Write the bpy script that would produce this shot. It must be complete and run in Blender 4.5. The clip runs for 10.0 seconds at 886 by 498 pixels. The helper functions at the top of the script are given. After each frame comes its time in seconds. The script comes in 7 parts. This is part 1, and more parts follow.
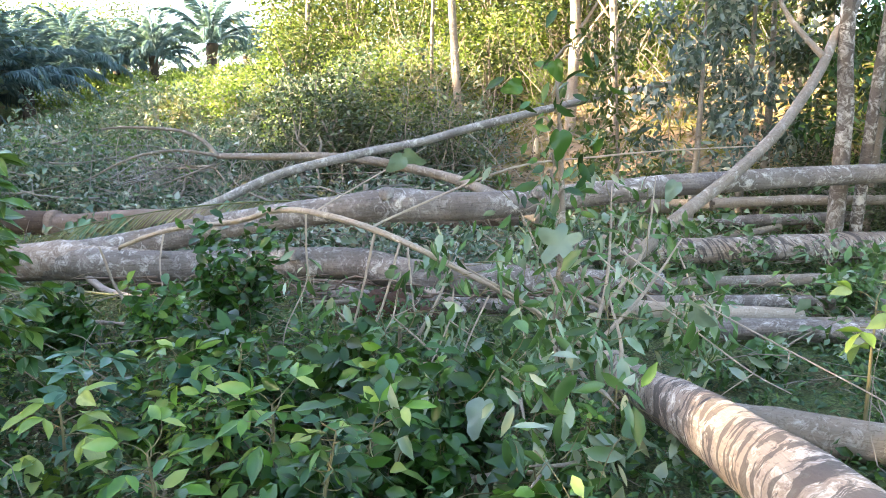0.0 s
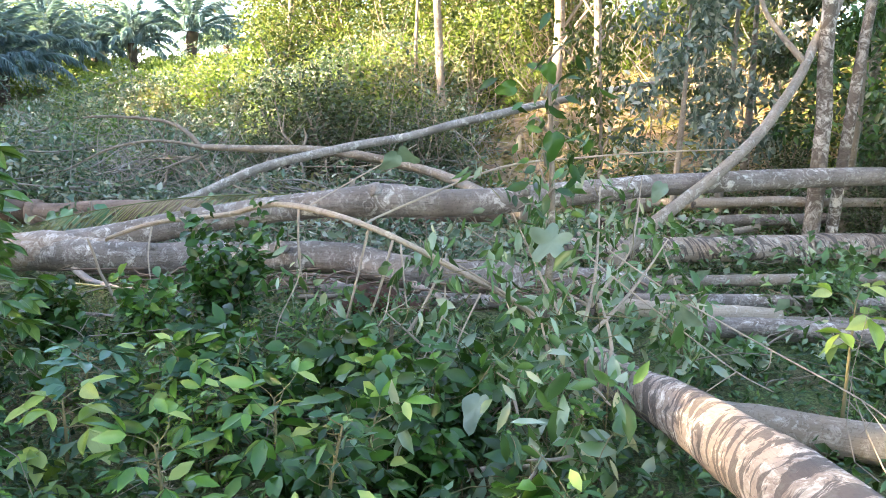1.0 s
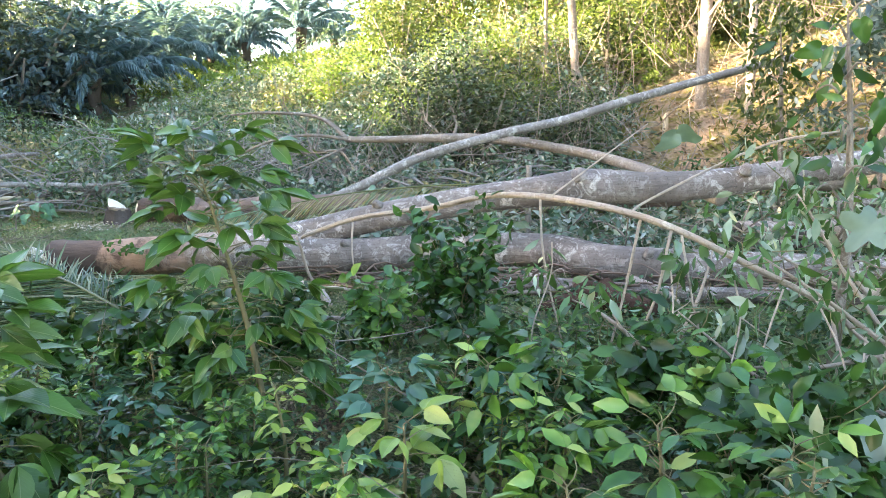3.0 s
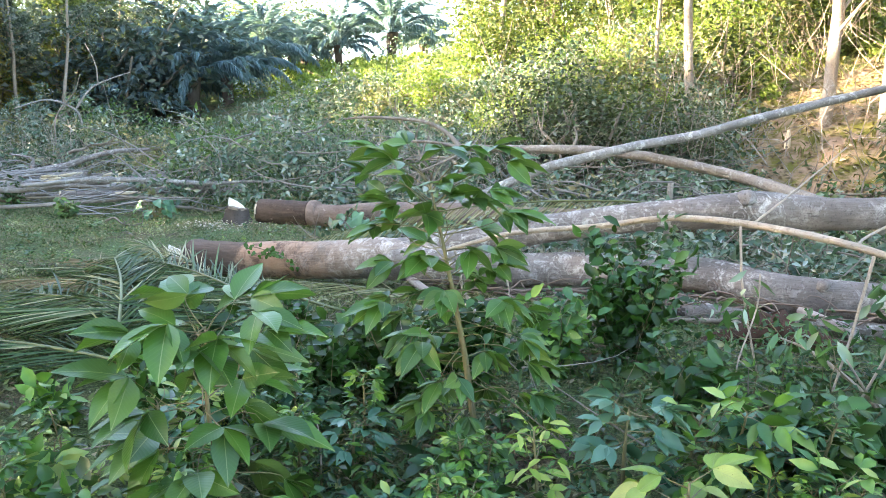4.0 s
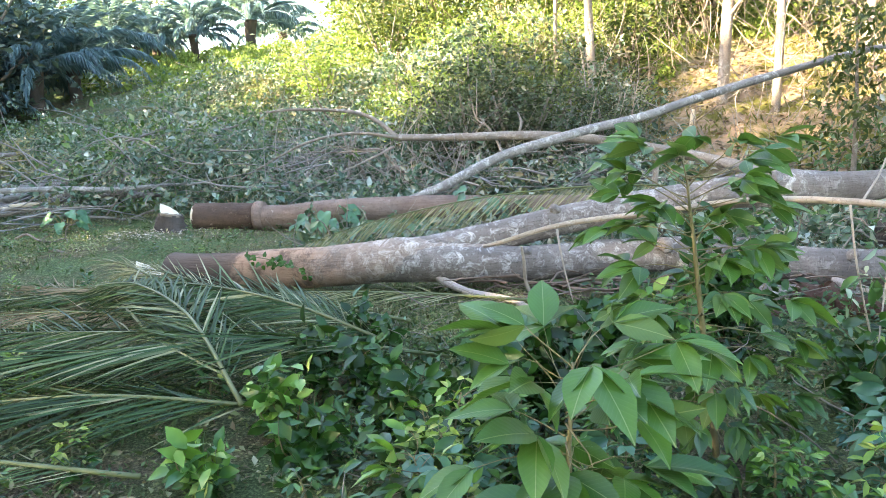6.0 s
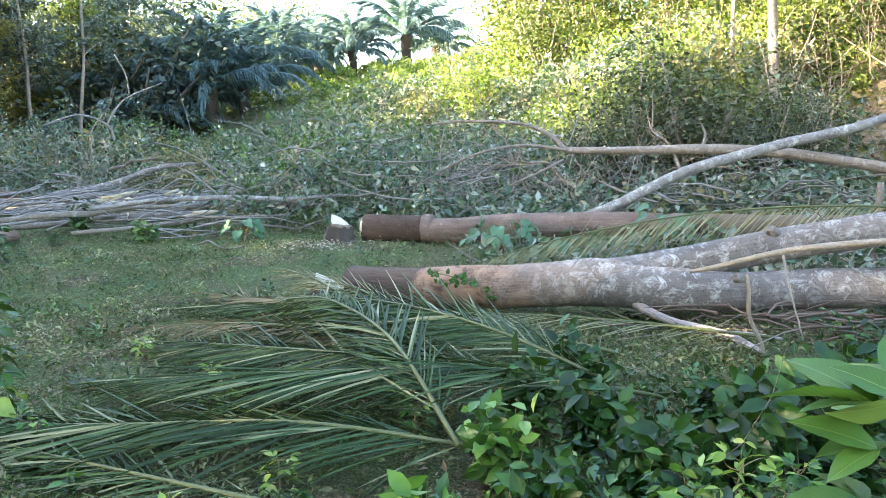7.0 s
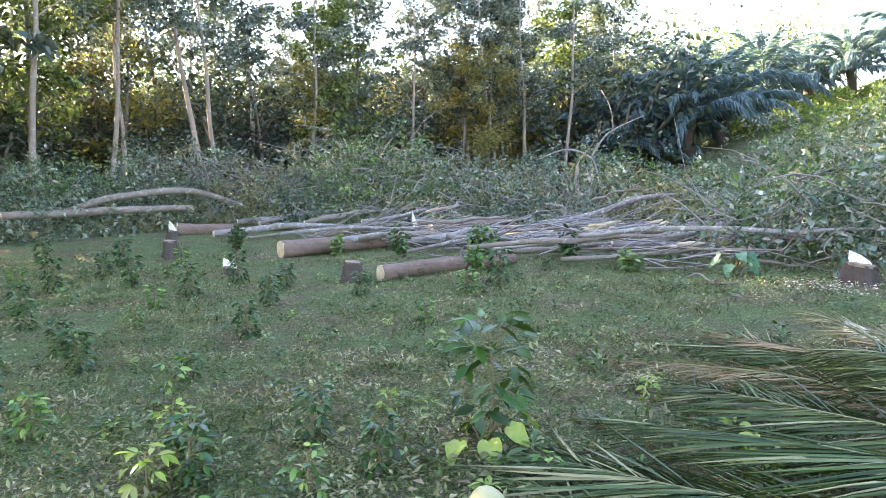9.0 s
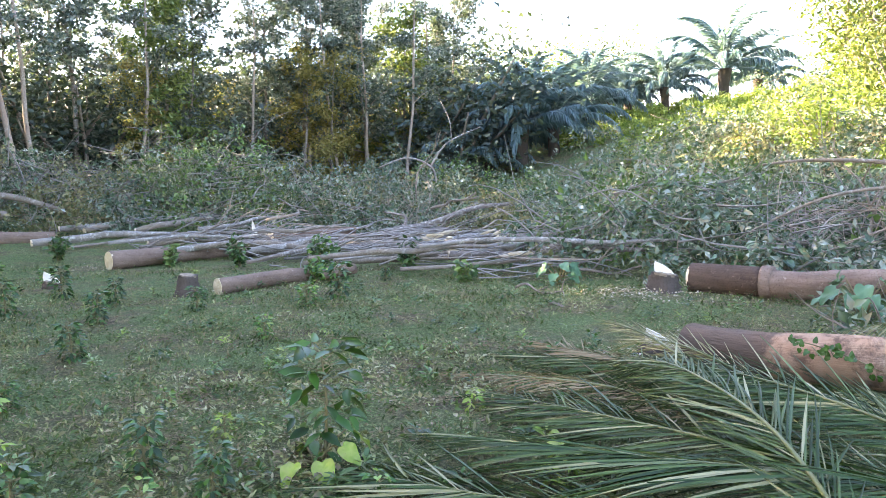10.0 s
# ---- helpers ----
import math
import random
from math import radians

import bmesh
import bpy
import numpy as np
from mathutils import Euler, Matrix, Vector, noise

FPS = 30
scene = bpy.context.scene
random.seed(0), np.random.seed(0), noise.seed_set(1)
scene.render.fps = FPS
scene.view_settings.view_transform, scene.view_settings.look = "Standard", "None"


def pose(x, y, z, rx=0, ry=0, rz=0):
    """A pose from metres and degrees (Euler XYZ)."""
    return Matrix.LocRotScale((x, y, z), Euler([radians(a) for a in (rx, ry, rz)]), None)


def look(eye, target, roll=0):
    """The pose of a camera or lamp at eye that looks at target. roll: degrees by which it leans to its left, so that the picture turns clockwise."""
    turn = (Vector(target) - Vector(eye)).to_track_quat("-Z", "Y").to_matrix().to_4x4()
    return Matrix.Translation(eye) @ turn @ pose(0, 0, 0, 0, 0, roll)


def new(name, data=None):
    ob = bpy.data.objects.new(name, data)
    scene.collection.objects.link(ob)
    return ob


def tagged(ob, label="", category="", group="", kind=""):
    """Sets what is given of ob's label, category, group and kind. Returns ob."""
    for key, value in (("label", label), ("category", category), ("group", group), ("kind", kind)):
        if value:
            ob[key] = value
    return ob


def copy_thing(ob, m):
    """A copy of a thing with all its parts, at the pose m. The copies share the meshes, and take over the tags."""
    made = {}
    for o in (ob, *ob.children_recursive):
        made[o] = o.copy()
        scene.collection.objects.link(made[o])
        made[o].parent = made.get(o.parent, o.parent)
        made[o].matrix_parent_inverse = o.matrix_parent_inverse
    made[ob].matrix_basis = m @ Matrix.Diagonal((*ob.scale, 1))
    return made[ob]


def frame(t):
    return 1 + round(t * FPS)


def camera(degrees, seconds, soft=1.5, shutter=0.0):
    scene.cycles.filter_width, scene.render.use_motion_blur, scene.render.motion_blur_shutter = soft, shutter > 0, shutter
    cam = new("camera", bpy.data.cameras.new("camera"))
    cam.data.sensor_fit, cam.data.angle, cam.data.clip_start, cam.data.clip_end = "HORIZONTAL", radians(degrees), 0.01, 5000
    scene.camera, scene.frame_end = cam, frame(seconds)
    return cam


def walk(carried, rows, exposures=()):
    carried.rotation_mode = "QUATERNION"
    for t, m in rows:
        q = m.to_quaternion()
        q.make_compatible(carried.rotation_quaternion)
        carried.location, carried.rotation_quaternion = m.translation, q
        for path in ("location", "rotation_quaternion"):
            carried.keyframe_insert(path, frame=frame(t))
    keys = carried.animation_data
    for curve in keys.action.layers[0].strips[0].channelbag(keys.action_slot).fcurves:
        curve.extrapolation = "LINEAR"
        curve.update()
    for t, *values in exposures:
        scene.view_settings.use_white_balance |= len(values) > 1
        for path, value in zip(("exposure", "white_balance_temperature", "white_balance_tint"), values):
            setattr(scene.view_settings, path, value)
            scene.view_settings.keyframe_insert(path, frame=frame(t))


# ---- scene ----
cam = camera(61.12, 10.0, soft=0.7)
PATH = [  # seconds, x, y, z, tilt up, lean, heading
    (0.00, 3.788, 3.293, 1.426, -8.17, 0.71, 4.51),
    (0.50, 3.691, 3.188, 1.452, -8.65, 0.86, 3.46),
    (1.00, 3.707, 3.220, 1.458, -8.64, 1.77, 2.79),
    (1.50, 3.766, 3.304, 1.450, -8.76, 2.71, 0.06),
    (2.00, 3.368, 3.440, 1.425, -8.82, 1.84, 0.63),
    (2.50, 2.977, 3.431, 1.429, -10.50, 0.47, 6.74),
    (3.00, 2.693, 3.559, 1.416, -9.67, -0.77, 9.87),
    (3.20, 2.573, 3.635, 1.441, -9.23, -1.14, 10.13),
    (3.57, 2.303, 3.662, 1.459, -8.84, -0.56, 12.32),
    (3.93, 2.021, 3.639, 1.464, -9.17, 1.06, 15.02),
    (4.30, 1.730, 3.591, 1.453, -10.08, 1.70, 14.14),
    (4.50, 1.574, 3.543, 1.430, -10.70, 1.37, 11.89),
    (5.00, 1.233, 3.614, 1.441, -11.87, 0.38, 6.70),
    (5.20, 1.128, 3.715, 1.454, -11.64, -0.56, 5.90),
    (5.57, 0.815, 3.748, 1.471, -10.92, -1.30, 4.34),
    (5.93, 0.468, 3.723, 1.484, -10.17, -0.93, 3.23),
    (6.30, 0.162, 3.739, 1.494, -10.19, -0.76, 3.36),
    (6.50, 0.068, 3.811, 1.496, -10.58, -0.96, 3.93),
    (7.00, -0.059, 4.082, 1.469, -9.01, -0.82, 13.86),
    (7.50, -0.291, 4.345, 1.435, -6.00, -0.41, 26.20),
    (8.00, -0.550, 4.432, 1.387, -5.45, -0.14, 39.04),
    (8.50, -0.692, 4.491, 1.359, -5.40, -1.76, 46.91),
    (9.00, -0.710, 4.491, 1.345, -5.45, -1.94, 48.13),
    (9.50, -0.682, 4.452, 1.390, -4.57, -1.35, 46.89),
    (10.00, -0.523, 4.393, 1.503, -5.67, -1.15, 36.27),
]
walk(cam, [(t, pose(x, y, z, 90 + up, 0, turn) @ pose(0, 0, 0, 0, 0, lean)) for t, x, y, z, up, lean, turn in PATH],
     [(0.0, 3.50, 7000, 15), (2.0, 3.60, 7000, 15), (5.0, 3.88, 6950, 13), (6.5, 3.72, 6850, 13), (7.0, 3.74, 6750, 12), (7.5, 3.95, 6800, 17), (8.5, 3.92, 6900, 23), (10.0, 3.84, 6950, 25)])

# ---- sky and sun: low evening sun from the left, behind the tree line ----
SUN_UP, SUN_AT = 24.0, Vector((-0.93, -0.37, 0)).normalized()
sun_way = (SUN_AT * math.cos(radians(SUN_UP)) + Vector((0, 0, math.sin(radians(SUN_UP))))).normalized()
world = bpy.data.worlds.new("sky")
scene.world = world
world.use_nodes = True
sky = world.node_tree.nodes.new("ShaderNodeTexSky")
sky.sky_type, sky.sun_disc = "NISHITA", False
sky.sun_elevation, sky.sun_rotation = radians(SUN_UP), math.atan2(SUN_AT.x, SUN_AT.y)
sky.air_density, sky.dust_density = 1.0, 1.0
world.node_tree.links.new(sky.outputs[0], world.node_tree.nodes["Background"].inputs[0])
world.node_tree.nodes["Background"].inputs[1].default_value = 0.105
lamp = bpy.data.lights.new("sun", "SUN")
lamp.energy, lamp.angle, lamp.color = 4.3, radians(0.6), (1.0, 0.84, 0.56)
sun = new("sun", lamp)
sun.matrix_world = look(sun_way * 60, (0, 0, 0))


# ---- materials ----
def shader(name):
    m = bpy.data.materials.new(name)
    m.use_nodes = True
    return m, m.node_tree, m.node_tree.nodes["Principled BSDF"]


def node(nt, kind, **values):
    n = nt.nodes.new("ShaderNode" + kind)
    for key, value in values.items():
        n.inputs[key.replace("_", " ")].default_value = value
    return n


def ramp(nt, fac, stops):
    n = nt.nodes.new("ShaderNodeValToRGB")
    while len(n.color_ramp.elements) < len(stops):
        n.color_ramp.elements.new(0.5)
    for e, (at, c) in zip(n.color_ramp.elements, stops):
        e.position, e.color = at, (*c, 1) if len(c) == 3 else c
    nt.links.new(fac, n.inputs[0])
    return n.outputs[0]


def grey(nt, fac, lo, hi):
    return ramp(nt, fac, [(lo, (0, 0, 0)), (hi, (1, 1, 1))])


def blend(nt, fac, a, b, mode="MIX"):
    n = nt.nodes.new("ShaderNodeMix")
    n.data_type, n.blend_type = "RGBA", mode
    for socket, v in ((n.inputs[0], fac), (n.inputs[6], a), (n.inputs[7], b)):
        if isinstance(v, bpy.types.NodeSocket):
            nt.links.new(v, socket)
        else:
            socket.default_value = v if isinstance(v, float) else (*v, 1)
    return n.outputs[2]


def coords(nt, which="Object", stretch=(1, 1, 1)):
    c = nt.nodes.new("ShaderNodeTexCoord")
    mp = nt.nodes.new("ShaderNodeMapping")
    mp.inputs["Scale"].default_value = stretch
    nt.links.new(c.outputs[which], mp.inputs[0])
    return mp.outputs[0]


def noise_at(nt, vec, scale, detail=5.0, rough=0.6, distortion=0.0):
    n = node(nt, "TexNoise", Scale=scale, Detail=detail, Roughness=rough, Distortion=distortion)
    nt.links.new(vec, n.inputs["Vector"])
    return n.outputs[0]


def relief(nt, b, height, strength=0.5, distance=0.02):
    n = node(nt, "Bump", Strength=strength, Distance=distance)
    nt.links.new(height, n.inputs["Height"])
    nt.links.new(n.outputs[0], b.inputs["Normal"])


def bark(name, dark, pale, lichen, patch=0.55, rings=0.0, which="UV", fissure=1.0):
    """Bark: streaks along the stem, blotches of lichen, and pale or dark scars that run round it."""
    m, nt, b = shader(name)
    v = coords(nt, which)
    along = coords(nt, which, (14, 1.6, 1) if which == "UV" else (9, 9, 1.2))
    base = blend(nt, noise_at(nt, along, 1.5, 7, 0.7), dark, pale)
    big = grey(nt, noise_at(nt, v, 2.2, 4, 0.6), 0.38, 0.66)
    base = blend(nt, big, base, blend(nt, 0.65, base, dark))
    spots = grey(nt, noise_at(nt, v, 10.5, 9, 0.74, 1.0), patch, patch + 0.12)
    broad = grey(nt, noise_at(nt, v, 1.3, 3, 0.5), 0.35, 0.6)
    both = nt.nodes.new("ShaderNodeMath")
    both.operation = "MULTIPLY"
    nt.links.new(spots, both.inputs[0]), nt.links.new(broad, both.inputs[1])
    col = blend(nt, both.outputs[0], base, lichen)
    specks = grey(nt, noise_at(nt, v, 42, 5, 0.7), 0.54, 0.64)
    col = blend(nt, blend(nt, 0.55, (0.0, 0.0, 0.0), specks), col, tuple(0.6 * c for c in dark))
    cracks = grey(nt, noise_at(nt, coords(nt, which, (26, 2.4, 1) if which == "UV" else (22, 22, 2.5)), 1.6, 6, 0.7), 0.60, 0.68)
    col = blend(nt, blend(nt, 0.6, (0.0, 0.0, 0.0), cracks), col, tuple(0.45 * c for c in dark))
    if rings:
        rv = coords(nt, which)
        rv.node.vector_type = "TEXTURE"
        rv.node.inputs["Rotation"].default_value = (0, 0, -0.42)
        rv.node.inputs["Scale"].default_value = (0.45, 0.12, 1)
        scar = grey(nt, noise_at(nt, rv, 1.3, 6, 0.62, 1.6), 0.50, 0.54)
        damp = nt.nodes.new("ShaderNodeMath")
        damp.operation = "MULTIPLY"
        damp.inputs[1].default_value = rings
        nt.links.new(scar, damp.inputs[0])
        col = blend(nt, damp.outputs[0], col, (0.10, 0.085, 0.08))
    nt.links.new(col, b.inputs["Base Color"])
    b.inputs["Roughness"].default_value = 0.82
    b.inputs["Specular IOR Level"].default_value = 0.25
    relief(nt, b, noise_at(nt, along, 3.0, 8, 0.75), 0.7 * fissure, 0.03)
    return m


def leaf(name, colours, gloss=0.42, through_light=0.35, spots=0.0, object_random=False, veins=False, clump=2.6, share=0.38):
    """Leaves: one tone for each leaf, a mottled blade, a waxy sheen, and light that comes through."""
    m, nt, b = shader(name)
    if object_random:
        tone = nt.nodes.new("ShaderNodeObjectInfo").outputs["Random"]
    else:
        colours = sorted(colours, key=lambda c: 0.3 * c[0] + 0.6 * c[1] + 0.1 * c[2])
        own = nt.nodes.new("ShaderNodeNewGeometry").outputs["Random Per Island"]
        shared = grey(nt, noise_at(nt, coords(nt), clump, 3), 0.34, 0.66)
        both = nt.nodes.new("ShaderNodeMix")
        both.inputs[0].default_value = share
        nt.links.new(own, both.inputs[2]), nt.links.new(shared, both.inputs[3])
        spread = nt.nodes.new("ShaderNodeMapRange")
        spread.inputs[1].default_value, spread.inputs[2].default_value = 0.12, 0.88
        nt.links.new(both.outputs[0], spread.inputs[0])
        tone = spread.outputs[0]
    col = ramp(nt, tone, [(i / max(1, len(colours) - 1), c) for i, c in enumerate(colours)])
    v = coords(nt)
    col = blend(nt, grey(nt, noise_at(nt, v, 1.1, 3), 0.35, 0.7), col, blend(nt, 0.35, col, (0.02, 0.035, 0.012)))
    if spots:
        col = blend(nt, grey(nt, noise_at(nt, v, 38, 3), 1 - spots, 1.02 - spots), col, (0.13, 0.09, 0.03))
    if veins:
        sep = nt.nodes.new("ShaderNodeSeparateXYZ")
        nt.links.new(v, sep.inputs[0])

        def calc(op, p, q=0.0):
            n = nt.nodes.new("ShaderNodeMath")
            n.operation = op
            for k, value in enumerate((p, q)):
                if isinstance(value, float):
                    n.inputs[k].default_value = value
                else:
                    nt.links.new(value, n.inputs[k])
            return n.outputs[0]
        off = calc("ABSOLUTE", sep.outputs[1])
        rib = calc("LESS_THAN", off, 0.007)
        side = calc("SINE", calc("SUBTRACT", calc("MULTIPLY", sep.outputs[0], 75.0), calc("MULTIPLY", off, 85.0)))
        col = blend(nt, calc("MULTIPLY", rib, 0.55), col, (0.30, 0.36, 0.14))
        col = blend(nt, calc("MULTIPLY", calc("GREATER_THAN", side, 0.9), 0.10), col, (0.22, 0.30, 0.12))
        relief(nt, b, side, 0.05, 0.01)
    else:
        relief(nt, b, noise_at(nt, v, 45, 2), 0.25, 0.004)
    nt.links.new(col, b.inputs["Base Color"])
    b.inputs["Roughness"].default_value = gloss
    b.inputs["Specular IOR Level"].default_value = 0.42
    t = nt.nodes.new("ShaderNodeBsdfTranslucent")
    warm = blend(nt, 0.5, col, (0.16, 0.24, 0.02))
    nt.links.new(warm, t.inputs[0])
    mix = nt.nodes.new("ShaderNodeMixShader")
    mix.inputs[0].default_value = through_light
    nt.links.new(b.outputs[0], mix.inputs[1]), nt.links.new(t.outputs[0], mix.inputs[2])
    nt.links.new(mix.outputs[0], nt.nodes["Material Output"].inputs[0])
    return m


def cut_wood(name, pale, dark):
    m, nt, b = shader(name)
    v = coords(nt)
    w = node(nt, "TexWave", Scale=18.0, Distortion=3.0, Detail=3.0)
    w.wave_type = "RINGS"
    nt.links.new(v, w.inputs[0])
    col = blend(nt, grey(nt, noise_at(nt, v, 9, 6), 0.4, 0.75), pale, dark)
    nt.links.new(blend(nt, 0.25, col, ramp(nt, w.outputs[0], [(0.3, pale), (0.8, dark)])), b.inputs["Base Color"])
    b.inputs["Roughness"].default_value = 0.8
    relief(nt, b, noise_at(nt, v, 60, 5), 0.5, 0.01)
    return m


def ground_look():
    m, nt, b = shader("forest_floor")
    v = coords(nt)
    soil = blend(nt, noise_at(nt, v, 3.5, 8, 0.7), (0.045, 0.033, 0.024), (0.27, 0.205, 0.145))
    litter = node(nt, "TexVoronoi", Scale=15.0)
    nt.links.new(coords(nt, "Object", (1, 1.6, 1)), litter.inputs["Vector"])
    crumbs = ramp(nt, litter.outputs["Color"], [(0, (0.13, 0.095, 0.06)), (0.5, (0.30, 0.23, 0.14)), (1, (0.10, 0.11, 0.055))])
    soil = blend(nt, grey(nt, noise_at(nt, v, 5, 4), 0.44, 0.58), soil, crumbs)
    moss = blend(nt, noise_at(nt, v, 12, 6), (0.07, 0.11, 0.04), (0.24, 0.31, 0.14))
    col = blend(nt, grey(nt, noise_at(nt, v, 1.1, 8, 0.68), 0.36, 0.56), soil, moss)
    grain = ramp(nt, noise_at(nt, v, 62, 4, 0.75), [(0.32, (0.34, 0.36, 0.32)), (0.52, (0.95, 0.97, 0.92)), (0.68, (2.1, 2.1, 1.9))])
    col = blend(nt, 1.0, col, grain, "MULTIPLY")
    # bare orange earth of the cut bank
    sep = nt.nodes.new("ShaderNodeVectorMath")
    sep.operation = "DISTANCE"
    sep.inputs[1].default_value = (7.2, 18.8, 2.0)
    nt.links.new(v, sep.inputs[0])
    wob = nt.nodes.new("ShaderNodeMath")
    wob.operation = "MULTIPLY_ADD"
    wob.inputs[1].default_value, wob.inputs[2].default_value = 5.0, -2.5
    nt.links.new(noise_at(nt, v, 0.7, 6), wob.inputs[0])
    add = nt.nodes.new("ShaderNodeMath")
    nt.links.new(sep.outputs["Value"], add.inputs[0]), nt.links.new(wob.outputs[0], add.inputs[1])
    near = ramp(nt, add.outputs[0], [(0, (1, 1, 1)), (1, (0, 0, 0))])
    near.node.color_ramp.elements[0].position, near.node.color_ramp.elements[1].position = 0.0, 1.0
    sc = nt.nodes.new("ShaderNodeMapRange")
    sc.inputs[1].default_value, sc.inputs[2].default_value, sc.inputs[3].default_value, sc.inputs[4].default_value = 3.2, 5.6, 1.0, 0.0
    nt.links.new(add.outputs[0], sc.inputs[0])
    earth = blend(nt, noise_at(nt, v, 2.5, 8, 0.7), (0.27, 0.165, 0.10), (0.60, 0.44, 0.31))
    earth = blend(nt, grey(nt, noise_at(nt, v, 2.2, 8, 0.7), 0.45, 0.58), earth, (0.20, 0.19, 0.045))
    col = blend(nt, sc.outputs[0], col, earth)
    nt.links.new(col, b.inputs["Base Color"])
    b.inputs["Roughness"].default_value = 0.95
    b.inputs["Specular IOR Level"].default_value = 0.15
    relief(nt, b, noise_at(nt, v, 22, 10, 0.78), 1.0, 0.08)
    return m


def plain(name, a, c, scale=8.0, rough=0.7):
    m, nt, b = shader(name)
    v = coords(nt)
    nt.links.new(blend(nt, noise_at(nt, v, scale, 6), a, c), b.inputs["Base Color"])
    b.inputs["Roughness"].default_value = rough
    relief(nt, b, noise_at(nt, v, scale * 3, 5), 0.4, 0.01)
    return m


def flayed_bark():
    """Grey bark whose butt end is dark and torn, then flayed to orange wood."""
    m = bark("flayed_bark", (0.14, 0.105, 0.085), (0.52, 0.42, 0.34), (0.74, 0.67, 0.60), 0.48)
    nt = m.node_tree
    b = nt.nodes["Principled BSDF"]
    old = b.inputs["Base Color"].links[0].from_socket
    v = coords(nt, "UV")
    sep = nt.nodes.new("ShaderNodeSeparateXYZ")
    nt.links.new(v, sep.inputs[0])
    wob = nt.nodes.new("ShaderNodeMath")
    wob.operation = "MULTIPLY_ADD"
    wob.inputs[1].default_value = 0.9
    nt.links.new(noise_at(nt, v, 3.5, 6, 0.65), wob.inputs[0]), nt.links.new(sep.outputs[1], wob.inputs[2])
    zone = nt.nodes.new("ShaderNodeMapRange")
    zone.inputs[1].default_value, zone.inputs[2].default_value = 0.0, 4.0
    nt.links.new(wob.outputs[0], zone.inputs[0])
    torn = blend(nt, noise_at(nt, coords(nt, "UV", (20, 3, 1)), 1.5, 6, 0.7), (0.055, 0.038, 0.03), (0.22, 0.15, 0.11))
    flay = blend(nt, noise_at(nt, v, 9, 6, 0.7), (0.36, 0.17, 0.085), (0.56, 0.40, 0.29))
    flay = blend(nt, grey(nt, noise_at(nt, v, 5, 7, 0.75, 0.6), 0.47, 0.60), flay, (0.15, 0.09, 0.06))
    col = blend(nt, ramp(nt, zone.outputs[0], [(0.0, (1, 1, 1)), (0.27, (1, 1, 1)), (0.30, (0, 0, 0)), (1, (0, 0, 0))]), flay, torn)
    col = blend(nt, ramp(nt, zone.outputs[0], [(0.0, (0, 0, 0)), (0.44, (0, 0, 0)), (0.54, (0.7, 0.7, 0.7)), (0.74, (1, 1, 1))]), col, old)
    nt.links.new(col, b.inputs["Base Color"])
    return m


EARTH = ground_look()
BARK_FLAYED = flayed_bark()
BARK_GREY = bark("grey_bark", (0.10, 0.082, 0.072), (0.42, 0.36, 0.315), (0.64, 0.60, 0.55), 0.50)
BARK_PALE = bark("pale_bark", (0.24, 0.18, 0.145), (0.56, 0.46, 0.385), (0.76, 0.71, 0.64), 0.50, rings=0.85)
BARK_BROWN = bark("brown_bark", (0.12, 0.075, 0.055), (0.42, 0.31, 0.245), (0.50, 0.41, 0.35), 0.58)
BARK_MOTTLED = bark("mottled_bark", (0.07, 0.055, 0.045), (0.24, 0.19, 0.15), (0.62, 0.57, 0.51), 0.47, which="Object")
BARK_TAN = bark("peeled_bark", (0.30, 0.235, 0.175), (0.60, 0.505, 0.405), (0.68, 0.61, 0.52), 0.55)
BARK_STICK = bark("dry_stick", (0.16, 0.13, 0.10), (0.42, 0.355, 0.29), (0.52, 0.48, 0.43), 0.52)
BARK_ASH = bark("ashen_bark", (0.16, 0.145, 0.13), (0.47, 0.435, 0.395), (0.66, 0.64, 0.60), 0.5)
BARK_TREE = bark("standing_bark", (0.13, 0.11, 0.09), (0.34, 0.295, 0.25), (0.50, 0.47, 0.43), 0.5, which="Object")
BARK_BANK = bark("pale_standing_bark", (0.24, 0.18, 0.14), (0.50, 0.42, 0.34), (0.62, 0.58, 0.52), 0.5, which="Object")
STUMP = bark("dark_stump", (0.06, 0.048, 0.04), (0.16, 0.13, 0.11), (0.26, 0.24, 0.22), 0.6)
ROTTEN = bark("rotten_bark", (0.045, 0.022, 0.014), (0.15, 0.075, 0.045), (0.22, 0.14, 0.10), 0.6)
BARK_BUTT = bark("dark_butt_bark", (0.045, 0.028, 0.02), (0.19, 0.125, 0.09), (0.27, 0.19, 0.145), 0.56)
CUT = cut_wood("fresh_cut_wood", (0.72, 0.62, 0.44), (0.52, 0.38, 0.22))
CUT_OLD = cut_wood("weathered_cut_wood", (0.30, 0.24, 0.17), (0.15, 0.11, 0.08))
CUT_WHITE = cut_wood("white_split_wood", (0.85, 0.82, 0.74), (0.70, 0.62, 0.48))
ROOT = bark("pale_root", (0.34, 0.27, 0.23), (0.62, 0.54, 0.48), (0.68, 0.63, 0.58), 0.6)
CHIP = leaf("wood_chip", [(0.50, 0.40, 0.27), (0.66, 0.57, 0.44), (0.78, 0.72, 0.62), (0.58, 0.44, 0.27)], 0.8, 0.02)
STEM = plain("green_stem", (0.10, 0.12, 0.04), (0.24, 0.17, 0.09), 20)
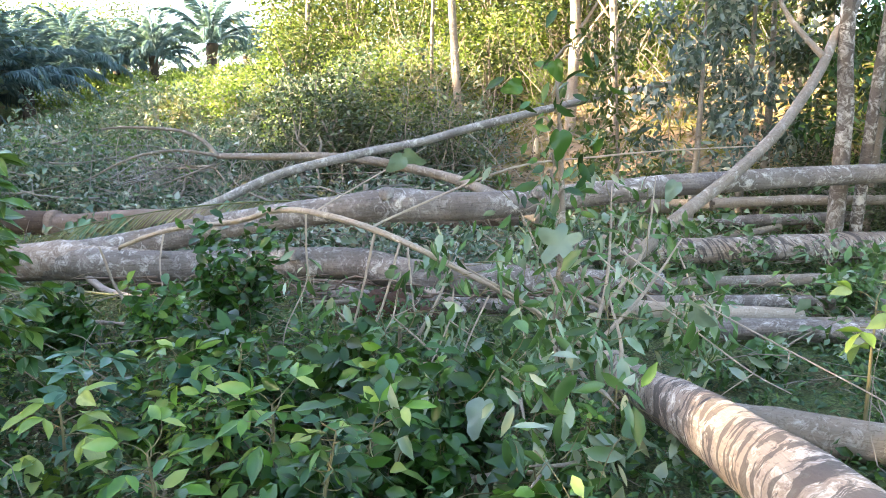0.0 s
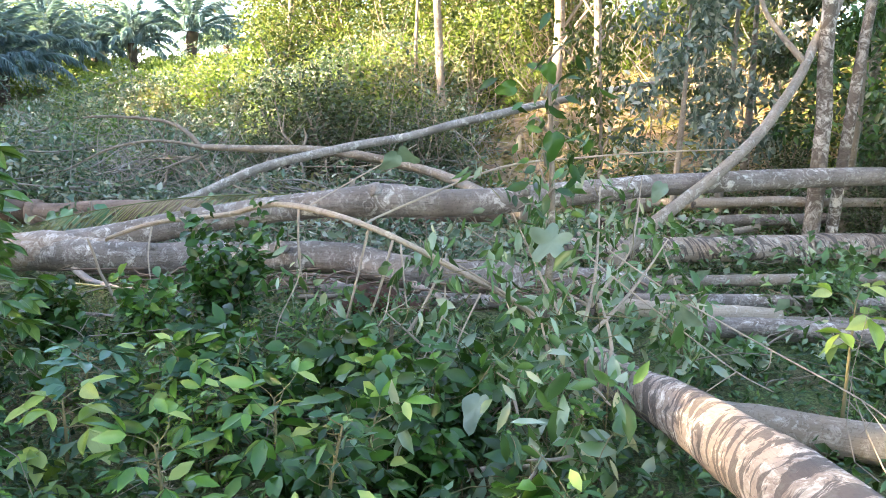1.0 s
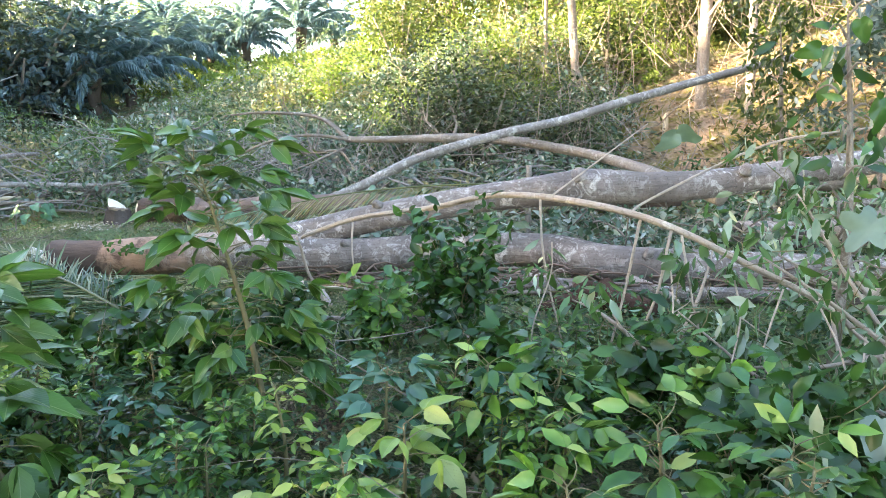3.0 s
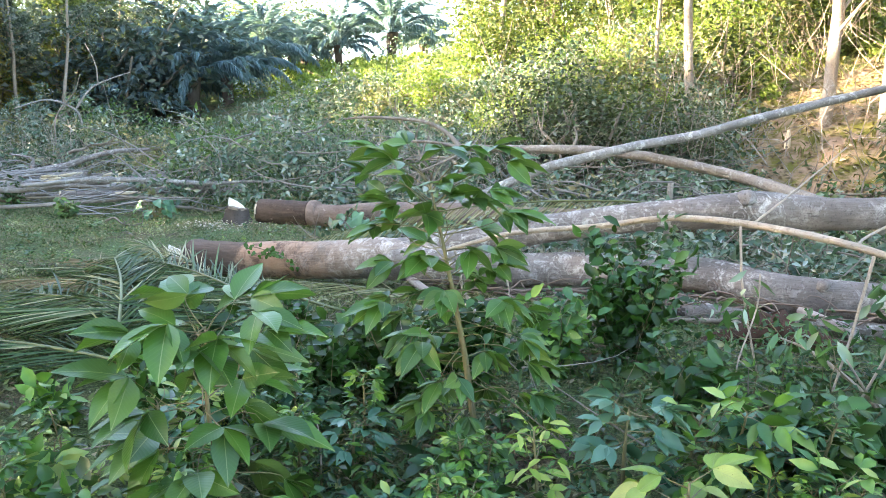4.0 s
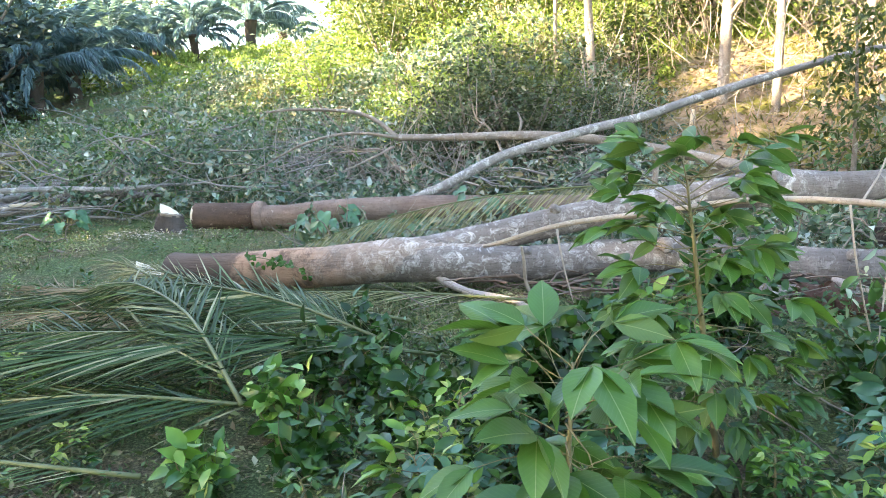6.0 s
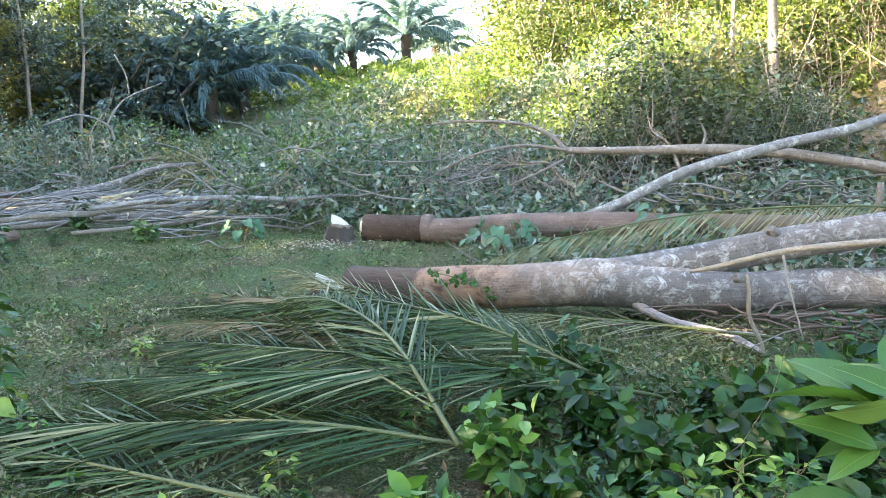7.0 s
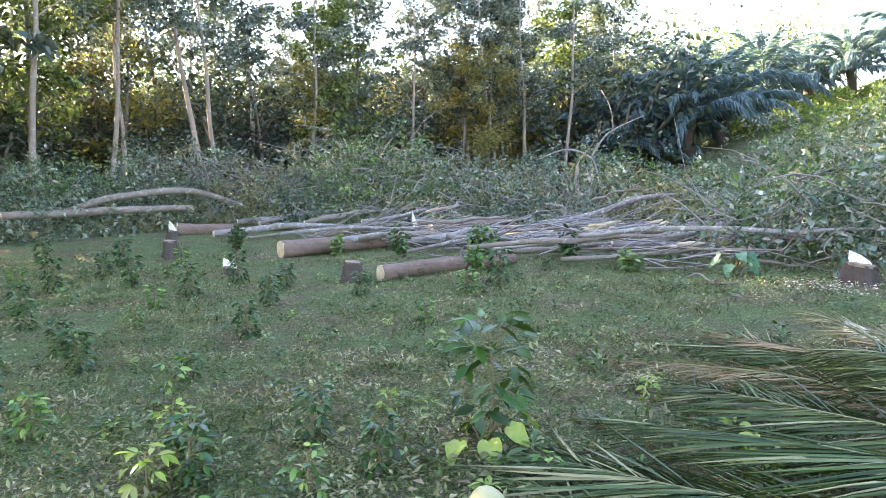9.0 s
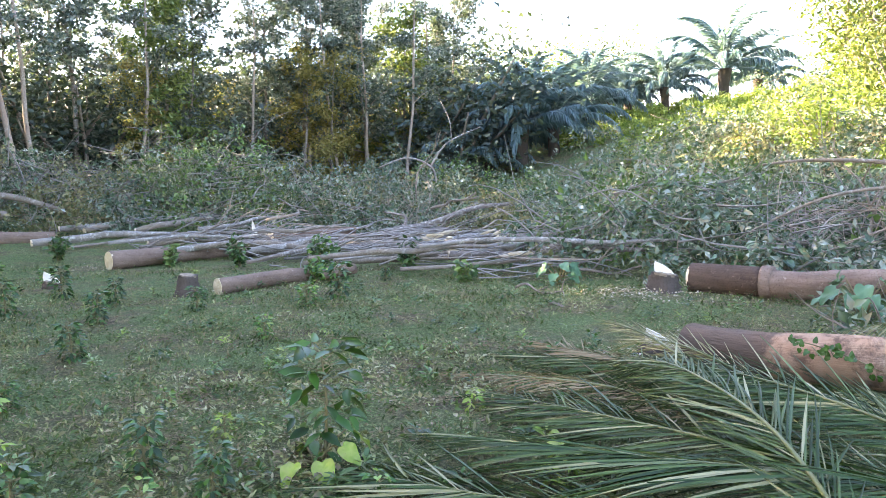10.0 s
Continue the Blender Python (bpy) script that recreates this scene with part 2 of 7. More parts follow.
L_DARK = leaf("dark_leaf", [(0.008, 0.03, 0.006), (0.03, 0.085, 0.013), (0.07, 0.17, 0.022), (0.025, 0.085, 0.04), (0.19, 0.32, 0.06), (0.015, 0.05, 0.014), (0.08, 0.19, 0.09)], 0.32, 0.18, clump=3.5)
L_MID = leaf("green_leaf", [(0.018, 0.065, 0.008), (0.065, 0.18, 0.02), (0.15, 0.32, 0.04), (0.06, 0.17, 0.06), (0.46, 0.52, 0.14), (0.04, 0.13, 0.02), (0.27, 0.43, 0.11)], 0.32, 0.24, 0.27, clump=3.5)
L_BLUE = leaf("bluish_leaf", [(0.04, 0.12, 0.08), (0.08, 0.20, 0.13), (0.13, 0.28, 0.18), (0.20, 0.36, 0.25)], 0.24, 0.2)
L_LIME = leaf("young_leaf", [(0.16, 0.31, 0.05), (0.27, 0.42, 0.06), (0.38, 0.48, 0.10), (0.44, 0.46, 0.15)], 0.34, 0.35, 0.28)
L_WILT = leaf("wilted_leaf", [(0.025, 0.07, 0.025), (0.07, 0.16, 0.05), (0.15, 0.27, 0.12), (0.42, 0.50, 0.38), (0.04, 0.11, 0.03), (0.12, 0.25, 0.07), (0.52, 0.52, 0.28), (0.26, 0.37, 0.26)], 0.3, 0.25)
# Pale leaf undersides, with a bluish sky sheen mixed into the colours.
L_SLASH = leaf("brush_leaf", [(0.03, 0.06, 0.04), (0.10, 0.165, 0.115), (0.26, 0.34, 0.27), (0.54, 0.58, 0.50), (0.07, 0.14, 0.065), (0.46, 0.39, 0.25), (0.19, 0.28, 0.16), (0.05, 0.10, 0.07), (0.38, 0.47, 0.41), (0.13, 0.21, 0.15)], 0.32, 0.2)
L_TAN = leaf("dry_brush_leaf", [(0.20, 0.15, 0.08), (0.38, 0.30, 0.17), (0.52, 0.46, 0.28), (0.30, 0.31, 0.15), (0.12, 0.11, 0.06), (0.24, 0.27, 0.13)], 0.5, 0.3)
L_FRESH = leaf("fresh_brush_leaf", [(0.05, 0.12, 0.03), (0.12, 0.23, 0.05), (0.22, 0.34, 0.10), (0.08, 0.16, 0.06), (0.34, 0.40, 0.20)], 0.34, 0.25)
L_HILL = leaf("hillside_leaf", [(0.09, 0.17, 0.03), (0.22, 0.33, 0.06), (0.38, 0.48, 0.11), (0.52, 0.57, 0.2)], 0.5, 0.4, clump=1.2)
L_OLIVE = leaf("olive_leaf", [(0.03, 0.05, 0.016), (0.08, 0.11, 0.03), (0.15, 0.17, 0.05), (0.30, 0.24, 0.09), (0.055, 0.085, 0.035)], 0.45, 0.3, clump=1.2)
L_TREE = leaf("forest_leaf", [(0.05, 0.08, 0.078), (0.13, 0.18, 0.165), (0.27, 0.32, 0.27), (0.52, 0.52, 0.43), (0.085, 0.125, 0.115)], 0.34, 0.25, clump=1.0)
# Yellow-orange tones paint patches of sunlight into forest foliage.
L_WARM = leaf("sun_tinted_leaf", [(0.20, 0.17, 0.06), (0.40, 0.31, 0.10), (0.62, 0.43, 0.17), (0.48, 0.40, 0.14), (0.26, 0.25, 0.09)], 0.5, 0.5, clump=1.2)
# Pale blue tones paint the distance haze into the palm fronds.
L_PALM = leaf("hazed_palm_leaf", [(0.09, 0.2, 0.245), (0.22, 0.36, 0.42), (0.38, 0.51, 0.55)], 0.5, 0.35, clump=1.5)
L_GRASS = leaf("ground_weed", [(0.03, 0.055, 0.014), (0.09, 0.14, 0.035), (0.24, 0.30, 0.09), (0.58, 0.56, 0.34), (0.11, 0.18, 0.055), (0.42, 0.33, 0.20), (0.40, 0.45, 0.19), (0.28, 0.20, 0.12), (0.05, 0.085, 0.02)], 0.5, 0.25, clump=2.0, share=0.55)
FROND = leaf("coconut_leaflet", [(0.008, 0.028, 0.006), (0.02, 0.06, 0.011), (0.04, 0.10, 0.02), (0.012, 0.04, 0.008), (0.11, 0.18, 0.05), (0.016, 0.05, 0.01), (0.034, 0.09, 0.018), (0.42, 0.40, 0.22), (0.06, 0.12, 0.035), (0.014, 0.045, 0.009)], 0.5, 0.12, object_random=True)
FROND_GOLD = leaf("yellow_leaflet", [(0.22, 0.21, 0.08), (0.40, 0.35, 0.15), (0.58, 0.52, 0.32), (0.16, 0.19, 0.07)], 0.4, 0.3, object_random=True)
FROND_DRY = leaf("dry_leaflet", [(0.24, 0.15, 0.08), (0.38, 0.26, 0.15), (0.46, 0.36, 0.22)], 0.6, 0.25, object_random=True)
# Darkened tones paint the deep shade below the trees into these leaves.
L_THICKET = leaf("shaded_thicket_leaf", [(0.02, 0.036, 0.036), (0.05, 0.078, 0.07), (0.10, 0.135, 0.11), (0.20, 0.22, 0.16)], 0.4, 0.2, clump=1.0)
# Yellow-green tones put sunlit leaf clumps into the crown colour.
L_LEAFY = leaf("sun_tinted_crown_leaf", [(0.05, 0.085, 0.025), (0.12, 0.18, 0.045), (0.24, 0.31, 0.08), (0.40, 0.42, 0.15)], 0.4, 0.35, clump=0.8)
L_BUSH = leaf("bush_leaf", [(0.02, 0.04, 0.02), (0.05, 0.085, 0.04), (0.12, 0.16, 0.08), (0.28, 0.27, 0.16), (0.07, 0.06, 0.035)], 0.4, 0.2, clump=1.6)
L_BANK = leaf("bank_grass_blade", [(0.14, 0.14, 0.03), (0.24, 0.23, 0.06), (0.38, 0.34, 0.12), (0.10, 0.13, 0.03)], 0.6, 0.3, clump=1.5)
L_DEEP = leaf("deep_green_leaf", [(0.006, 0.03, 0.004), (0.012, 0.06, 0.008), (0.03, 0.11, 0.014), (0.07, 0.19, 0.035)], 0.34, 0.2, clump=3.5)
LITTER = leaf("dead_leaf", [(0.10, 0.06, 0.035), (0.26, 0.17, 0.10), (0.44, 0.34, 0.23), (0.58, 0.51, 0.41)], 0.7, 0.15, clump=2.0, share=0.5)
RACHIS = plain("leaf_rib", (0.05, 0.08, 0.02), (0.17, 0.17, 0.06), 6, 0.45)
L_BROAD = leaf("broad_leaf", [(0.05, 0.15, 0.07), (0.09, 0.22, 0.11), (0.13, 0.27, 0.13)], 0.32, 0.2, object_random=True)
L_BIG = leaf("large_pale_leaf", [(0.13, 0.21, 0.15), (0.22, 0.30, 0.23), (0.10, 0.18, 0.10)], 0.32, 0.2, object_random=True)
L_BIG_DARK = leaf("large_dark_leaf", [(0.03, 0.10, 0.02), (0.06, 0.16, 0.03)], 0.25, 0.25, object_random=True)
HUSK = plain("coconut_husk", (0.30, 0.30, 0.13), (0.46, 0.42, 0.22), 7, 0.5)


# ---- mesh helpers ----
RNG = np.random.default_rng(7)


def smooth(a, b, x):
    t = np.clip((x - a) / (b - a), 0, 1)
    return t * t * (3 - 2 * t)


def wave(x, y, k, s=0.0):
    """A cheap rolling pattern between about -1 and 1."""
    return (np.sin(x * k + 1.3 * np.sin(y * k * 0.7 + s)) + np.sin(y * k * 1.13 + 1.7 * np.sin(x * k * 0.61 - s) + s)) / 2


def land(x, y):
    """Height of the ground: a flat clearing, a hill to the right and behind, a slight rise to the far left."""
    x, y = np.asarray(x, float), np.asarray(y, float)
    d = 0.5 * x + 0.866 * y - 16.2
    up = np.log1p(np.exp(np.clip(d * 2.2, -30, 30))) / 2.2 * 0.62
    hill = 6.5 * (1 - np.exp(-up / 6.5))
    rise = 0.055 * np.maximum(0, -x - 13) * np.exp(-np.maximum(0, -x - 13) / 40)
    return hill + rise + 0.035 * wave(x, y, 1.1) + 0.02 * wave(x, y, 2.9, 2) + 0.25 * wave(x, y, 0.13, 1) * smooth(20, 40, np.hypot(x, y))


def unit(v):
    return v / np.maximum(np.linalg.norm(v, axis=-1, keepdims=True), 1e-9)


def mesh_of(name, verts, faces, uv=None, soft=True):
    me = bpy.data.meshes.new(name)
    me.from_pydata(np.asarray(verts).tolist(), [], faces.tolist() if isinstance(faces, np.ndarray) else faces)
    if uv is not None:
        layer = me.uv_layers.new(name="UVMap")
        idx = np.empty(len(me.loops), dtype=np.int32)
        me.loops.foreach_get("vertex_index", idx)
        layer.data.foreach_set("uv", np.asarray(uv, dtype=np.float32)[idx].ravel())
    me.polygons.foreach_set("use_smooth", np.full(len(me.polygons), soft))
    me.update()
    return me


def part(name, me, material, parent, label="", m=None):
    """One mesh object under a thing or under a part."""
    ob = new(name, me)
    if not me.materials:
        me.materials.append(material)
    ob.parent = parent
    if m is not None:
        ob.matrix_basis = m
    return tagged(ob, label)


def thing(name, at, label, category, group="", kind=""):
    e = new(name)
    e.empty_display_size = 0.1
    e.location = at
    return tagged(e, label, category, group, kind)


def spline(points, radii, per=6):
    """Points and radii along a smooth curve through the given ones."""
    p = np.asarray(points, float)
    r = np.asarray(radii, float)
    q = np.vstack([2 * p[0] - p[1], p, 2 * p[-1] - p[-2]])
    out, rad = [], []
    for i in range(len(p) - 1):
        a, b, c, d = q[i:i + 4]
        for s in np.linspace(0, 1, per, endpoint=False):
            out.append(0.5 * (2 * b + (c - a) * s + (2 * a - 5 * b + 4 * c - d) * s * s + (3 * b - a - 3 * c + d) * s ** 3))
            rad.append(r[i] + (r[i + 1] - r[i]) * s)
    return np.array(out + [p[-1]]), np.array(rad + [r[-1]])


def tube(points, radii, sides=10, per=6, rough=0.06, seed=0, closed=True):
    """A stem: verts, faces and a map whose u runs round and v along, in metres."""
    p, r = spline(points, radii, per)
    g = np.random.default_rng(seed + 11)
    at = np.linspace(0, 1, len(p))[:, None]
    crook = sum(np.sin(at * k * 6.3 + g.uniform(0, 6.3, 3)) * g.normal(0, 1, 3) / k for k in (1, 2, 3, 5))
    span = np.linalg.norm(np.diff(p, axis=0), axis=1).sum()
    p = p + crook * r.mean() * 3.0 * rough * np.sin(at * np.pi) * min(1.0, max(0.0, (span / r.mean() - 10) / 40))
    t = unit(np.gradient(p, axis=0))
    ref = np.array((0, 0, 1.0)) if abs(t[0, 2]) < 0.8 else np.array((1.0, 0, 0))
    a = unit(np.cross(t, ref))
    b = np.cross(a, t)
    n, k = len(p), sides
    w = k + 1
    ang = np.linspace(-0.5 * np.pi, 1.5 * np.pi, w)
    length = np.concatenate([[0], np.cumsum(np.linalg.norm(np.diff(p, axis=0), axis=1))])
    ph = g.uniform(0, 6.3, 6)
    bump = 1 + rough * (np.sin(2 * ang[None] + 1.1 * length[:, None] + ph[0]) * 0.5 + np.sin(3 * ang[None] - 2.3 * length[:, None] + ph[1]) * 0.5
                        + np.sin(length[:, None] * 5.1 + ph[2] + ang[None]) * 0.35) + g.normal(0, rough * 0.25, (n, w))
    bump[:, -1] = bump[:, 0]
    v = p[:, None] + (np.cos(ang)[None, :, None] * a[:, None] + np.sin(ang)[None, :, None] * b[:, None]) * (r[:, None] * bump)[..., None]
    uv = np.stack(np.broadcast_arrays(ang[None] * r.mean(), length[:, None]), -1).reshape(-1, 2)
    i, j = np.meshgrid(np.arange(n - 1), np.arange(k), indexing="ij")
    f = np.stack([i * w + j, i * w + j + 1, (i + 1) * w + j + 1, (i + 1) * w + j], -1).reshape(-1, 4).tolist()
    if closed:
        f += [list(range(k - 1, -1, -1)), list(range((n - 1) * w, (n - 1) * w + k))]
    return v.reshape(-1, 3), f, uv


def stem(name, points, radii, material, parent, label="", at=(0, 0, 0), **kw):
    v, f, uv = tube(np.asarray(points, float) - np.asarray(at, float), radii, **kw)
    return part(name, mesh_of(name, v, f, uv), material, parent, label)


def disc(centre, way, r, material, parent, name="cut_face", label="", seed=0, at=(0, 0, 0)):
    """A sawn end: a slightly uneven round plate, a few millimetres proud of the log."""
    g = np.random.default_rng(seed)
    w = unit(np.asarray(way, float))
    a = unit(np.cross(w, (0, 0, 1.0)))
    b = np.cross(a, w)
    c = np.asarray(centre, float) - np.asarray(at, float) + w * 0.006
    k = 18
    ang = np.linspace(0, 2 * np.pi, k, endpoint=False)
    rr = r * (0.97 + g.normal(0, 0.02, k))
    rim = c + (np.cos(ang)[:, None] * a + np.sin(ang)[:, None] * b) * rr[:, None]
    mid = c + (np.cos(ang)[:, None] * a + np.sin(ang)[:, None] * b) * rr[:, None] * 0.55 + w * g.uniform(-0.004, 0.01, k)[:, None]
    back = rim - w * 0.03
    v = np.vstack([rim, mid, back, c[None] + w * 0.004])
    f = []
    for i in range(k):
        j = (i + 1) % k
        f += [[i, j, k + j, k + i], [k + i, k + j, 3 * k], [2 * k + i, 2 * k + j, j, i]]
    return part(name, mesh_of(name, v, f, v[:, :2], soft=False), material, parent, label)


def leaves(pos, along, face, length, width, fold=0.18, droop=0.15):
    """Simple folded blades: verts and triangles."""
    n = len(pos)
    length, width = np.broadcast_to(length, n)[:, None], np.broadcast_to(width, n)[:, None]
    along = unit(along)
    side = unit(np.cross(along, face))
    up = np.cross(side, along)
    mid = pos + along * length * 0.45
    v = np.stack([pos, mid + side * width / 2 + up * width * fold, pos + along * length - up * length * droop, mid - side * width / 2 + up * width * fold], 1)
    b = np.arange(n)[:, None] * 4
    f = np.concatenate([b + [0, 2, 1], b + [0, 3, 2]], 1).reshape(-1, 3)
    return v.reshape(-1, 3), f


def blades(pos, along, face, length, width, fold=0.16, droop=0.18):
    """Finer blades with a midrib, pointed at both ends and curving over."""
    n = len(pos)
    length, width = np.broadcast_to(length, n)[:, None], np.broadcast_to(width, n)[:, None]
    along = unit(along)
    side = unit(np.cross(along, face))
    up = np.cross(side, along)
    rows = []
    for s, w in ((0, 0), (0.28, 0.80), (0.62, 0.86), (1, 0)):
        m = pos + along * length * s - up * length * droop * s * s
        if w:
            rows += [m + side * width / 2 * w + up * width * fold, m, m - side * width / 2 * w + up * width * fold]
        else:
            rows.append(m)
    v = np.stack(rows, 1)
    tri = np.array([[0, 2, 1], [0, 3, 2], [1, 2, 5], [1, 5, 4], [2, 3, 6], [2, 6, 5], [4, 5, 7], [5, 6, 7]])
    f = (np.arange(n)[:, None, None] * 8 + tri[None]).reshape(-1, 3)
    return v.reshape(-1, 3), f


def fine_blade(width=0.48, fold=0.14, droop=0.24):
    """One smooth leaf of unit length along x."""
    v, f = [], []
    rows = ((0.0, 0.03), (0.1, 0.42), (0.25, 0.82), (0.42, 1.0), (0.6, 0.9), (0.76, 0.62), (0.9, 0.26), (1.0, 0.02))
    for s, w in rows:
        z = -droop * s * s
        for q in (-1.0, -0.5, 0.0, 0.5, 1.0):
            v.append((s, q * w * width / 2, z + abs(q) * w * width * fold + 0.012 * math.sin(s * 19 + 2 * q) * abs(q)))
    for i in range(len(rows) - 1):
        for j in range(4):
            f.append([i * 5 + j, i * 5 + j + 1, (i + 1) * 5 + j + 1, (i + 1) * 5 + j])
    return np.array(v), f


def join(sets):
    vs, fs, k = [], [], 0
    for v, f in sets:
        vs.append(np.asarray(v)), fs.append(np.asarray(f) + k)
        k += len(v)
    return np.vstack(vs), np.vstack(fs)


def twig_set(starts, ends, radius, sag=0.1, seed=0):
    """Many thin three-sided sticks in one mesh."""
    g = np.random.default_rng(seed)
    n = len(starts)
    s = np.linspace(0, 1, 5)
    bend = g.normal(0, 0.12, (n, 3)) * np.linalg.norm(ends - starts, axis=1)[:, None]
    p = starts[:, None] + (ends - starts)[:, None] * s[None, :, None] + bend[:, None] * (4 * s * (1 - s))[None, :, None]
    t = unit(ends - starts)
    a = unit(np.cross(t, (0.13, 0.21, 0.97)))
    b = np.cross(a, t)
    r = np.broadcast_to(radius, n)[:, None] * (1 - 0.75 * s)[None]
    rows = [p + (a[:, None] * math.cos(q) + b[:, None] * math.sin(q)) * r[..., None] for q in (0, 2.094, 4.189)]
    v = np.stack(rows, 2).reshape(-1, 3)
    i, j = np.meshgrid(np.arange(4), np.arange(3), indexing="ij")
    q = np.stack([i * 3 + j, i * 3 + (j + 1) % 3, (i + 1) * 3 + (j + 1) % 3, (i + 1) * 3 + j], -1).reshape(-1, 4)
    return v, (np.arange(n)[:, None, None] * 15 + q[None]).reshape(-1, 4)


def scatter_dirs(n, g, up=0.4):
    d = g.normal(0, 1, (n, 3))
    d[:, 2] = d[:, 2] * 0.6 + up
    return unit(d)


# ---- the ground, one sheet to the horizon ----
def build_ground():
    out = [30.0, 60.0, 120.0, 250.0, 500.0]
    xs = np.array([-40 - o for o in out[::-1]] + list(np.arange(-40, 24, 0.4)) + [24 + o for o in out])
    ys = np.array([-12 - o for o in out[::-1]] + list(np.arange(-12, 50, 0.4)) + [50 + o for o in out])
    gx, gy = np.meshgrid(xs, ys, indexing="ij")
    gz = land(gx, gy)
    v = np.stack([gx, gy, gz], -1).reshape(-1, 3)
    n = len(ys)
    i, j = np.meshgrid(np.arange(len(xs) - 1), np.arange(n - 1), indexing="ij")
    f = np.stack([i * n + j, (i + 1) * n + j, (i + 1) * n + j + 1, i * n + j + 1], -1).reshape(-1, 4)
    ob = new("ground", mesh_of("ground", v, f))
    ob.data.materials.append(EARTH)
    return tagged(ob, "mossy trampled clearing soil rising to a bare earth hillside", "ground", kind="structure")


build_ground()


def on_land(x, y, lift=0.0):
    return np.stack([x, y, land(x, y) + lift], -1)


def stuff(name, v, f, material, label, category):
    ob = new(name, mesh_of(name, v, f))
    ob.data.materials.append(material)
    return tagged(ob, label, category, kind="stuff")


# ---- felled trunks ----
def log(name, points, radii, material, label, group="felled logs", cuts=(True, False), sides=16, seed=0, cut=CUT, rough=0.07):
    p = np.asarray(points, float)
    e = thing(name, p[0], label, "log", group)
    stem("bark", p, radii, material, e, at=p[0], sides=sides, per=8, seed=seed, rough=rough)
    if cuts[0]:
        disc(p[0], p[0] - p[1], radii[0], cut, e, label="pale sawn end", seed=seed, at=p[0])
    if cuts[1]:
        disc(p[-1], p[-1] - p[-2], radii[-1], cut, e, label="pale sawn end", seed=seed + 1, at=p[0])
    return e


# the forked trunk in front
front = log("forked_log", [(-2.42, 10.25, 0.125), (-1.7, 10.1, 0.15), (-1.0, 10.0, 0.2), (-0.3, 9.93, 0.27), (0.25, 9.93, 0.3), (0.7, 9.96, 0.33)],
            [0.165, 0.17, 0.175, 0.185, 0.165, 0.06], BARK_FLAYED, "felled forked tree trunk with grey lichen bark lying on palm leaves", seed=3)
o = (-2.42, 10.25, 0.125)
stem("limb", [(-0.8, 9.98, 0.24), (-0.15, 9.95, 0.33), (0.5, 10.03, 0.47), (1.2, 10.1, 0.62), (2.2, 10.08, 0.78), (2.8, 10.06, 0.84), (3.3, 10.12, 0.84), (4.0, 10.25, 0.88), (4.9, 10.45, 0.98), (5.65, 10.8, 1.04), (7.8, 11.6, 1.15), (9.6, 12.2, 1.2)],
     [0.1, 0.15, 0.13, 0.122, 0.12, 0.155, 0.13, 0.12, 0.115, 0.11, 0.10, 0.08], BARK_GREY, front, "raised upper limb blotched with lichen", at=o, sides=16, per=6, seed=5)
stem("limb", [(-0.9, 9.98, 0.2), (-0.2, 9.9, 0.26), (0.4, 9.88, 0.26), (1.2, 9.95, 0.27), (2.34, 10.05, 0.28), (3.08, 9.8, 0.24), (4.3, 9.85, 0.2), (5.2, 9.9, 0.2)],
     [0.12, 0.165, 0.155, 0.15, 0.15, 0.15, 0.14, 0.11], BARK_GREY, front, at=o, sides=16, per=6, seed=6)
for pts, r in (([(0.02, 9.78, 0.16), (0.27, 9.6, 0.08), (0.61, 9.4, 0.06), (0.74, 9.2, 0.04), (0.84, 9.05, 0.0)], 0.034),
               ([(0.61, 9.4, 0.06), (0.8, 9.38, 0.07), (0.98, 9.36, 0.05)], 0.016),
               ([(2.2, 9.9, 0.14), (2.55, 9.65, 0.1), (2.68, 9.5, 0.05), (2.8, 9.4, 0.0)], 0.04),
               ([(3.15, 9.68, 0.15), (3.42, 9.44, 0.08), (3.5, 9.35, 0.02)], 0.035)):
    stem("broken_root", pts, np.linspace(r, r * 0.6, len(pts)), ROOT, front, "peeled pale broken side limb", at=o, sides=8, rough=0.1)
# knots and snapped stubs on the two limbs
limbs = [c for c in front.children if c.name.startswith("limb")]
for own, pts, r in ((0, [(2.75, 9.98, 0.93), (2.72, 9.95, 1.03)], 0.055), (0, [(1.0, 10.0, 0.68), (0.96, 9.94, 0.74)], 0.03), (0, [(4.1, 10.15, 0.96), (4.14, 10.1, 1.05)], 0.035),
                    (1, [(1.9, 9.93, 0.38), (1.9, 9.88, 0.46)], 0.045), (1, [(0.75, 9.82, 0.36), (0.72, 9.74, 0.4)], 0.03), (1, [(3.3, 9.72, 0.32), (3.33, 9.66, 0.4)], 0.035)):
    stem("branch_stub", [pts[0], tuple(0.6 * np.array(pts[1]) + 0.4 * np.array(pts[0])), tuple(0.75 * np.array(pts[1]) + 0.25 * np.array(pts[0]))], [r * 1.7, r * 1.1, r * 0.6], BARK_GREY, limbs[own], at=o, sides=9, per=3, rough=0.12)
hung = thing("hanging_stick", (0.83, 9.0, 0.0), "thin pale stick propped upright before the forked log", "stick")
stem("bark", [(0, 0, -0.03), (-0.06, -0.03, 0.14), (-0.13, -0.05, 0.29), (-0.15, -0.1, 0.45), (-0.17, -0.15, 0.58)], [0.013, 0.014, 0.013, 0.012, 0.009], BARK_TAN, hung, sides=6, per=4)

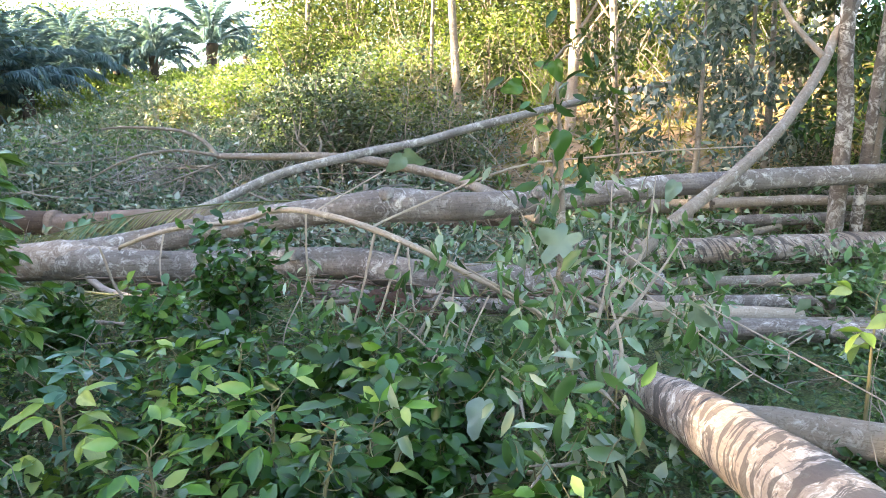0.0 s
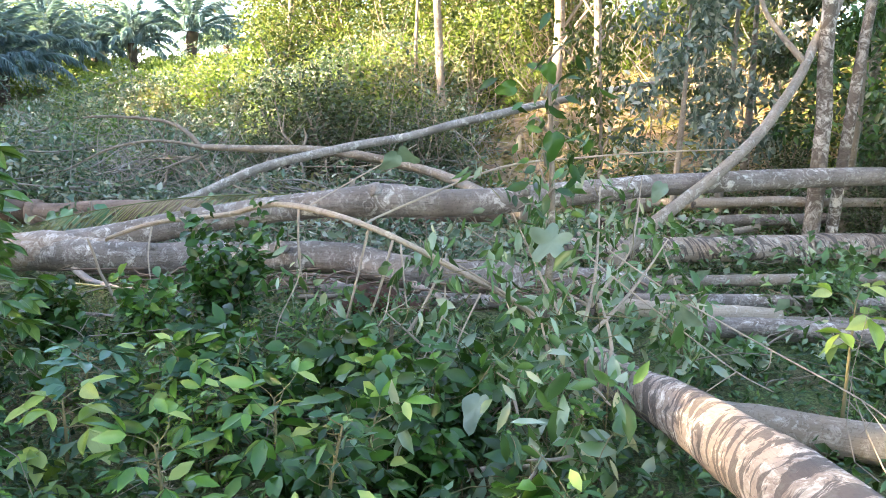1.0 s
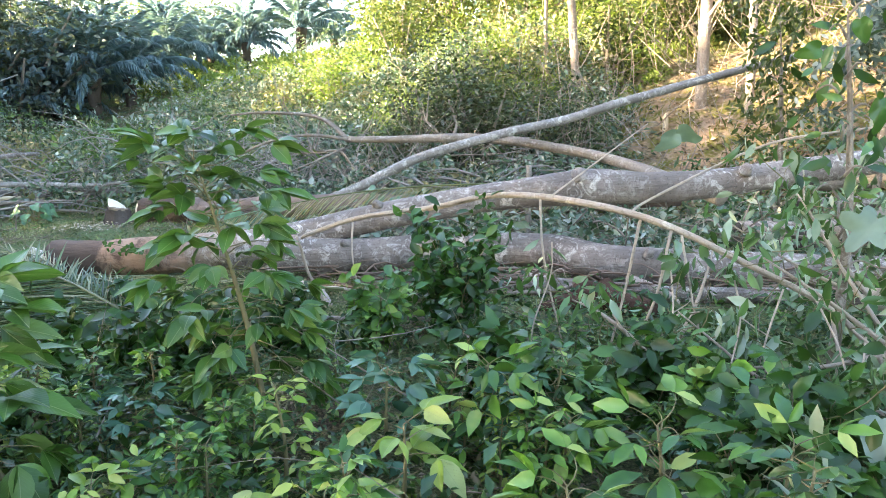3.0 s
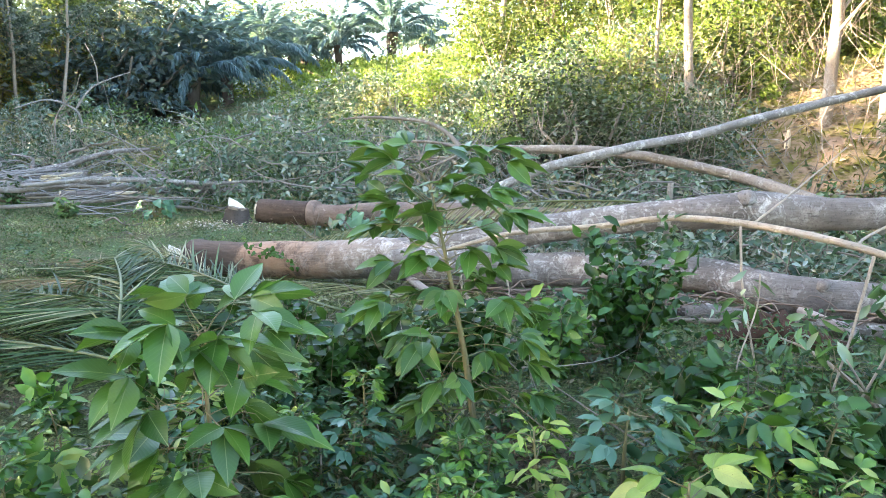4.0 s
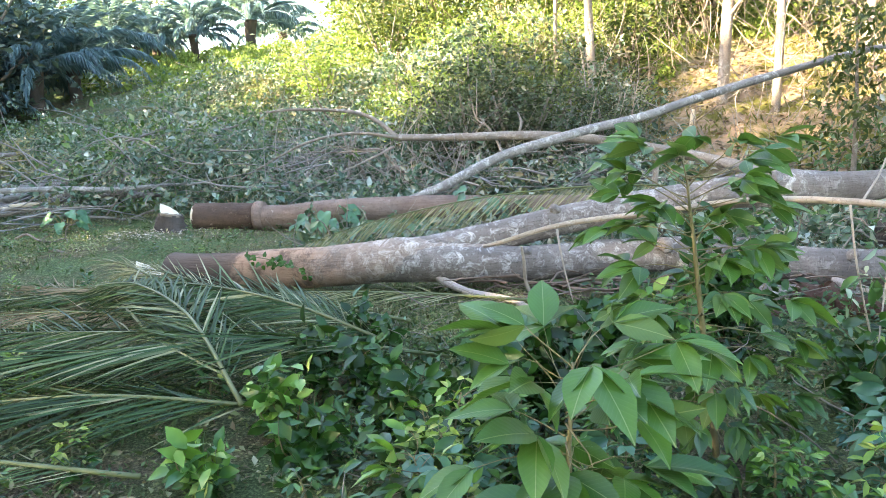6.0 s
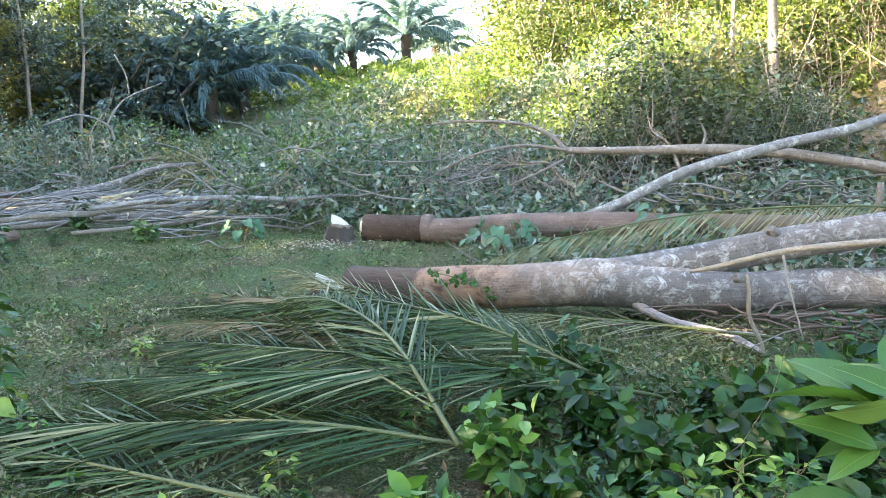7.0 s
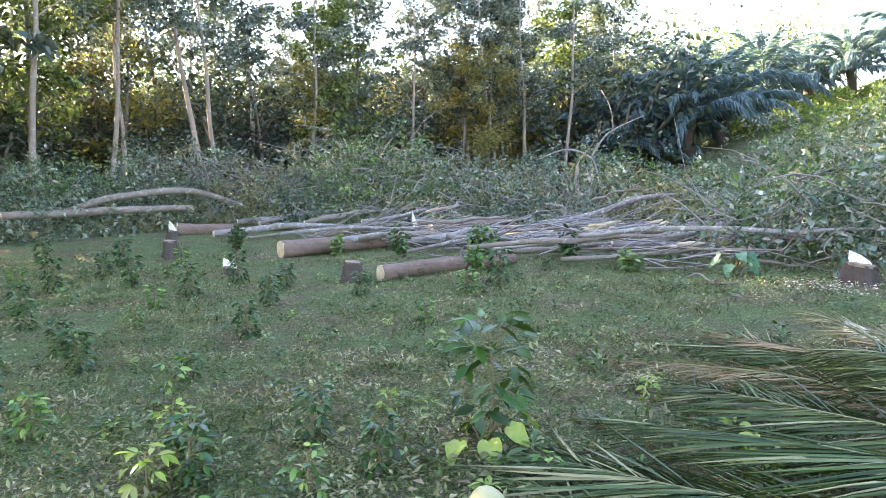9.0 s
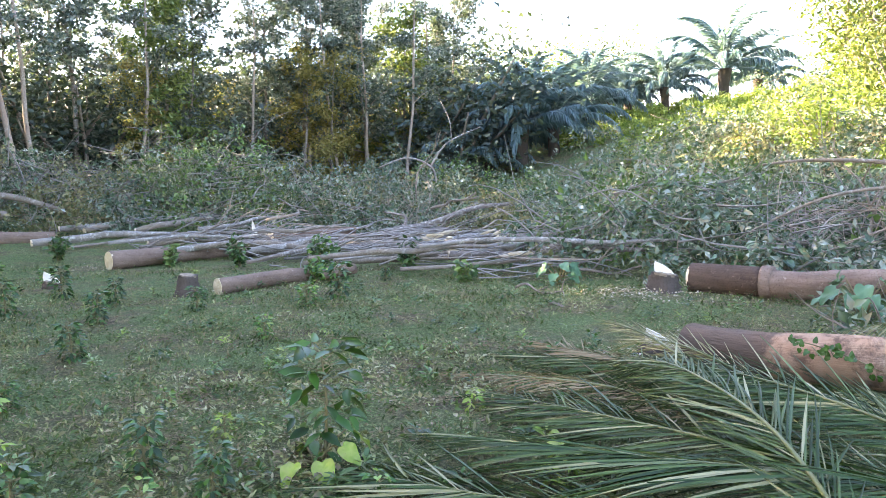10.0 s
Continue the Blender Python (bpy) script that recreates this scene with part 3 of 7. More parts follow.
back = log("brown_log", [(-3.45, 13.5, 0.19), (-2.2, 13.42, 0.2), (-0.45, 13.3, 0.27), (1.5, 13.2, 0.34), (4.0, 13.1, 0.45)],
           [0.175, 0.165, 0.15, 0.13, 0.10], BARK_BROWN, "felled reddish-brown trunk with a ring scar, lying in the grass", seed=8)
o2 = (-3.45, 13.5, 0.19)
stem("butt_bark", [(-3.445, 13.5, 0.19), (-3.0, 13.47, 0.194), (-2.62, 13.445, 0.196)], [0.179, 0.177, 0.173], BARK_BUTT, back, "dark red-brown bark of the butt end", at=o2, sides=16, per=5, seed=8, rough=0.05)
stem("bark_ring", [(-2.62, 13.445, 0.196), (-2.5, 13.438, 0.196)], [0.19, 0.187], BARK_BROWN, back, at=o2, sides=16, per=3, seed=2)
stem("limb", [(-0.9, 13.33, 0.3), (-0.24, 13.4, 0.52), (0.6, 13.65, 0.92), (1.68, 13.97, 1.22), (2.6, 14.3, 1.42), (3.64, 14.7, 1.72), (5.82, 15.57, 2.27), (7.2, 16.1, 2.5)],
     [0.04, 0.06, 0.064, 0.064, 0.06, 0.06, 0.05, 0.03], BARK_ASH, back, "long grey limb reaching up over the brush", at=o2, sides=10, seed=9)

bough = thing("fallen_bough", (3.9, 12.1, 0.6), "long bare brownish bough lying across the brush pile", "branch")
o3 = (3.9, 12.1, 0.6)
stem("bark", [(4.2, 11.6, 0.6), (3.81, 12.29, 0.74), (3.15, 13.7, 0.9), (1.48, 14.65, 1.11), (0.2, 15.1, 1.14), (-0.96, 15.53, 1.14)], [0.085, 0.08, 0.072, 0.066, 0.06, 0.05], BARK_STICK, bough, at=o3, sides=12, seed=12, rough=0.1)
for pts, r in (([(-0.96, 15.53, 1.14), (-1.25, 15.65, 1.38), (-1.7, 15.75, 1.55), (-2.6, 15.8, 1.6), (-3.2, 15.8, 1.55)], 0.045),
               ([(-0.9, 15.5, 1.14), (-1.6, 15.4, 1.22), (-2.3, 15.3, 1.1), (-3.0, 15.2, 0.75), (-3.4, 15.1, 0.5)], 0.03),
               ([(-1.0, 15.5, 1.0), (-1.4, 15.1, 0.8), (-2.0, 14.8, 0.55)], 0.025),
               ([(0.9, 14.85, 1.16), (0.95, 14.9, 1.35), (0.9, 14.95, 1.5)], 0.03)):
    stem("side_branch", pts, np.linspace(r, r * 0.35, len(pts)), BARK_STICK, bough, at=o3, sides=7, per=5)

# the peeled branch that arches in front of the fork
peeled = thing("peeled_branch", (0.53, 9.55, 0.45), "thin peeled tan branch arching over the forked log", "branch")
o4 = (0.53, 9.55, 0.45)
stem("bark", [(0.4, 9.65, 0.44), (0.53, 9.5, 0.5), (1.0, 9.35, 0.66), (1.64, 9.2, 0.76), (2.1, 8.7, 0.9), (2.55, 8.1, 0.955), (3.07, 7.59, 0.9), (3.6, 7.6, 0.66), (4.02, 7.6, 0.43), (4.25, 7.35, 0.16), (4.35, 7.2, 0.02)],
     [0.013, 0.018, 0.02, 0.022, 0.021, 0.021, 0.019, 0.017, 0.016, 0.013, 0.009], BARK_TAN, peeled, at=o4, sides=9, per=6, seed=2)
for pts, r in (([(3.0, 7.65, 0.9), (3.12, 7.93, 0.96), (3.82, 8.34, 1.25), (4.4, 8.6, 1.33), (4.96, 8.85, 1.38), (5.7, 9.2, 1.42)], 0.013),
               ([(2.55, 8.1, 0.95), (2.8, 8.4, 1.12), (3.2, 9.0, 1.38)], 0.011),
               ([(2.5, 8.12, 0.94), (2.53, 8.04, 0.58), (2.63, 8.0, 0.15), (2.66, 7.98, 0.0)], 0.012),
               ([(3.05, 7.6, 0.9), (2.98, 7.55, 0.55), (2.9, 7.5, 0.2), (2.86, 7.5, 0.0)], 0.013),
               ([(3.2, 7.55, 0.84), (3.12, 7.45, 0.5), (2.95, 7.4, 0.1), (2.93, 7.4, 0.0)], 0.013),
               ([(4.02, 7.6, 0.42), (4.0, 7.4, 0.2), (3.88, 7.2, -0.02)], 0.014),
               ([(3.25, 7.53, 0.82), (3.3, 7.42, 0.5), (3.35, 7.4, 0.3)], 0.01),
               ([(0.95, 9.35, 0.62), (0.98, 9.2, 0.4), (1.05, 9.1, 0.12)], 0.014)):
    stem("shoot", pts, np.linspace(r * 0.68, r * 0.36, len(pts)), BARK_TAN, peeled, at=o4, sides=6, per=5)

log("near_log", [(4.40, 7.3, 0.22), (4.5, 6.6, 0.29), (4.6, 5.94, 0.35), (4.68, 5.0, 0.45), (4.76, 4.0, 0.54), (4.9, 2.4, 0.66), (5.0, 1.0, 0.7)],
    [0.10, 0.11, 0.122, 0.14, 0.15, 0.16, 0.165], BARK_PALE, "pale felled trunk with dark ring scars, propped off the ground", seed=21, sides=24, cut=STUMP)
log("lichen_log", [(5.15, 8.78, 0.1), (6.5, 8.66, 0.11), (8.8, 8.5, 0.12)], [0.075, 0.085, 0.09], BARK_GREY, "felled log covered with pale lichen on dark soil", seed=22)
log("grey_log", [(4.72, 7.05, 0.08), (5.5, 6.66, 0.1), (7.6, 5.9, 0.12)], [0.085, 0.1, 0.11], BARK_STICK, "smooth grey felled log in the shade", seed=23)
log("sunlit_log", [(4.3, 11.2, 0.28), (6.2, 11.42, 0.32), (8.1, 12.0, 0.34), (10.2, 12.5, 0.36)], [0.13, 0.14, 0.15, 0.15], BARK_PALE, "thick felled log with pale flaking bark", seed=24, cut=STUMP)
for k, (a, b, r, mt) in enumerate([((2.3, 9.62, 0.06), (4.6, 9.5, 0.07), 0.075, BARK_GREY), ((2.0, 9.75, 0.04), (4.2, 9.72, 0.05), 0.05, BARK_GREY),
                                   ((5.0, 9.6, 0.1), (8.6, 9.9, 0.16), 0.07, BARK_GREY), ((5.3, 10.4, 0.12), (9.0, 10.9, 0.2), 0.06, BARK_STICK),
                                   ((4.6, 8.9, 0.2), (6.1, 9.15, 0.12), 0.08, BARK_TAN), ((5.2, 12.6, 0.42), (8.8, 13.2, 0.6), 0.08, BARK_GREY),
                                   ((5.6, 13.4, 0.6), (9.2, 14.2, 0.9), 0.09, BARK_STICK), ((6.2, 12.2, 0.75), (9.0, 12.4, 0.85), 0.06, BARK_STICK),
                                   ((4.8, 11.9, 0.35), (7.0, 12.2, 0.5), 0.05, BARK_STICK), ((5.4, 9.2, 0.05), (8.2, 9.3, 0.06), 0.05, BARK_STICK)]):
    a, b = np.array(a), np.array(b)
    z0 = land(a[0], a[1]), land(b[0], b[1])
    a[2], b[2] = max(a[2], z0[0] + r * 0.8), max(b[2], z0[1] + r * 0.8)
    mid = (a + b) / 2 + RNG.normal(0, 0.05, 3)
    log("small_log", [a, mid, b], [r, r * 0.95, r * 0.8], mt, cut=STUMP, label="slim felled log among fallen branches", group="slim logs", seed=30 + k, sides=10)

leaning = thing("bent_sapling", (5.2, 10.2, 0.5), "bare bent sapling trunk leaning up from the logs", "tree trunk")
stem("bark", [(4.9, 10.0, 0.35), (5.35, 10.31, 0.72), (6.1, 10.76, 1.24), (6.6, 11.2, 1.62), (7.07, 11.68, 2.16), (7.4, 12.1, 2.65), (7.71, 12.4, 3.05), (8.3, 13.1, 4.6)],
     [0.062, 0.062, 0.06, 0.056, 0.052, 0.05, 0.048, 0.04], BARK_STICK, leaning, at=(5.2, 10.2, 0.5), sides=12, seed=4)
stem("side_branch", [(7.2, 11.85, 2.35), (6.9, 12.1, 2.8), (6.7, 12.3, 3.3)], [0.04, 0.03, 0.02], BARK_STICK, leaning, at=(5.2, 10.2, 0.5), sides=7)


def under_log_sticks():
    g = np.random.default_rng(45)
    n = 150
    a = np.stack([g.uniform(0.3, 5.4, n), g.normal(9.68, 0.15, n), g.uniform(0.02, 0.2, n)], -1)
    w = unit(np.stack([g.choice([-1.0, 1.0], n) * g.uniform(0.5, 1, n), g.normal(0, 0.3, n), g.normal(0, 0.08, n)], -1))
    v, f = twig_set(a, a + w * g.uniform(0.25, 0.8, n)[:, None], g.uniform(0.006, 0.02, n), seed=46)
    stuff("dead_sticks", v, f, BARK_BROWN, "jumble of dead grey sticks under the forked log", "sticks")


under_log_sticks()
rotten = thing("rotten_stump", (2.85, 9.25, 0.0), "rotten dark brown stump below the forked log", "stump")
stem("bark", [(0, 0, -0.05), (0.0, 0.01, 0.1), (-0.03, 0.02, 0.16), (-0.02, 0.02, 0.2)], [0.2, 0.17, 0.12, 0.05], ROTTEN, rotten, sides=16, per=5, seed=9, rough=0.3)
stem("root", [(0.1, -0.05, 0.08), (0.35, -0.12, 0.05), (0.6, -0.1, 0.0)], [0.1, 0.07, 0.03], ROTTEN, rotten, sides=9, per=4, rough=0.2)
stem("root", [(-0.1, -0.05, 0.06), (-0.3, -0.16, 0.03), (-0.45, -0.2, 0.0)], [0.09, 0.06, 0.03], ROTTEN, rotten, sides=9, per=4, rough=0.2)


shoot = thing("bent_shoot", (-12.8, 21.1, float(land(-12.8, 21.1))), "thin bare bent shoot arching over the far brush", "branch")
o5 = np.array(shoot.location)
for pts, r in (([(-12.8, 21.1, o5[2] - 0.1), (-12.9, 21.0, 1.4), (-13.1, 20.85, 1.8), (-13.48, 20.43, 1.97), (-13.97, 19.84, 1.72)], 0.04),
               ([(-13.02, 20.92, 1.7), (-12.85, 21.15, 2.15), (-12.65, 21.42, 2.45), (-12.12, 22.07, 2.8)], 0.03),
               ([(-12.65, 21.42, 2.45), (-12.7, 21.4, 3.0), (-12.91, 21.3, 3.51)], 0.02)):
    stem("twig", pts, np.linspace(r, r * 0.5, len(pts)), BARK_ASH, shoot, at=o5, sides=6, per=5)
log("curved_log", [(-19.3, 9.4, float(land(-19.3, 9.4)) + 0.5), (-18.89, 9.95, 1.0), (-18.68, 10.62, 1.15), (-18.57, 12.2, 1.22), (-18.5, 13.6, 0.8)], [0.085, 0.085, 0.08, 0.075, 0.06], BARK_STICK, "pale curved log resting on the far end of the pile", group="pile of cut logs", seed=77, sides=12, cut=CUT_WHITE, rough=0.03)


# ---- stumps and white splinters ----
def stump(x, y, r, h, seed, label, splinter=None):
    z = float(land(x, y))
    e = thing("stump", (x, y, z), label, "stump", "cut stumps")
    g = np.random.default_rng(seed)
    stem("bark", [(0, 0, -0.05), (0, 0, h * 0.5), (0.01, 0, h)], [r * 1.35, r * 1.0, r * 0.84], STUMP, e, sides=14, per=5, seed=seed, rough=0.2)
    top = disc((0.01, 0, h), (0.14, 0.06, 1), r * 0.84, CUT_OLD, e, label="rough sawn top", seed=seed)
    if splinter:
        ang, hh = splinter
        c, s = math.cos(ang), math.sin(ang)
        v, f = [], []
        thin = min(1.0, 0.2 / hh)
        for k, (u, w, t) in enumerate([(-0.11, 0, 0.03), (0.10, 0, 0.03), (0.07, hh * 0.3, 0.02), (-0.02, hh * 0.7, 0.012), (-0.13, hh, 0.004), (-0.14, hh * 0.5, 0.02)]):
            u *= thin
            for q in (-1, 1):
                v.append((c * u - s * t * q + 0.02 * c, s * u + c * t * q, h - 0.02 + w))
        n = len(v) // 2
        f = [[2 * i, 2 * ((i + 1) % n), 2 * ((i + 1) % n) + 1, 2 * i + 1] for i in range(n)] + [[2 * i for i in range(n)][::-1], [2 * i + 1 for i in range(n)]]
        part("splinter", mesh_of("splinter", v, f, np.array(v)[:, :2], False), CUT_WHITE, top, "torn white wood splinter")
    return e


stump(-3.72, 13.3, 0.17, 0.22, 3, "low dark stump with a torn white splinter beside the brown log", (0.3, 0.17))
stump(-2.72, 10.42, 0.15, 0.1, 4, "low stump with a white torn edge among palm leaves", (0.1, 0.15))
stump(-9.03, 10.3, 0.13, 0.27, 5, "dark weathered stump on the grass")
stump(-13.2, 14.9, 0.09, 0.25, 6, "stump with a tall white torn splinter", (0.9, 0.42))
stump(-14.2, 9.9, 0.13, 0.3, 7, "dark weathered stump in the weeds")
stump(-11.2, 9.6, 0.12, 0.1, 9, "low stump with white torn wood", (0.5, 0.16))
stump(-16.5, 10.9, 0.12, 0.2, 8, "low stump with white torn wood", (0.2, 0.22))


# ---- the pile of cut logs at the back of the clearing ----
def pile():
    g = np.random.default_rng(41)
    big = [((-12.6, 11.25), (-12.25, 13.6), 0.165, BARK_BROWN, 0), ((-12.2, 13.7), (-11.7, 17.0), 0.12, BARK_GREY, 0), ((-8.68, 10.5), (-8.3, 12.7), 0.115, BARK_BROWN, 0),
           ((-12.6, 14.8), (-11.9, 16.6), 0.12, BARK_BROWN, 0.18), ((-17.5, 11.4), (-17.1, 12.6), 0.15, BARK_BROWN, 0), ((-11.5, 14.6), (-10.6, 18.4), 0.115, BARK_GREY, 0.1),
           ((-19.0, 8.2), (-18.4, 12.2), 0.09, BARK_STICK, 0.5)]
    rows = list(big)
    for k in range(58):
        u = g.uniform(0, 1)
        x, y = -15.0 + 8.0 * u, 12.9 + 1.3 * u + np.clip(g.normal(0.4, 1.0), -1.6, 2.6)
        n = g.uniform(1.2, 3.9)
        a = g.normal(0.62, 0.42)
        r = 0.018 + 0.055 * g.uniform(0, 1) ** 1.8
        rows.append(((x, y), (x + n * math.sin(a), y + n * math.cos(a)), r, [BARK_ASH, BARK_ASH, BARK_STICK, BARK_GREY, BARK_STICK][k % 5], abs(g.normal(0, 0.17))))
    for k in range(16):
        x = g.uniform(-19, -12.5)
        y = g.uniform(11.5, 14.5)
        n = g.uniform(1.6, 3.4)
        a = g.normal(0.35, 0.2)
        rows.append(((x, y), (x + n * math.sin(a), y + n * math.cos(a)), g.uniform(0.025, 0.07), [BARK_ASH, BARK_STICK][k % 2], g.uniform(0, 0.2)))
    for k, (a, b, r, mt, lift) in enumerate(rows):
        za, zb = float(land(*a)) + r * 0.9 + lift, float(land(*b)) + r * 0.9 + lift
        bow = 0.15 if r < 0.1 else 0.03
        if r < 0.07:
            zb += g.uniform(-0.02, 0.22)
        path = [(*a, za)] + [(a[0] + (b[0] - a[0]) * q + g.normal(0, bow), a[1] + (b[1] - a[1]) * q + g.normal(0, bow), za + (zb - za) * q + g.uniform(-0.02, 0.5 * bow)) for q in (0.35, 0.7)] + [(*b, zb)]
        what = "thick brown-barked cut log with a pale sawn end" if r > 0.11 and mt is BARK_BROWN else "grey cut log lying in a loose pile"
        log("cut_log", path, [r, r * 0.95, r * 0.85, r * (0.75 if r > 0.08 else 0.45)], mt, what, group="pile of cut logs", cuts=(r > 0.055, False), sides=12 if r > 0.1 else 8, seed=60 + k, rough=0.07 if r > 0.08 else 0.22)
    n = 230
    x = g.uniform(-14.5, -5.8, n)
    y = 12.0 + (x + 14) * 0.13 + g.uniform(0, 4.2, n)
    p = np.stack([x, y, land(x, y) + g.uniform(0.03, 0.4, n)], -1)
    w = unit(np.stack([g.normal(0.7, 0.45, n), g.normal(0.75, 0.5, n), g.normal(0.02, 0.12, n)], -1))
    v, f = twig_set(p, p + w * g.uniform(0.7, 2.4, n)[:, None], g.uniform(0.008, 0.022, n), seed=12)
    stuff("pile_sticks", v, f, BARK_ASH, "thin grey sticks strewn over the log pile", "sticks")
    fork = thing("forked_branch", (-10.7, 16.6, 0.2), "grey forked branch curving up out of the log pile", "branch")
    for pts, r in (([(-10.9, 16.2, 0.25), (-10.3, 17.2, 0.45), (-9.8, 18.2, 0.75), (-9.5, 19.2, 0.8)], 0.08), ([(-10.6, 16.7, 0.3), (-10.7, 16.9, 0.62), (-11.1, 16.7, 0.72)], 0.04)):
        stem("limb", pts, np.linspace(r, r * 0.5, len(pts)), BARK_GREY, fork, at=(-10.7, 16.6, 0.2), sides=8)


pile()


def chips():
    g = np.random.default_rng(43)
    at, size = [], []
    for cx, cy, r, n in ((-3.85, 12.95, 0.45, 700), (-3.0, 10.3, 0.2, 120), (-8.6, 15.3, 0.7, 260), (-12.9, 11.3, 0.3, 160), (-9.0, 10.4, 0.25, 120)):
        at.append(np.stack([g.normal(cx, r, n), g.normal(cy, r * 0.7, n)], -1))
    at = np.vstack(at)
    n = len(at)
    z = land(at[:, 0], at[:, 1]) + g.uniform(0.01, 0.05, n)
    pos = np.stack([at[:, 0], at[:, 1], z], -1)
    L = g.uniform(0.012, 0.045, n)
    v, f = leaves(pos, unit(g.normal(0, 1, (n, 3)) * (1, 1, 0.25)), unit(g.normal(0, 0.4, (n, 3)) + (0, 0, 1)), L, L * g.uniform(0.3, 0.7, n), 0.05, 0.0)
    stuff("wood_chips", v, f, CHIP, "pale fresh wood chips and sawdust round the cut ends", "wood chips")
    for k in range(42):
        x, y = g.normal(-8.0, 0.7), g.normal(15.0, 0.6)
        w = unit(np.array((g.normal(0.7, 0.5), g.normal(0.5, 0.5), g.normal(0.05, 0.15)))) * g.uniform(0.15, 0.5)
        z = float(land(x, y)) + g.uniform(0.05, 0.42)
        e = thing("split_wood", (x, y, z), "tan split piece of wood thrown on the log pile", "firewood", "split wood")
        stem("wood", [(0, 0, 0), w * 0.5, w], [0.022, 0.036, 0.014], CHIP if k % 3 else CUT, e, sides=5, per=2, seed=k, rough=0.25)


chips()


# ---- brush: the felled crowns heaped behind the logs ----
def brush_height(x, y):
    edge = smooth(13.6, 15.2, y + 0.12 * x + 0.35 * wave(x, y, 0.9)) * (1 - smooth(2.2, 4.2, x))
    edge = edge * smooth(-7.6, -6.2, x + 0.4 * wave(x, y, 0.9))
    r = np.hypot(x + 0.7, y - 4.5)
    far = smooth(17.6, 19.4, r + 0.5 * wave(x, y, 0.8) + 0.10 * np.clip(x + 12, -8, 0)) * smooth(-5.5, -7.0, x)
    edge = np.maximum(edge, far)
    slope = smooth(-1.5, -4.5, x + 0.6 * wave(x, y, 0.9)) * smooth(18.0, 19.0, y) * smooth(24.0, 22.0, 0.5 * x + 0.866 * y + 0.5 * wave(x, y, 0.8))
    edge = np.maximum(edge, 0.6 * slope)
    edge = edge * (1 + 0.8 * np.exp(-((x + 17.3) ** 2 + (y - 16.5) ** 2) / 4.5))
    edge = edge * (1 - 0.55 * smooth(17.0, 16.0, y) * smooth(-3.8, -2.6, x))
    return edge * (0.95 + 0.5 * smooth(-10, -16, x) + 0.58 * wave(x, y, 0.8, 1) + 0.42 * wave(x, y, 2.1, 4) + 0.32 * wave(x, y, 4.7, 2))


def sprays(x, y, z, g, per, reach, size, droop=-0.05):
    """Broken leafy shoots: a thin twig each, with leaves along it. Returns the leaves and the twigs."""
    n = len(x)
    a = np.stack([x, y, z], -1)
    w = unit(np.stack([g.normal(0, 1, n), g.normal(0, 0.8, n), g.normal(droop, 0.45, n)], -1))
    far = g.uniform(0.5, 1.0, n)[:, None] * reach
    s = g.uniform(0.1, 1.0, (n, per, 1))
    pos = (a[:, None] + w[:, None] * far[:, None] * s + g.normal(0, 0.055, (n, per, 3))).reshape(-1, 3)
    d = unit(np.repeat(w, per, axis=0) * 0.7 + g.normal(0, 0.65, (n * per, 3)) + (0, 0, -0.15))
    face = unit(g.normal(0, 0.8, (n * per, 3)) + (-0.15, -0.35, 0.8))
    L = (0.4 + 1.3 * g.uniform(0, 1, n * per) ** 1.7) * size
    return leaves(pos, d, face, L, L * g.uniform(0.38, 0.6, n * per), 0.2, 0.2), (a, a + w * far)


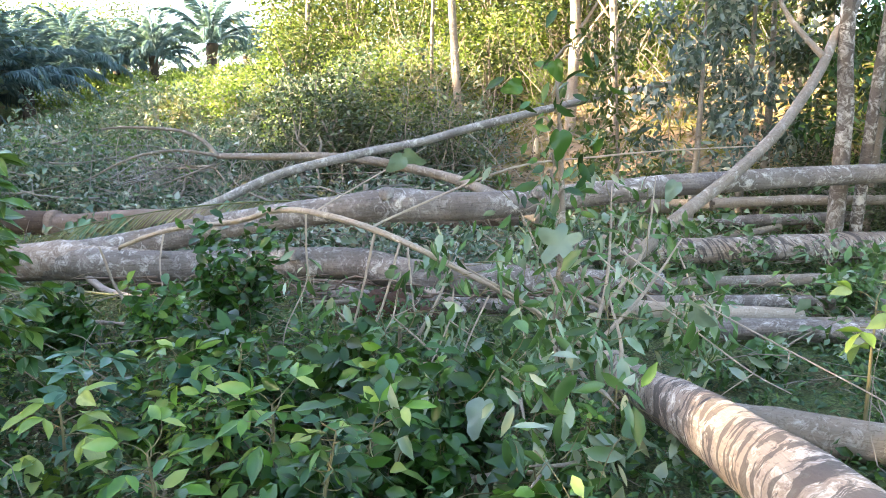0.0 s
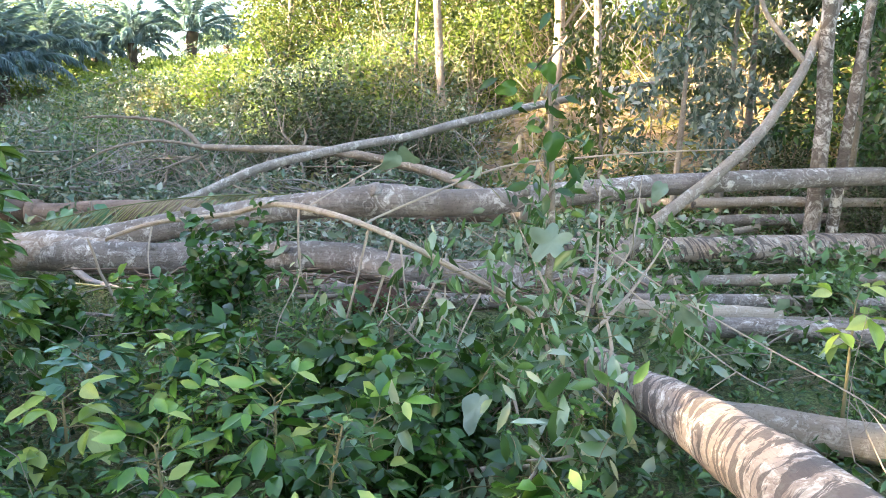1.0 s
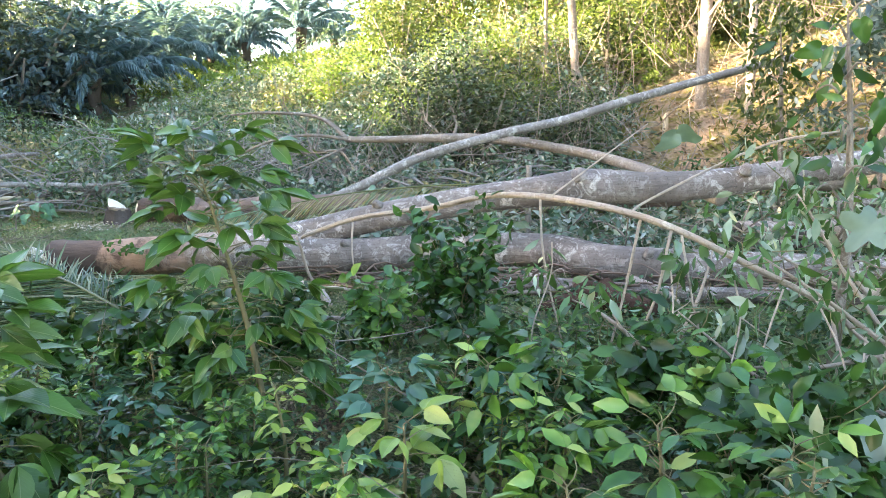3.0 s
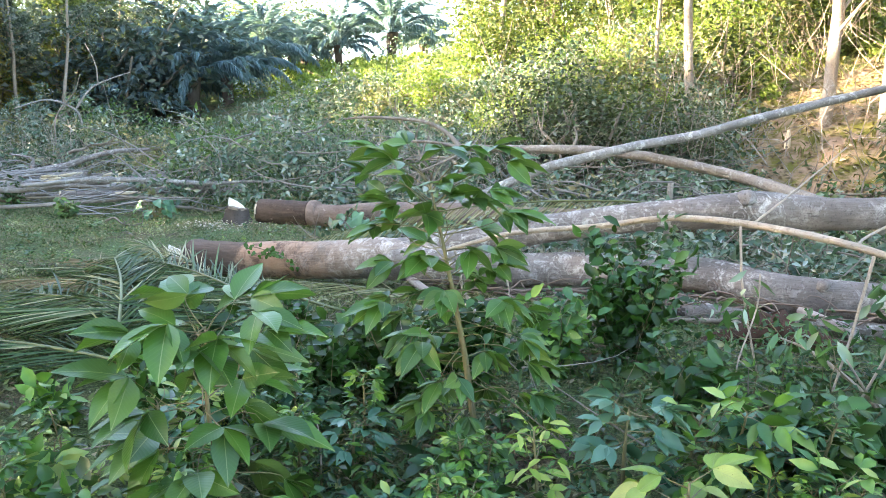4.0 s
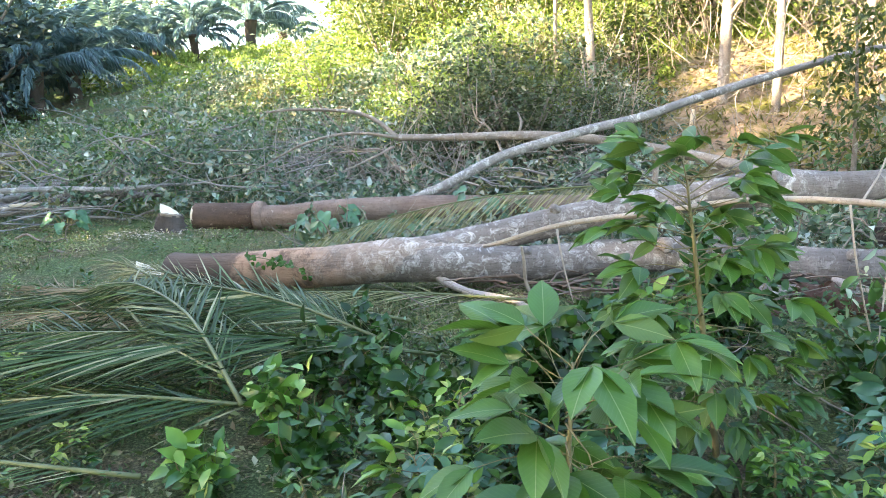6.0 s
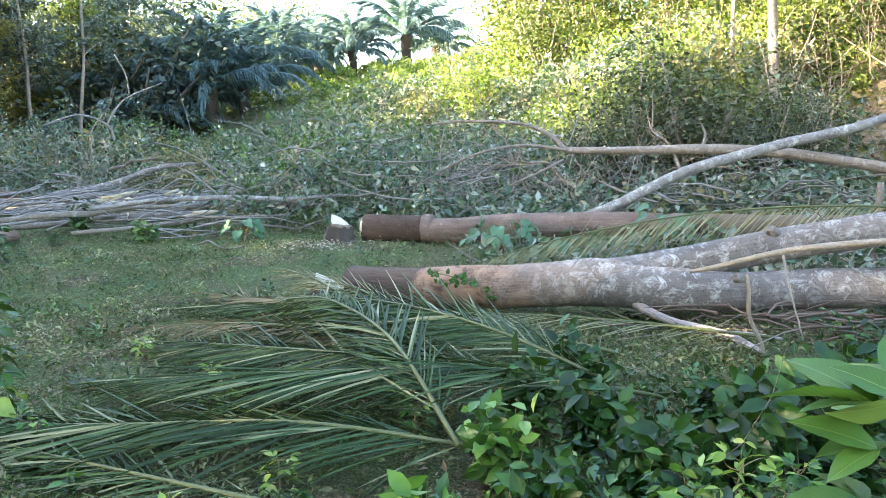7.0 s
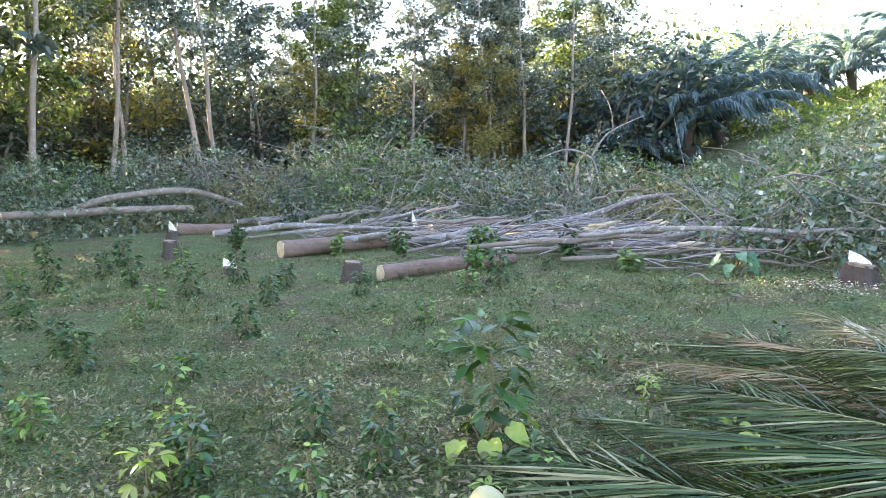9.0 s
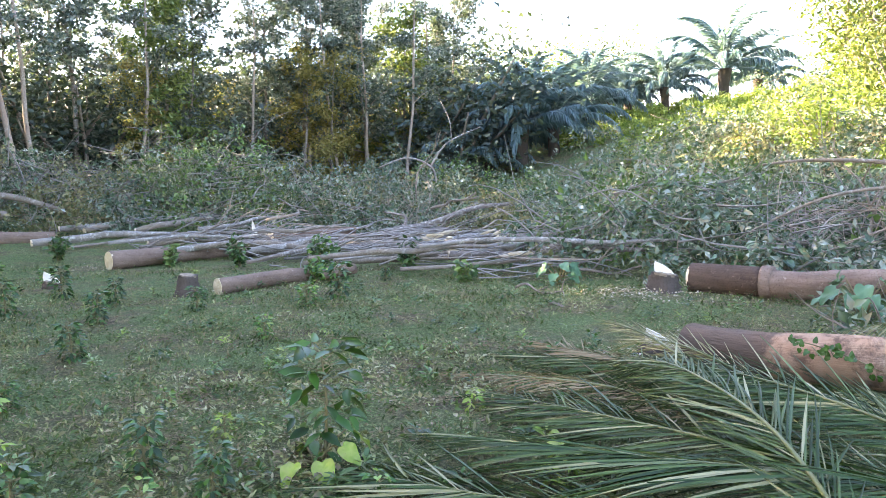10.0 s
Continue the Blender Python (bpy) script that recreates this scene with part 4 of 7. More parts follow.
def build_brush():
    g = np.random.default_rng(5)
    n = 5000
    x = g.uniform(-28, 4.2, n)
    y = g.uniform(12.6, 29.0, n) - 0.75 * np.maximum(0, -x - 12)
    x, y = np.repeat(x, 4) + g.normal(0, 0.2, 4 * n), np.repeat(y, 4) + g.normal(0, 0.2, 4 * n)
    n = 4 * n
    hgt = brush_height(x, y)
    keep = (hgt > 0.12) & (0.5 * x + 0.866 * y < 23.5) & (g.uniform(0, 1, n) < np.clip(1.5 - (np.hypot(x + 0.7, y - 4.5) - 9) / 16, 0.3, 1))
    x, y, hgt = x[keep], y[keep], hgt[keep]
    z = land(x, y) + hgt * (1 - 0.9 * g.uniform(0, 1, len(x)) ** 1.6) + g.normal(0, 0.08, len(x))
    tone = wave(x, y, 0.55, 7) + 0.6 * wave(x, y, 1.6, 9) + g.normal(0, 0.3, len(x))
    dry, fresh = tone > 0.85, tone < -0.75
    for name, pick, mt, label in (("brush_leaves", ~dry & ~fresh, L_SLASH, "heaped leaves of felled crowns, dull green and wilting"),
                                  ("dry_brush_leaves", dry, L_TAN, "patches of dry tan leaves in the brush"),
                                  ("fresh_brush_leaves", fresh, L_FRESH, "patches of still green leaves in the brush")):
        (v, f), (p, q) = sprays(x[pick], y[pick], z[pick], g, 16, 0.75, 0.105)
        stuff(name, v, f, mt, label, "brush pile")
    (v, f), (p, q) = sprays(x, y, z, g, 1, 0.75, 0.1)
    v, f = twig_set(p[::3], q[::3], g.uniform(0.004, 0.013, len(p[::3])), seed=3)
    stuff("brush_twigs", v, f, BARK_STICK, "tangle of thin dry twigs in the brush", "twigs")
    # long bare poles and sticks that show over the leaves
    n = 1000
    x = g.uniform(-22, 3.6, n)
    y = g.uniform(13.4, 19.0, n) - 0.18 * np.maximum(0, -x - 12)
    hgt = brush_height(x, y)
    keep = hgt > 0.3
    x, y, hgt = x[keep], y[keep], hgt[keep]
    n = len(x)
    a = np.stack([x, y, land(x, y) + hgt * g.uniform(0.6, 1.0, n)], -1)
    w = unit(np.stack([g.normal(0, 1, n), g.normal(0, 0.4, n), g.normal(0.15, 0.22, n)], -1))
    v, f = twig_set(a, a + w * g.uniform(0.5, 2.0, n)[:, None], g.uniform(0.008, 0.024, n), seed=4)
    stuff("brush_sticks", v, f, BARK_ASH, "bare sticks poking out of the brush", "sticks")
    # trampled leaves and sticks on the ground between the two great logs
    n = 950
    x, y = g.uniform(-1.6, 5.0, n), g.uniform(10.35, 13.9, n)
    z = land(x, y) + g.uniform(0.02, 1, n) ** 1.6 * (0.16 + 0.22 * smooth(-0.5, 2.0, x))
    (v, f), (p, q) = sprays(x, y, z, g, 9, 0.5, 0.10, 0.0)
    stuff("trampled_leaves", v, f, L_SLASH, "trampled wilting leaves between the felled trunks", "brush")
    v, f = twig_set(p[::2], (p + (q - p) * 1.8)[::2], g.uniform(0.004, 0.016, len(p[::2])), seed=61)
    stuff("trampled_twigs", v, f, BARK_STICK, "broken twigs between the felled trunks", "twigs")
    # fans of pale dead twigs that stand out of the brush
    n = 210
    c = np.array([(-1.9, 16.0), (-1.0, 16.3), (-0.2, 16.2), (0.7, 16.4), (-2.8, 16.4), (-12.0, 19.0), (-12.8, 19.4)])[g.integers(0, 7, n)] + g.normal(0, 0.3, (n, 2))
    a = np.stack([c[:, 0], c[:, 1], land(c[:, 0], c[:, 1]) + 0.55 * brush_height(c[:, 0], c[:, 1])], -1)
    w = unit(np.stack([g.normal(0, 0.8, n), g.normal(0, 0.3, n), g.uniform(0.2, 1.0, n)], -1))
    v, f = twig_set(a, a + w * g.uniform(0.5, 1.5, n)[:, None], g.uniform(0.005, 0.012, n), seed=62)
    stuff("dead_twigs", v, f, ROOT, "pale bare dead twigs standing out of the brush", "twigs")
    # leafy wreckage between the logs on the other side
    n = 1700
    x, y = g.uniform(4.4, 10.5, n), g.uniform(8.2, 16.2, n)
    keep = (g.uniform(0, 1, n) < np.clip(0.45 + 0.6 * wave(x, y, 1.3, 2), 0.06, 1)) & ~((y < 12.2) & (g.uniform(0, 1, n) < 0.62)) & ~((y < 9.6) & (g.uniform(0, 1, n) < 0.5))
    x, y = x[keep], y[keep]
    z = land(x, y) + g.uniform(0.02, 1.0, len(x)) ** 1.5 * np.clip(0.25 + (y - 9) * 0.09, 0.2, 0.75)
    (v, f), (p, q) = sprays(x, y, z, g, 14, 0.6, 0.11, 0.1)
    stuff("log_side_leaves", v, f, L_WILT, "wilting leaves and shoots between felled logs", "brush")
    v, f = twig_set(p, q, g.uniform(0.004, 0.012, len(p)), seed=6)
    stuff("log_side_twigs", v, f, BARK_STICK, "thin broken twigs between felled logs", "twigs")


build_brush()


def bare_branch(x, y, z, way, n, r, seed, lift=0.6):
    g = np.random.default_rng(seed)
    e = thing("dead_branch", (x, y, z), "bare pale dead branch sticking out of the brush", "branch", "dead branches")
    w = unit(np.array(way, float))
    p = [np.zeros(3)]
    for k in range(5):
        p.append(p[-1] + (w + g.normal(0, 0.22, 3)) * n / 5)
    stem("bark", p, np.linspace(r, r * 0.3, 6), BARK_STICK, e, sides=7, per=4, seed=seed)
    for k in range(3):
        b = p[2 + k]
        q = unit(w + g.normal(0, 0.7, 3) + (0, 0, 0.3)) * n * g.uniform(0.25, 0.45)
        stem("side_branch", [b, b + q * 0.5 + g.normal(0, 0.03, 3), b + q], [r * 0.5, r * 0.35, r * 0.15], BARK_STICK, e, sides=5, per=4)
    return e


for k, (x, y, z, way, n, r) in enumerate([(0.85, 15.6, 1.3, (-0.45, 0.3, 1.0), 1.7, 0.03), (-2.0, 16.2, 1.3, (0.2, 0.2, 1), 1.0, 0.03), (-1.6, 16.4, 1.3, (-0.5, 0.2, 0.6), 1.6, 0.03),
                                          (-0.6, 16.2, 1.2, (-1, 0.1, 0.25), 2.0, 0.03), (-2.6, 14.2, 0.5, (1, 0.2, -0.1), 1.3, 0.04), (-0.9, 14.1, 0.4, (1, -0.2, -0.05), 1.6, 0.045),
                                          (-11.9, 19.0, 1.5, (1, 0.2, 0.35), 1.6, 0.05), (-12.5, 19.5, 1.6, (0.3, 0.2, 1.2), 2.0, 0.03), (-12.2, 18.0, 1.2, (1, 0.5, 0.3), 2.0, 0.04),
                                          (-9.0, 17.5, 0.9, (0.6, 0.5, 0.2), 1.8, 0.03), (-6.8, 15.2, 0.6, (1, 0.4, 0.1), 1.6, 0.03), (-5.6, 14.2, 0.5, (0.9, 0.4, 0.3), 1.3, 0.03),
                                          (3.5, 15.5, 0.9, (1, 0.4, 0.35), 2.6, 0.03), (4.2, 14.8, 0.8, (1, 0.3, 0.25), 2.8, 0.035), (4.6, 16.2, 1.2, (1, 0.1, 0.3), 2.2, 0.025),
                                          (-4.5, 11.8, 0.05, (1, -0.5, 0.0), 1.2, 0.02), (-5.4, 12.6, 0.05, (0.8, -0.6, 0.02), 1.0, 0.018), (-14.0, 13.4, 0.5, (0.3, 0.8, 0.5), 1.8, 0.03),
                                          (1.2, 8.5, 0.06, (1, -0.25, 0.02), 1.3, 0.02), (0.7, 8.2, 0.06, (1, 0.3, 0.05), 1.5, 0.018), (2.2, 9.3, 0.08, (1, 0.1, 0.0), 1.8, 0.02)]):
    rest = float(land(x, y)) + max(0.05, 0.8 * float(brush_height(np.array(x), np.array(y))))
    bare_branch(x, y, min(z, rest) if y > 13 else z, way, n, r, 200 + k)


# ---- shrubs of the sunlit slope ----
def build_hillside():
    g = np.random.default_rng(9)
    n = 5200
    x = g.uniform(-24, 12, n)
    y = g.uniform(15, 40, n)
    d = 0.5 * x + 0.866 * y
    lump = np.clip(0.55 + 0.5 * wave(x, y, 0.75, 3) + 0.35 * wave(x, y, 1.9, 5), 0.05, 2)
    bare = np.hypot((x - 7.0) * 0.9, y - 18.8) + 1.2 * wave(x, y, 0.8)
    hgt = smooth(16.6, 18.5, d - 4.2 * smooth(-1.5, -4.5, x) + 0.5 * wave(x, y, 0.9)) * (0.35 + 1.15 * lump) * smooth(3.4, 6.4, bare)
    hgt = hgt * (1 - 0.62 * smooth(6, 11, np.degrees(np.arctan2(-(x + 0.6), y - 4.4))))
    keep = (hgt > 0.08) & (g.uniform(0, 1, n) < np.clip(1.3 - (y - 16) / 24, 0.2, 1))
    x, y, hgt = x[keep], y[keep], hgt[keep]
    per = 84
    c = np.repeat(np.stack([x, y, land(x, y) + hgt * g.uniform(0.1, 0.75, len(x))], -1), per, axis=0)
    n = len(c)
    r = np.repeat(0.14 + 0.42 * hgt * g.uniform(0.4, 1.0, len(x)), per)[:, None]
    out = g.normal(0, 1, (n, 3))
    out[:, 2] = np.abs(out[:, 2]) * 1.1 - 0.25
    out = unit(out)
    L = g.uniform(0.06, 0.145, n) * np.clip(c[:, 1] / 22, 0.8, 1.5)
    v, f = leaves(c + out * r * g.uniform(0.7, 1.2, (n, 1)), unit(out * 0.5 + g.normal(0, 0.7, (n, 3)) + (0, 0, 0.1)), unit(out + g.normal(0, 0.45, (n, 3))), L, L * 0.45)
    m = 24000
    bx, by = g.uniform(1.5, 13, m), g.uniform(14.5, 25, m)
    ok = g.uniform(0, 1, m) < np.clip(0.1 + 0.8 * wave(bx, by, 1.1, 2) + 0.4 * wave(bx, by, 2.7, 4), 0.02, 1) * (0.45 + 0.55 * smooth(1.5, 4.0, np.hypot(bx - 7.2, by - 18.2)))
    bx, by = bx[ok], by[ok]
    m = len(bx)
    bv, bf = leaves(on_land(bx, by), unit(g.normal(0, 0.45, (m, 3)) + (0, 0, 0.8)), unit(g.normal(0, 1, (m, 3)) + (0, -0.5, 0)), g.uniform(0.1, 0.3, m), g.uniform(0.012, 0.03, m), 0.1, 0.3)
    m = 5200
    bx, by = g.uniform(2.5, 11.5, m), g.uniform(14.2, 22, m)
    lv, lf = leaves(on_land(bx, by, g.uniform(0.01, 0.06, m)), unit(np.stack([g.normal(0, 1, m), g.normal(0, 1, m), g.normal(0.1, 0.3, m)], -1)), unit(g.normal(0, 0.5, (m, 3)) + (0, 0, 1)), g.uniform(0.06, 0.17, m), g.uniform(0.03, 0.08, m), 0.25, 0.2)
    stuff("bank_litter", lv, lf, LITTER, "dry leaves and bits of wood on the earth bank", "leaf litter")
    stuff("bank_grass", bv, bf, L_BANK, "tufts of yellow-green grass on the bare earth bank", "grass")
    stuff("hillside_shrubs", v, f, L_HILL, "dense yellow-green scrub leaves on the sunny slope", "shrubs")


build_hillside()


# ---- standing trees ----
def tree_kind(name, height, spread, start, r, clusters, per, material, seed, label, group, leaf_size=0.19, lean=0.04, fork=0.35, trunk=BARK_TREE):
    g = np.random.default_rng(seed)
    e = thing(name, (0, 0, 0), label, "tree", group)
    p = [np.array((0, 0, -0.2))]
    way = np.array((g.normal(0, lean), g.normal(0, lean), 1))
    for k in range(7):
        p.append(p[-1] + (way + np.append(g.normal(0, 0.045, 2), 0)) * height / 7)
    bole = stem("trunk", p, np.linspace(r, r * 0.22, 8), trunk, e, sides=9, per=4, seed=seed, rough=0.05)
    p = np.array(p)
    tips, count = [], max(6, clusters // 4)
    for k in range(count):
        s = start + (1 - start) * (k + g.uniform(0, 1)) / count
        base = np.array([np.interp(s * 7, np.arange(8), p[:, c]) for c in range(3)])
        a = g.uniform(0, 6.283)
        n = spread * g.uniform(0.45, 1.0) * (1.15 - 0.6 * s)
        end = base + np.array((math.cos(a) * n, math.sin(a) * n, n * g.uniform(0.35, 1.0)))
        mid = (base + end) / 2 + g.normal(0, 0.12 * n, 3)
        rr = r * 0.34 * (1.2 - s)
        if k < 8:
            stem("limb", [base, mid, end], [rr, rr * 0.7, rr * 0.25], trunk, bole, sides=5, per=3, seed=k, rough=0.03)
        for q in range(4):
            tips.append(mid + (end - mid) * g.uniform(0.1, 1.15) + g.normal(0, 0.22 * n, 3))
    tips = np.array(tips + [p[-1] + g.normal(0, 0.5, 3) for _ in range(4)])
    c = np.repeat(tips, per, axis=0)
    n = len(c)
    pos = c + np.clip(g.normal(0, 1, (n, 3)), -1.9, 1.9) * np.repeat(g.uniform(0.16, 0.40, (len(tips), 1)), per, axis=0) * (1, 1, 0.55)
    L = g.uniform(0.7, 1.3, n) * leaf_size
    v, f = leaves(pos, scatter_dirs(n, g, -0.25), unit(g.normal(0, 0.7, (n, 3)) + (0, 0, 0.7)), L, L * 0.5)
    part("crown", mesh_of("crown", v, f), material, e, "gappy crown of small leaves")
    return e


def shrub_kind(name, size, count, material, seed, label, group, leaf_size=0.12):
    g = np.random.default_rng(seed)
    e = thing(name, (0, 0, 0), label, "shrub", group)
    tips = []
    for k in range(7):
        a, h = g.uniform(0, 6.283), size * g.uniform(0.55, 1.0)
        q = np.array((math.cos(a), math.sin(a), 0)) * size * g.uniform(0.15, 0.55)
        stem("stem", [(0, 0, -0.1), q * 0.4 + (0, 0, h * 0.5), q + (0, 0, h)], [0.022 * size, 0.016 * size, 0.006 * size], BARK_STICK, e, sides=5, per=3)
        tips += [q * s + np.array((0, 0, h * s)) for s in (0.35, 0.6, 0.8, 1.0)]
    tips = np.array(tips)
    c = tips[g.integers(0, len(tips), count)]
    pos = c + np.clip(g.normal(0, 1, (count, 3)), -1.6, 1.6) * 0.17 * size
    pos[:, 2] = np.maximum(pos[:, 2], 0.03)
    L = g.uniform(0.7, 1.3, count) * leaf_size
    v, f = leaves(pos, scatter_dirs(count, g, 0.1), unit(g.normal(0, 0.6, (count, 3)) + (0, 0, 0.8)), L, L * 0.5)
    part("foliage", mesh_of("foliage", v, f), material, e)
    return e


def plant_out(kinds, spots, seed):
    """Sets the first tree of each kind at a spot, and copies at the others."""
    g = np.random.default_rng(seed)
    used = set()
    for k, (x, y, s) in enumerate(spots):
        src = kinds[k % len(kinds)]
        m = pose(x, y, float(land(x, y)) - 0.05, 0, 0, g.uniform(0, 360)) @ Matrix.Diagonal((s, s, s * g.uniform(0.92, 1.1), 1))
        if id(src) not in used:
            used.add(id(src))
            src.matrix_basis = m
        else:
            c = copy_thing(src, pose(0, 0, 0))
            c.matrix_basis = m


FOREST = [tree_kind("slender_tree", 12, 2.5, 0.30, 0.12, 84, 46, L_TREE, 21, "tall slender forest tree with grey trunk and sparse crown", "forest edge", leaf_size=0.25),
          tree_kind("slender_tree", 13, 2.2, 0.36, 0.11, 76, 46, L_TREE, 22, "tall slender forest tree with grey trunk and sparse crown", "forest edge", leaf_size=0.25),
          tree_kind("leafy_tree", 10, 2.8, 0.2, 0.13, 92, 46, L_LEAFY, 23, "leafy forest tree, crown coloured yellow-green to look sunlit", "forest edge", leaf_size=0.25),
          tree_kind("yellowing_tree", 8, 2.0, 0.16, 0.09, 64, 52, L_WARM, 24, "slim tree with leaves coloured yellow-orange to look sunlit", "forest edge"),
          tree_kind("thin_tree", 11, 1.2, 0.55, 0.08, 36, 60, L_TREE, 25, "thin pale-trunked forest tree", "forest edge", trunk=BARK_BANK)]
PALE = tree_kind("pale_trunk_tree", 14, 1.9, 0.4, 0.115, 44, 56, L_TREE, 27, "tall tree with a straight pale grey trunk and thin crown", "forest edge", trunk=BARK_BANK, lean=0.07)
SHADE = tree_kind("shade_tree", 15, 3.2, 0.2, 0.2, 96, 21, L_TREE, 26, "tall spreading tree out of view, added to shade the clearing", "trees round the clearing", leaf_size=0.4)
SHADE_DENSE = tree_kind("shade_tree", 15, 3.4, 0.12, 0.2, 120, 36, L_TREE, 28, "tall dense tree out of view, added to shade the clearing", "trees round the clearing", leaf_size=0.42)
THICKET = [shrub_kind("thicket_shrub", 5.0, 1900, L_THICKET, 31, "dense undergrowth shrub below the trees, coloured dark as shade", "undergrowth", 0.28),
           shrub_kind("thicket_shrub", 4.2, 1800, L_THICKET, 32, "dense undergrowth shrub below the trees, coloured dark as shade", "undergrowth", 0.26),
           shrub_kind("sunlit_shrub", 4.6, 3000, L_WARM, 33, "undergrowth shrub coloured yellow-orange to look sunlit", "undergrowth", 0.19)]


def forest_edge():
    g = np.random.default_rng(77)
    spots = []
    # the wall of trees along the far left
    for k in range(46):
        u = k / 45
        turn = 35.5 + 46 * u + g.normal(0, 0.5)
        if 51.5 < turn < 54.5 or (turn > 61 and k % 2) or (turn < 51 and k % 3 == 1):
            continue
        a, d = radians(turn), g.uniform(28, 37)
        spots.append((-0.7 - math.sin(a) * d, 4.5 + math.cos(a) * d, g.uniform(0.62, 0.8) if turn < 60 else g.uniform(0.8, 1.0) if turn < 70 else g.uniform(0.95, 1.15)))
    plant_out([FOREST[i] for i in (0, 1, 2, 0, 4, 1, 1, 0, 4, 0, 3)], spots, 5)
    # Three more of the orange-coloured trees, set where sun patches should show.
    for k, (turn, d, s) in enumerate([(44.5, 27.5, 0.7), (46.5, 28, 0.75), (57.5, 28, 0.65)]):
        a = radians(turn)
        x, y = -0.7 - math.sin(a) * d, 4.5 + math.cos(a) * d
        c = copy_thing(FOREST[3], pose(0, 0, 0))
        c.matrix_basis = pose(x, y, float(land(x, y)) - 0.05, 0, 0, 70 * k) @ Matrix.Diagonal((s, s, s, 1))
    # tall pale trunks that stand before the others
    for k, (turn, d, s) in enumerate([(76.6, 26, 1.0), (72.0, 27, 0.9), (70.9, 27.5, 0.78), (65.3, 25.5, 0.9), (64.3, 25.8, 0.78), (58.0, 28, 0.7), (50.8, 28, 0.62), (46.0, 28.5, 0.62), (43.5, 28, 0.66), (41.4, 28.5, 0.64), (39.0, 28, 0.66)]):
        a = radians(turn)
        x, y = -0.7 - math.sin(a) * d, 4.5 + math.cos(a) * d
        c = PALE if k == 0 else copy_thing(PALE, pose(0, 0, 0))
        c.matrix_basis = pose(x, y, float(land(x, y)) - 0.05, 0, 0, 70 * k) @ Matrix.Diagonal((s, s, s, 1))
    # tall trees out of view, on round behind the camera, added to shade the clearing
    spots = [(-11, 1.6, 1.0), (-7, -1.6, 0.9), (-15, 0.0, 1.05), (-6, -4.2, 0.95), (-18, 2.0, 1.0), (-21, 4.4, 0.95), (-25, 6.6, 0.9), (-25, 4, 1.0), (-20, 0.3, 1.0), (-23, 1.6, 0.95), (-29, 4.5, 1.05), (-27.5, 6.8, 1.0)]
    ring = np.random.default_rng(83)
    for k in range(22):
        turn, d = 96 + 104 * k / 21 + ring.normal(0, 1), ring.uniform(19, 26)
        a = radians(turn)
        # An opening here lets sun through to the near log.
        if 113 < turn < 122:
            continue
        spots.append((-0.7 - math.sin(a) * d, 4.5 + math.cos(a) * d, ring.uniform(0.9, 1.15)))
    spots += [(-13.5, 2.2, 1.0), (-17.5, 0.6, 1.05)]
    plant_out([SHADE], spots, 15)
    # Denser trees out of view, added to keep sun off clearing and lower slope.
    plant_out([SHADE_DENSE], [(-22.5, 3.0, 1.0), (-25.5, 6.0, 0.95), (-32, 7.8, 1.0), (-18.5, 3.8, 0.95), (-34, 6.8, 1.08), (-30.2, 6.2, 0.95), (-23.2, 5.2, 0.8)], 16)
    low = []
    for k in range(66):
        a = radians(34 + 50 * k / 65 + g.normal(0, 1))
        d = g.uniform(30, 39)
        low.append((-0.7 - math.sin(a) * d, 4.5 + math.cos(a) * d, g.uniform(0.65, 1.15)))
    for turn, d, s in [(50.5, 31, 0.8), (52, 31.5, 0.75), (53.3, 31, 0.8), (54.5, 32, 0.8), (79, 29, 0.9), (81, 30, 0.9), (83, 28, 0.9)]:
        low.append((-0.7 - math.sin(radians(turn)) * d, 4.5 + math.cos(radians(turn)) * d, s))
    low += [(11.2, 17, 0.75), (13.2, 19, 0.95), (12.4, 15, 0.8), (15, 21.5, 1.0), (16, 17, 0.9), (12.8, 12, 0.7), (18, 24, 1.1)]
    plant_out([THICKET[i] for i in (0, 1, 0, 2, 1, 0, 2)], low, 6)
    # A rear row of the darkened shrubs closes the bright gaps between trunks.
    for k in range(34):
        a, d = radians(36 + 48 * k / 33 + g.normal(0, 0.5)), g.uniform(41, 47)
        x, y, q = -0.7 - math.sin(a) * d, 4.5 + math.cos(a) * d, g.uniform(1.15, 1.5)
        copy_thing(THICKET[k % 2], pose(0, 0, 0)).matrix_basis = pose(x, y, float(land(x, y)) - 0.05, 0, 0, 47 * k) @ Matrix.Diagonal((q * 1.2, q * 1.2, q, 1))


forest_edge()

HILL_TREES = [tree_kind("hillside_tree", 9, 1.8, 0.3, 0.10, 52, 28, L_OLIVE, 51, "slim hillside tree with pale trunk and olive green crown", "hillside trees"),
              tree_kind("hillside_tree", 11, 1.6, 0.42, 0.11, 40, 30, L_OLIVE, 52, "pale-trunked hillside tree with olive leaves", "hillside trees"),
              tree_kind("hillside_tree", 8, 2.0, 0.15, 0.10, 56, 30, L_OLIVE, 53, "leafy dark hillside tree", "hillside trees")]


def in_dip(x, y):
    return 9.5 < math.degrees(math.atan2(-(x + 0.6), y - 4.4)) < 37


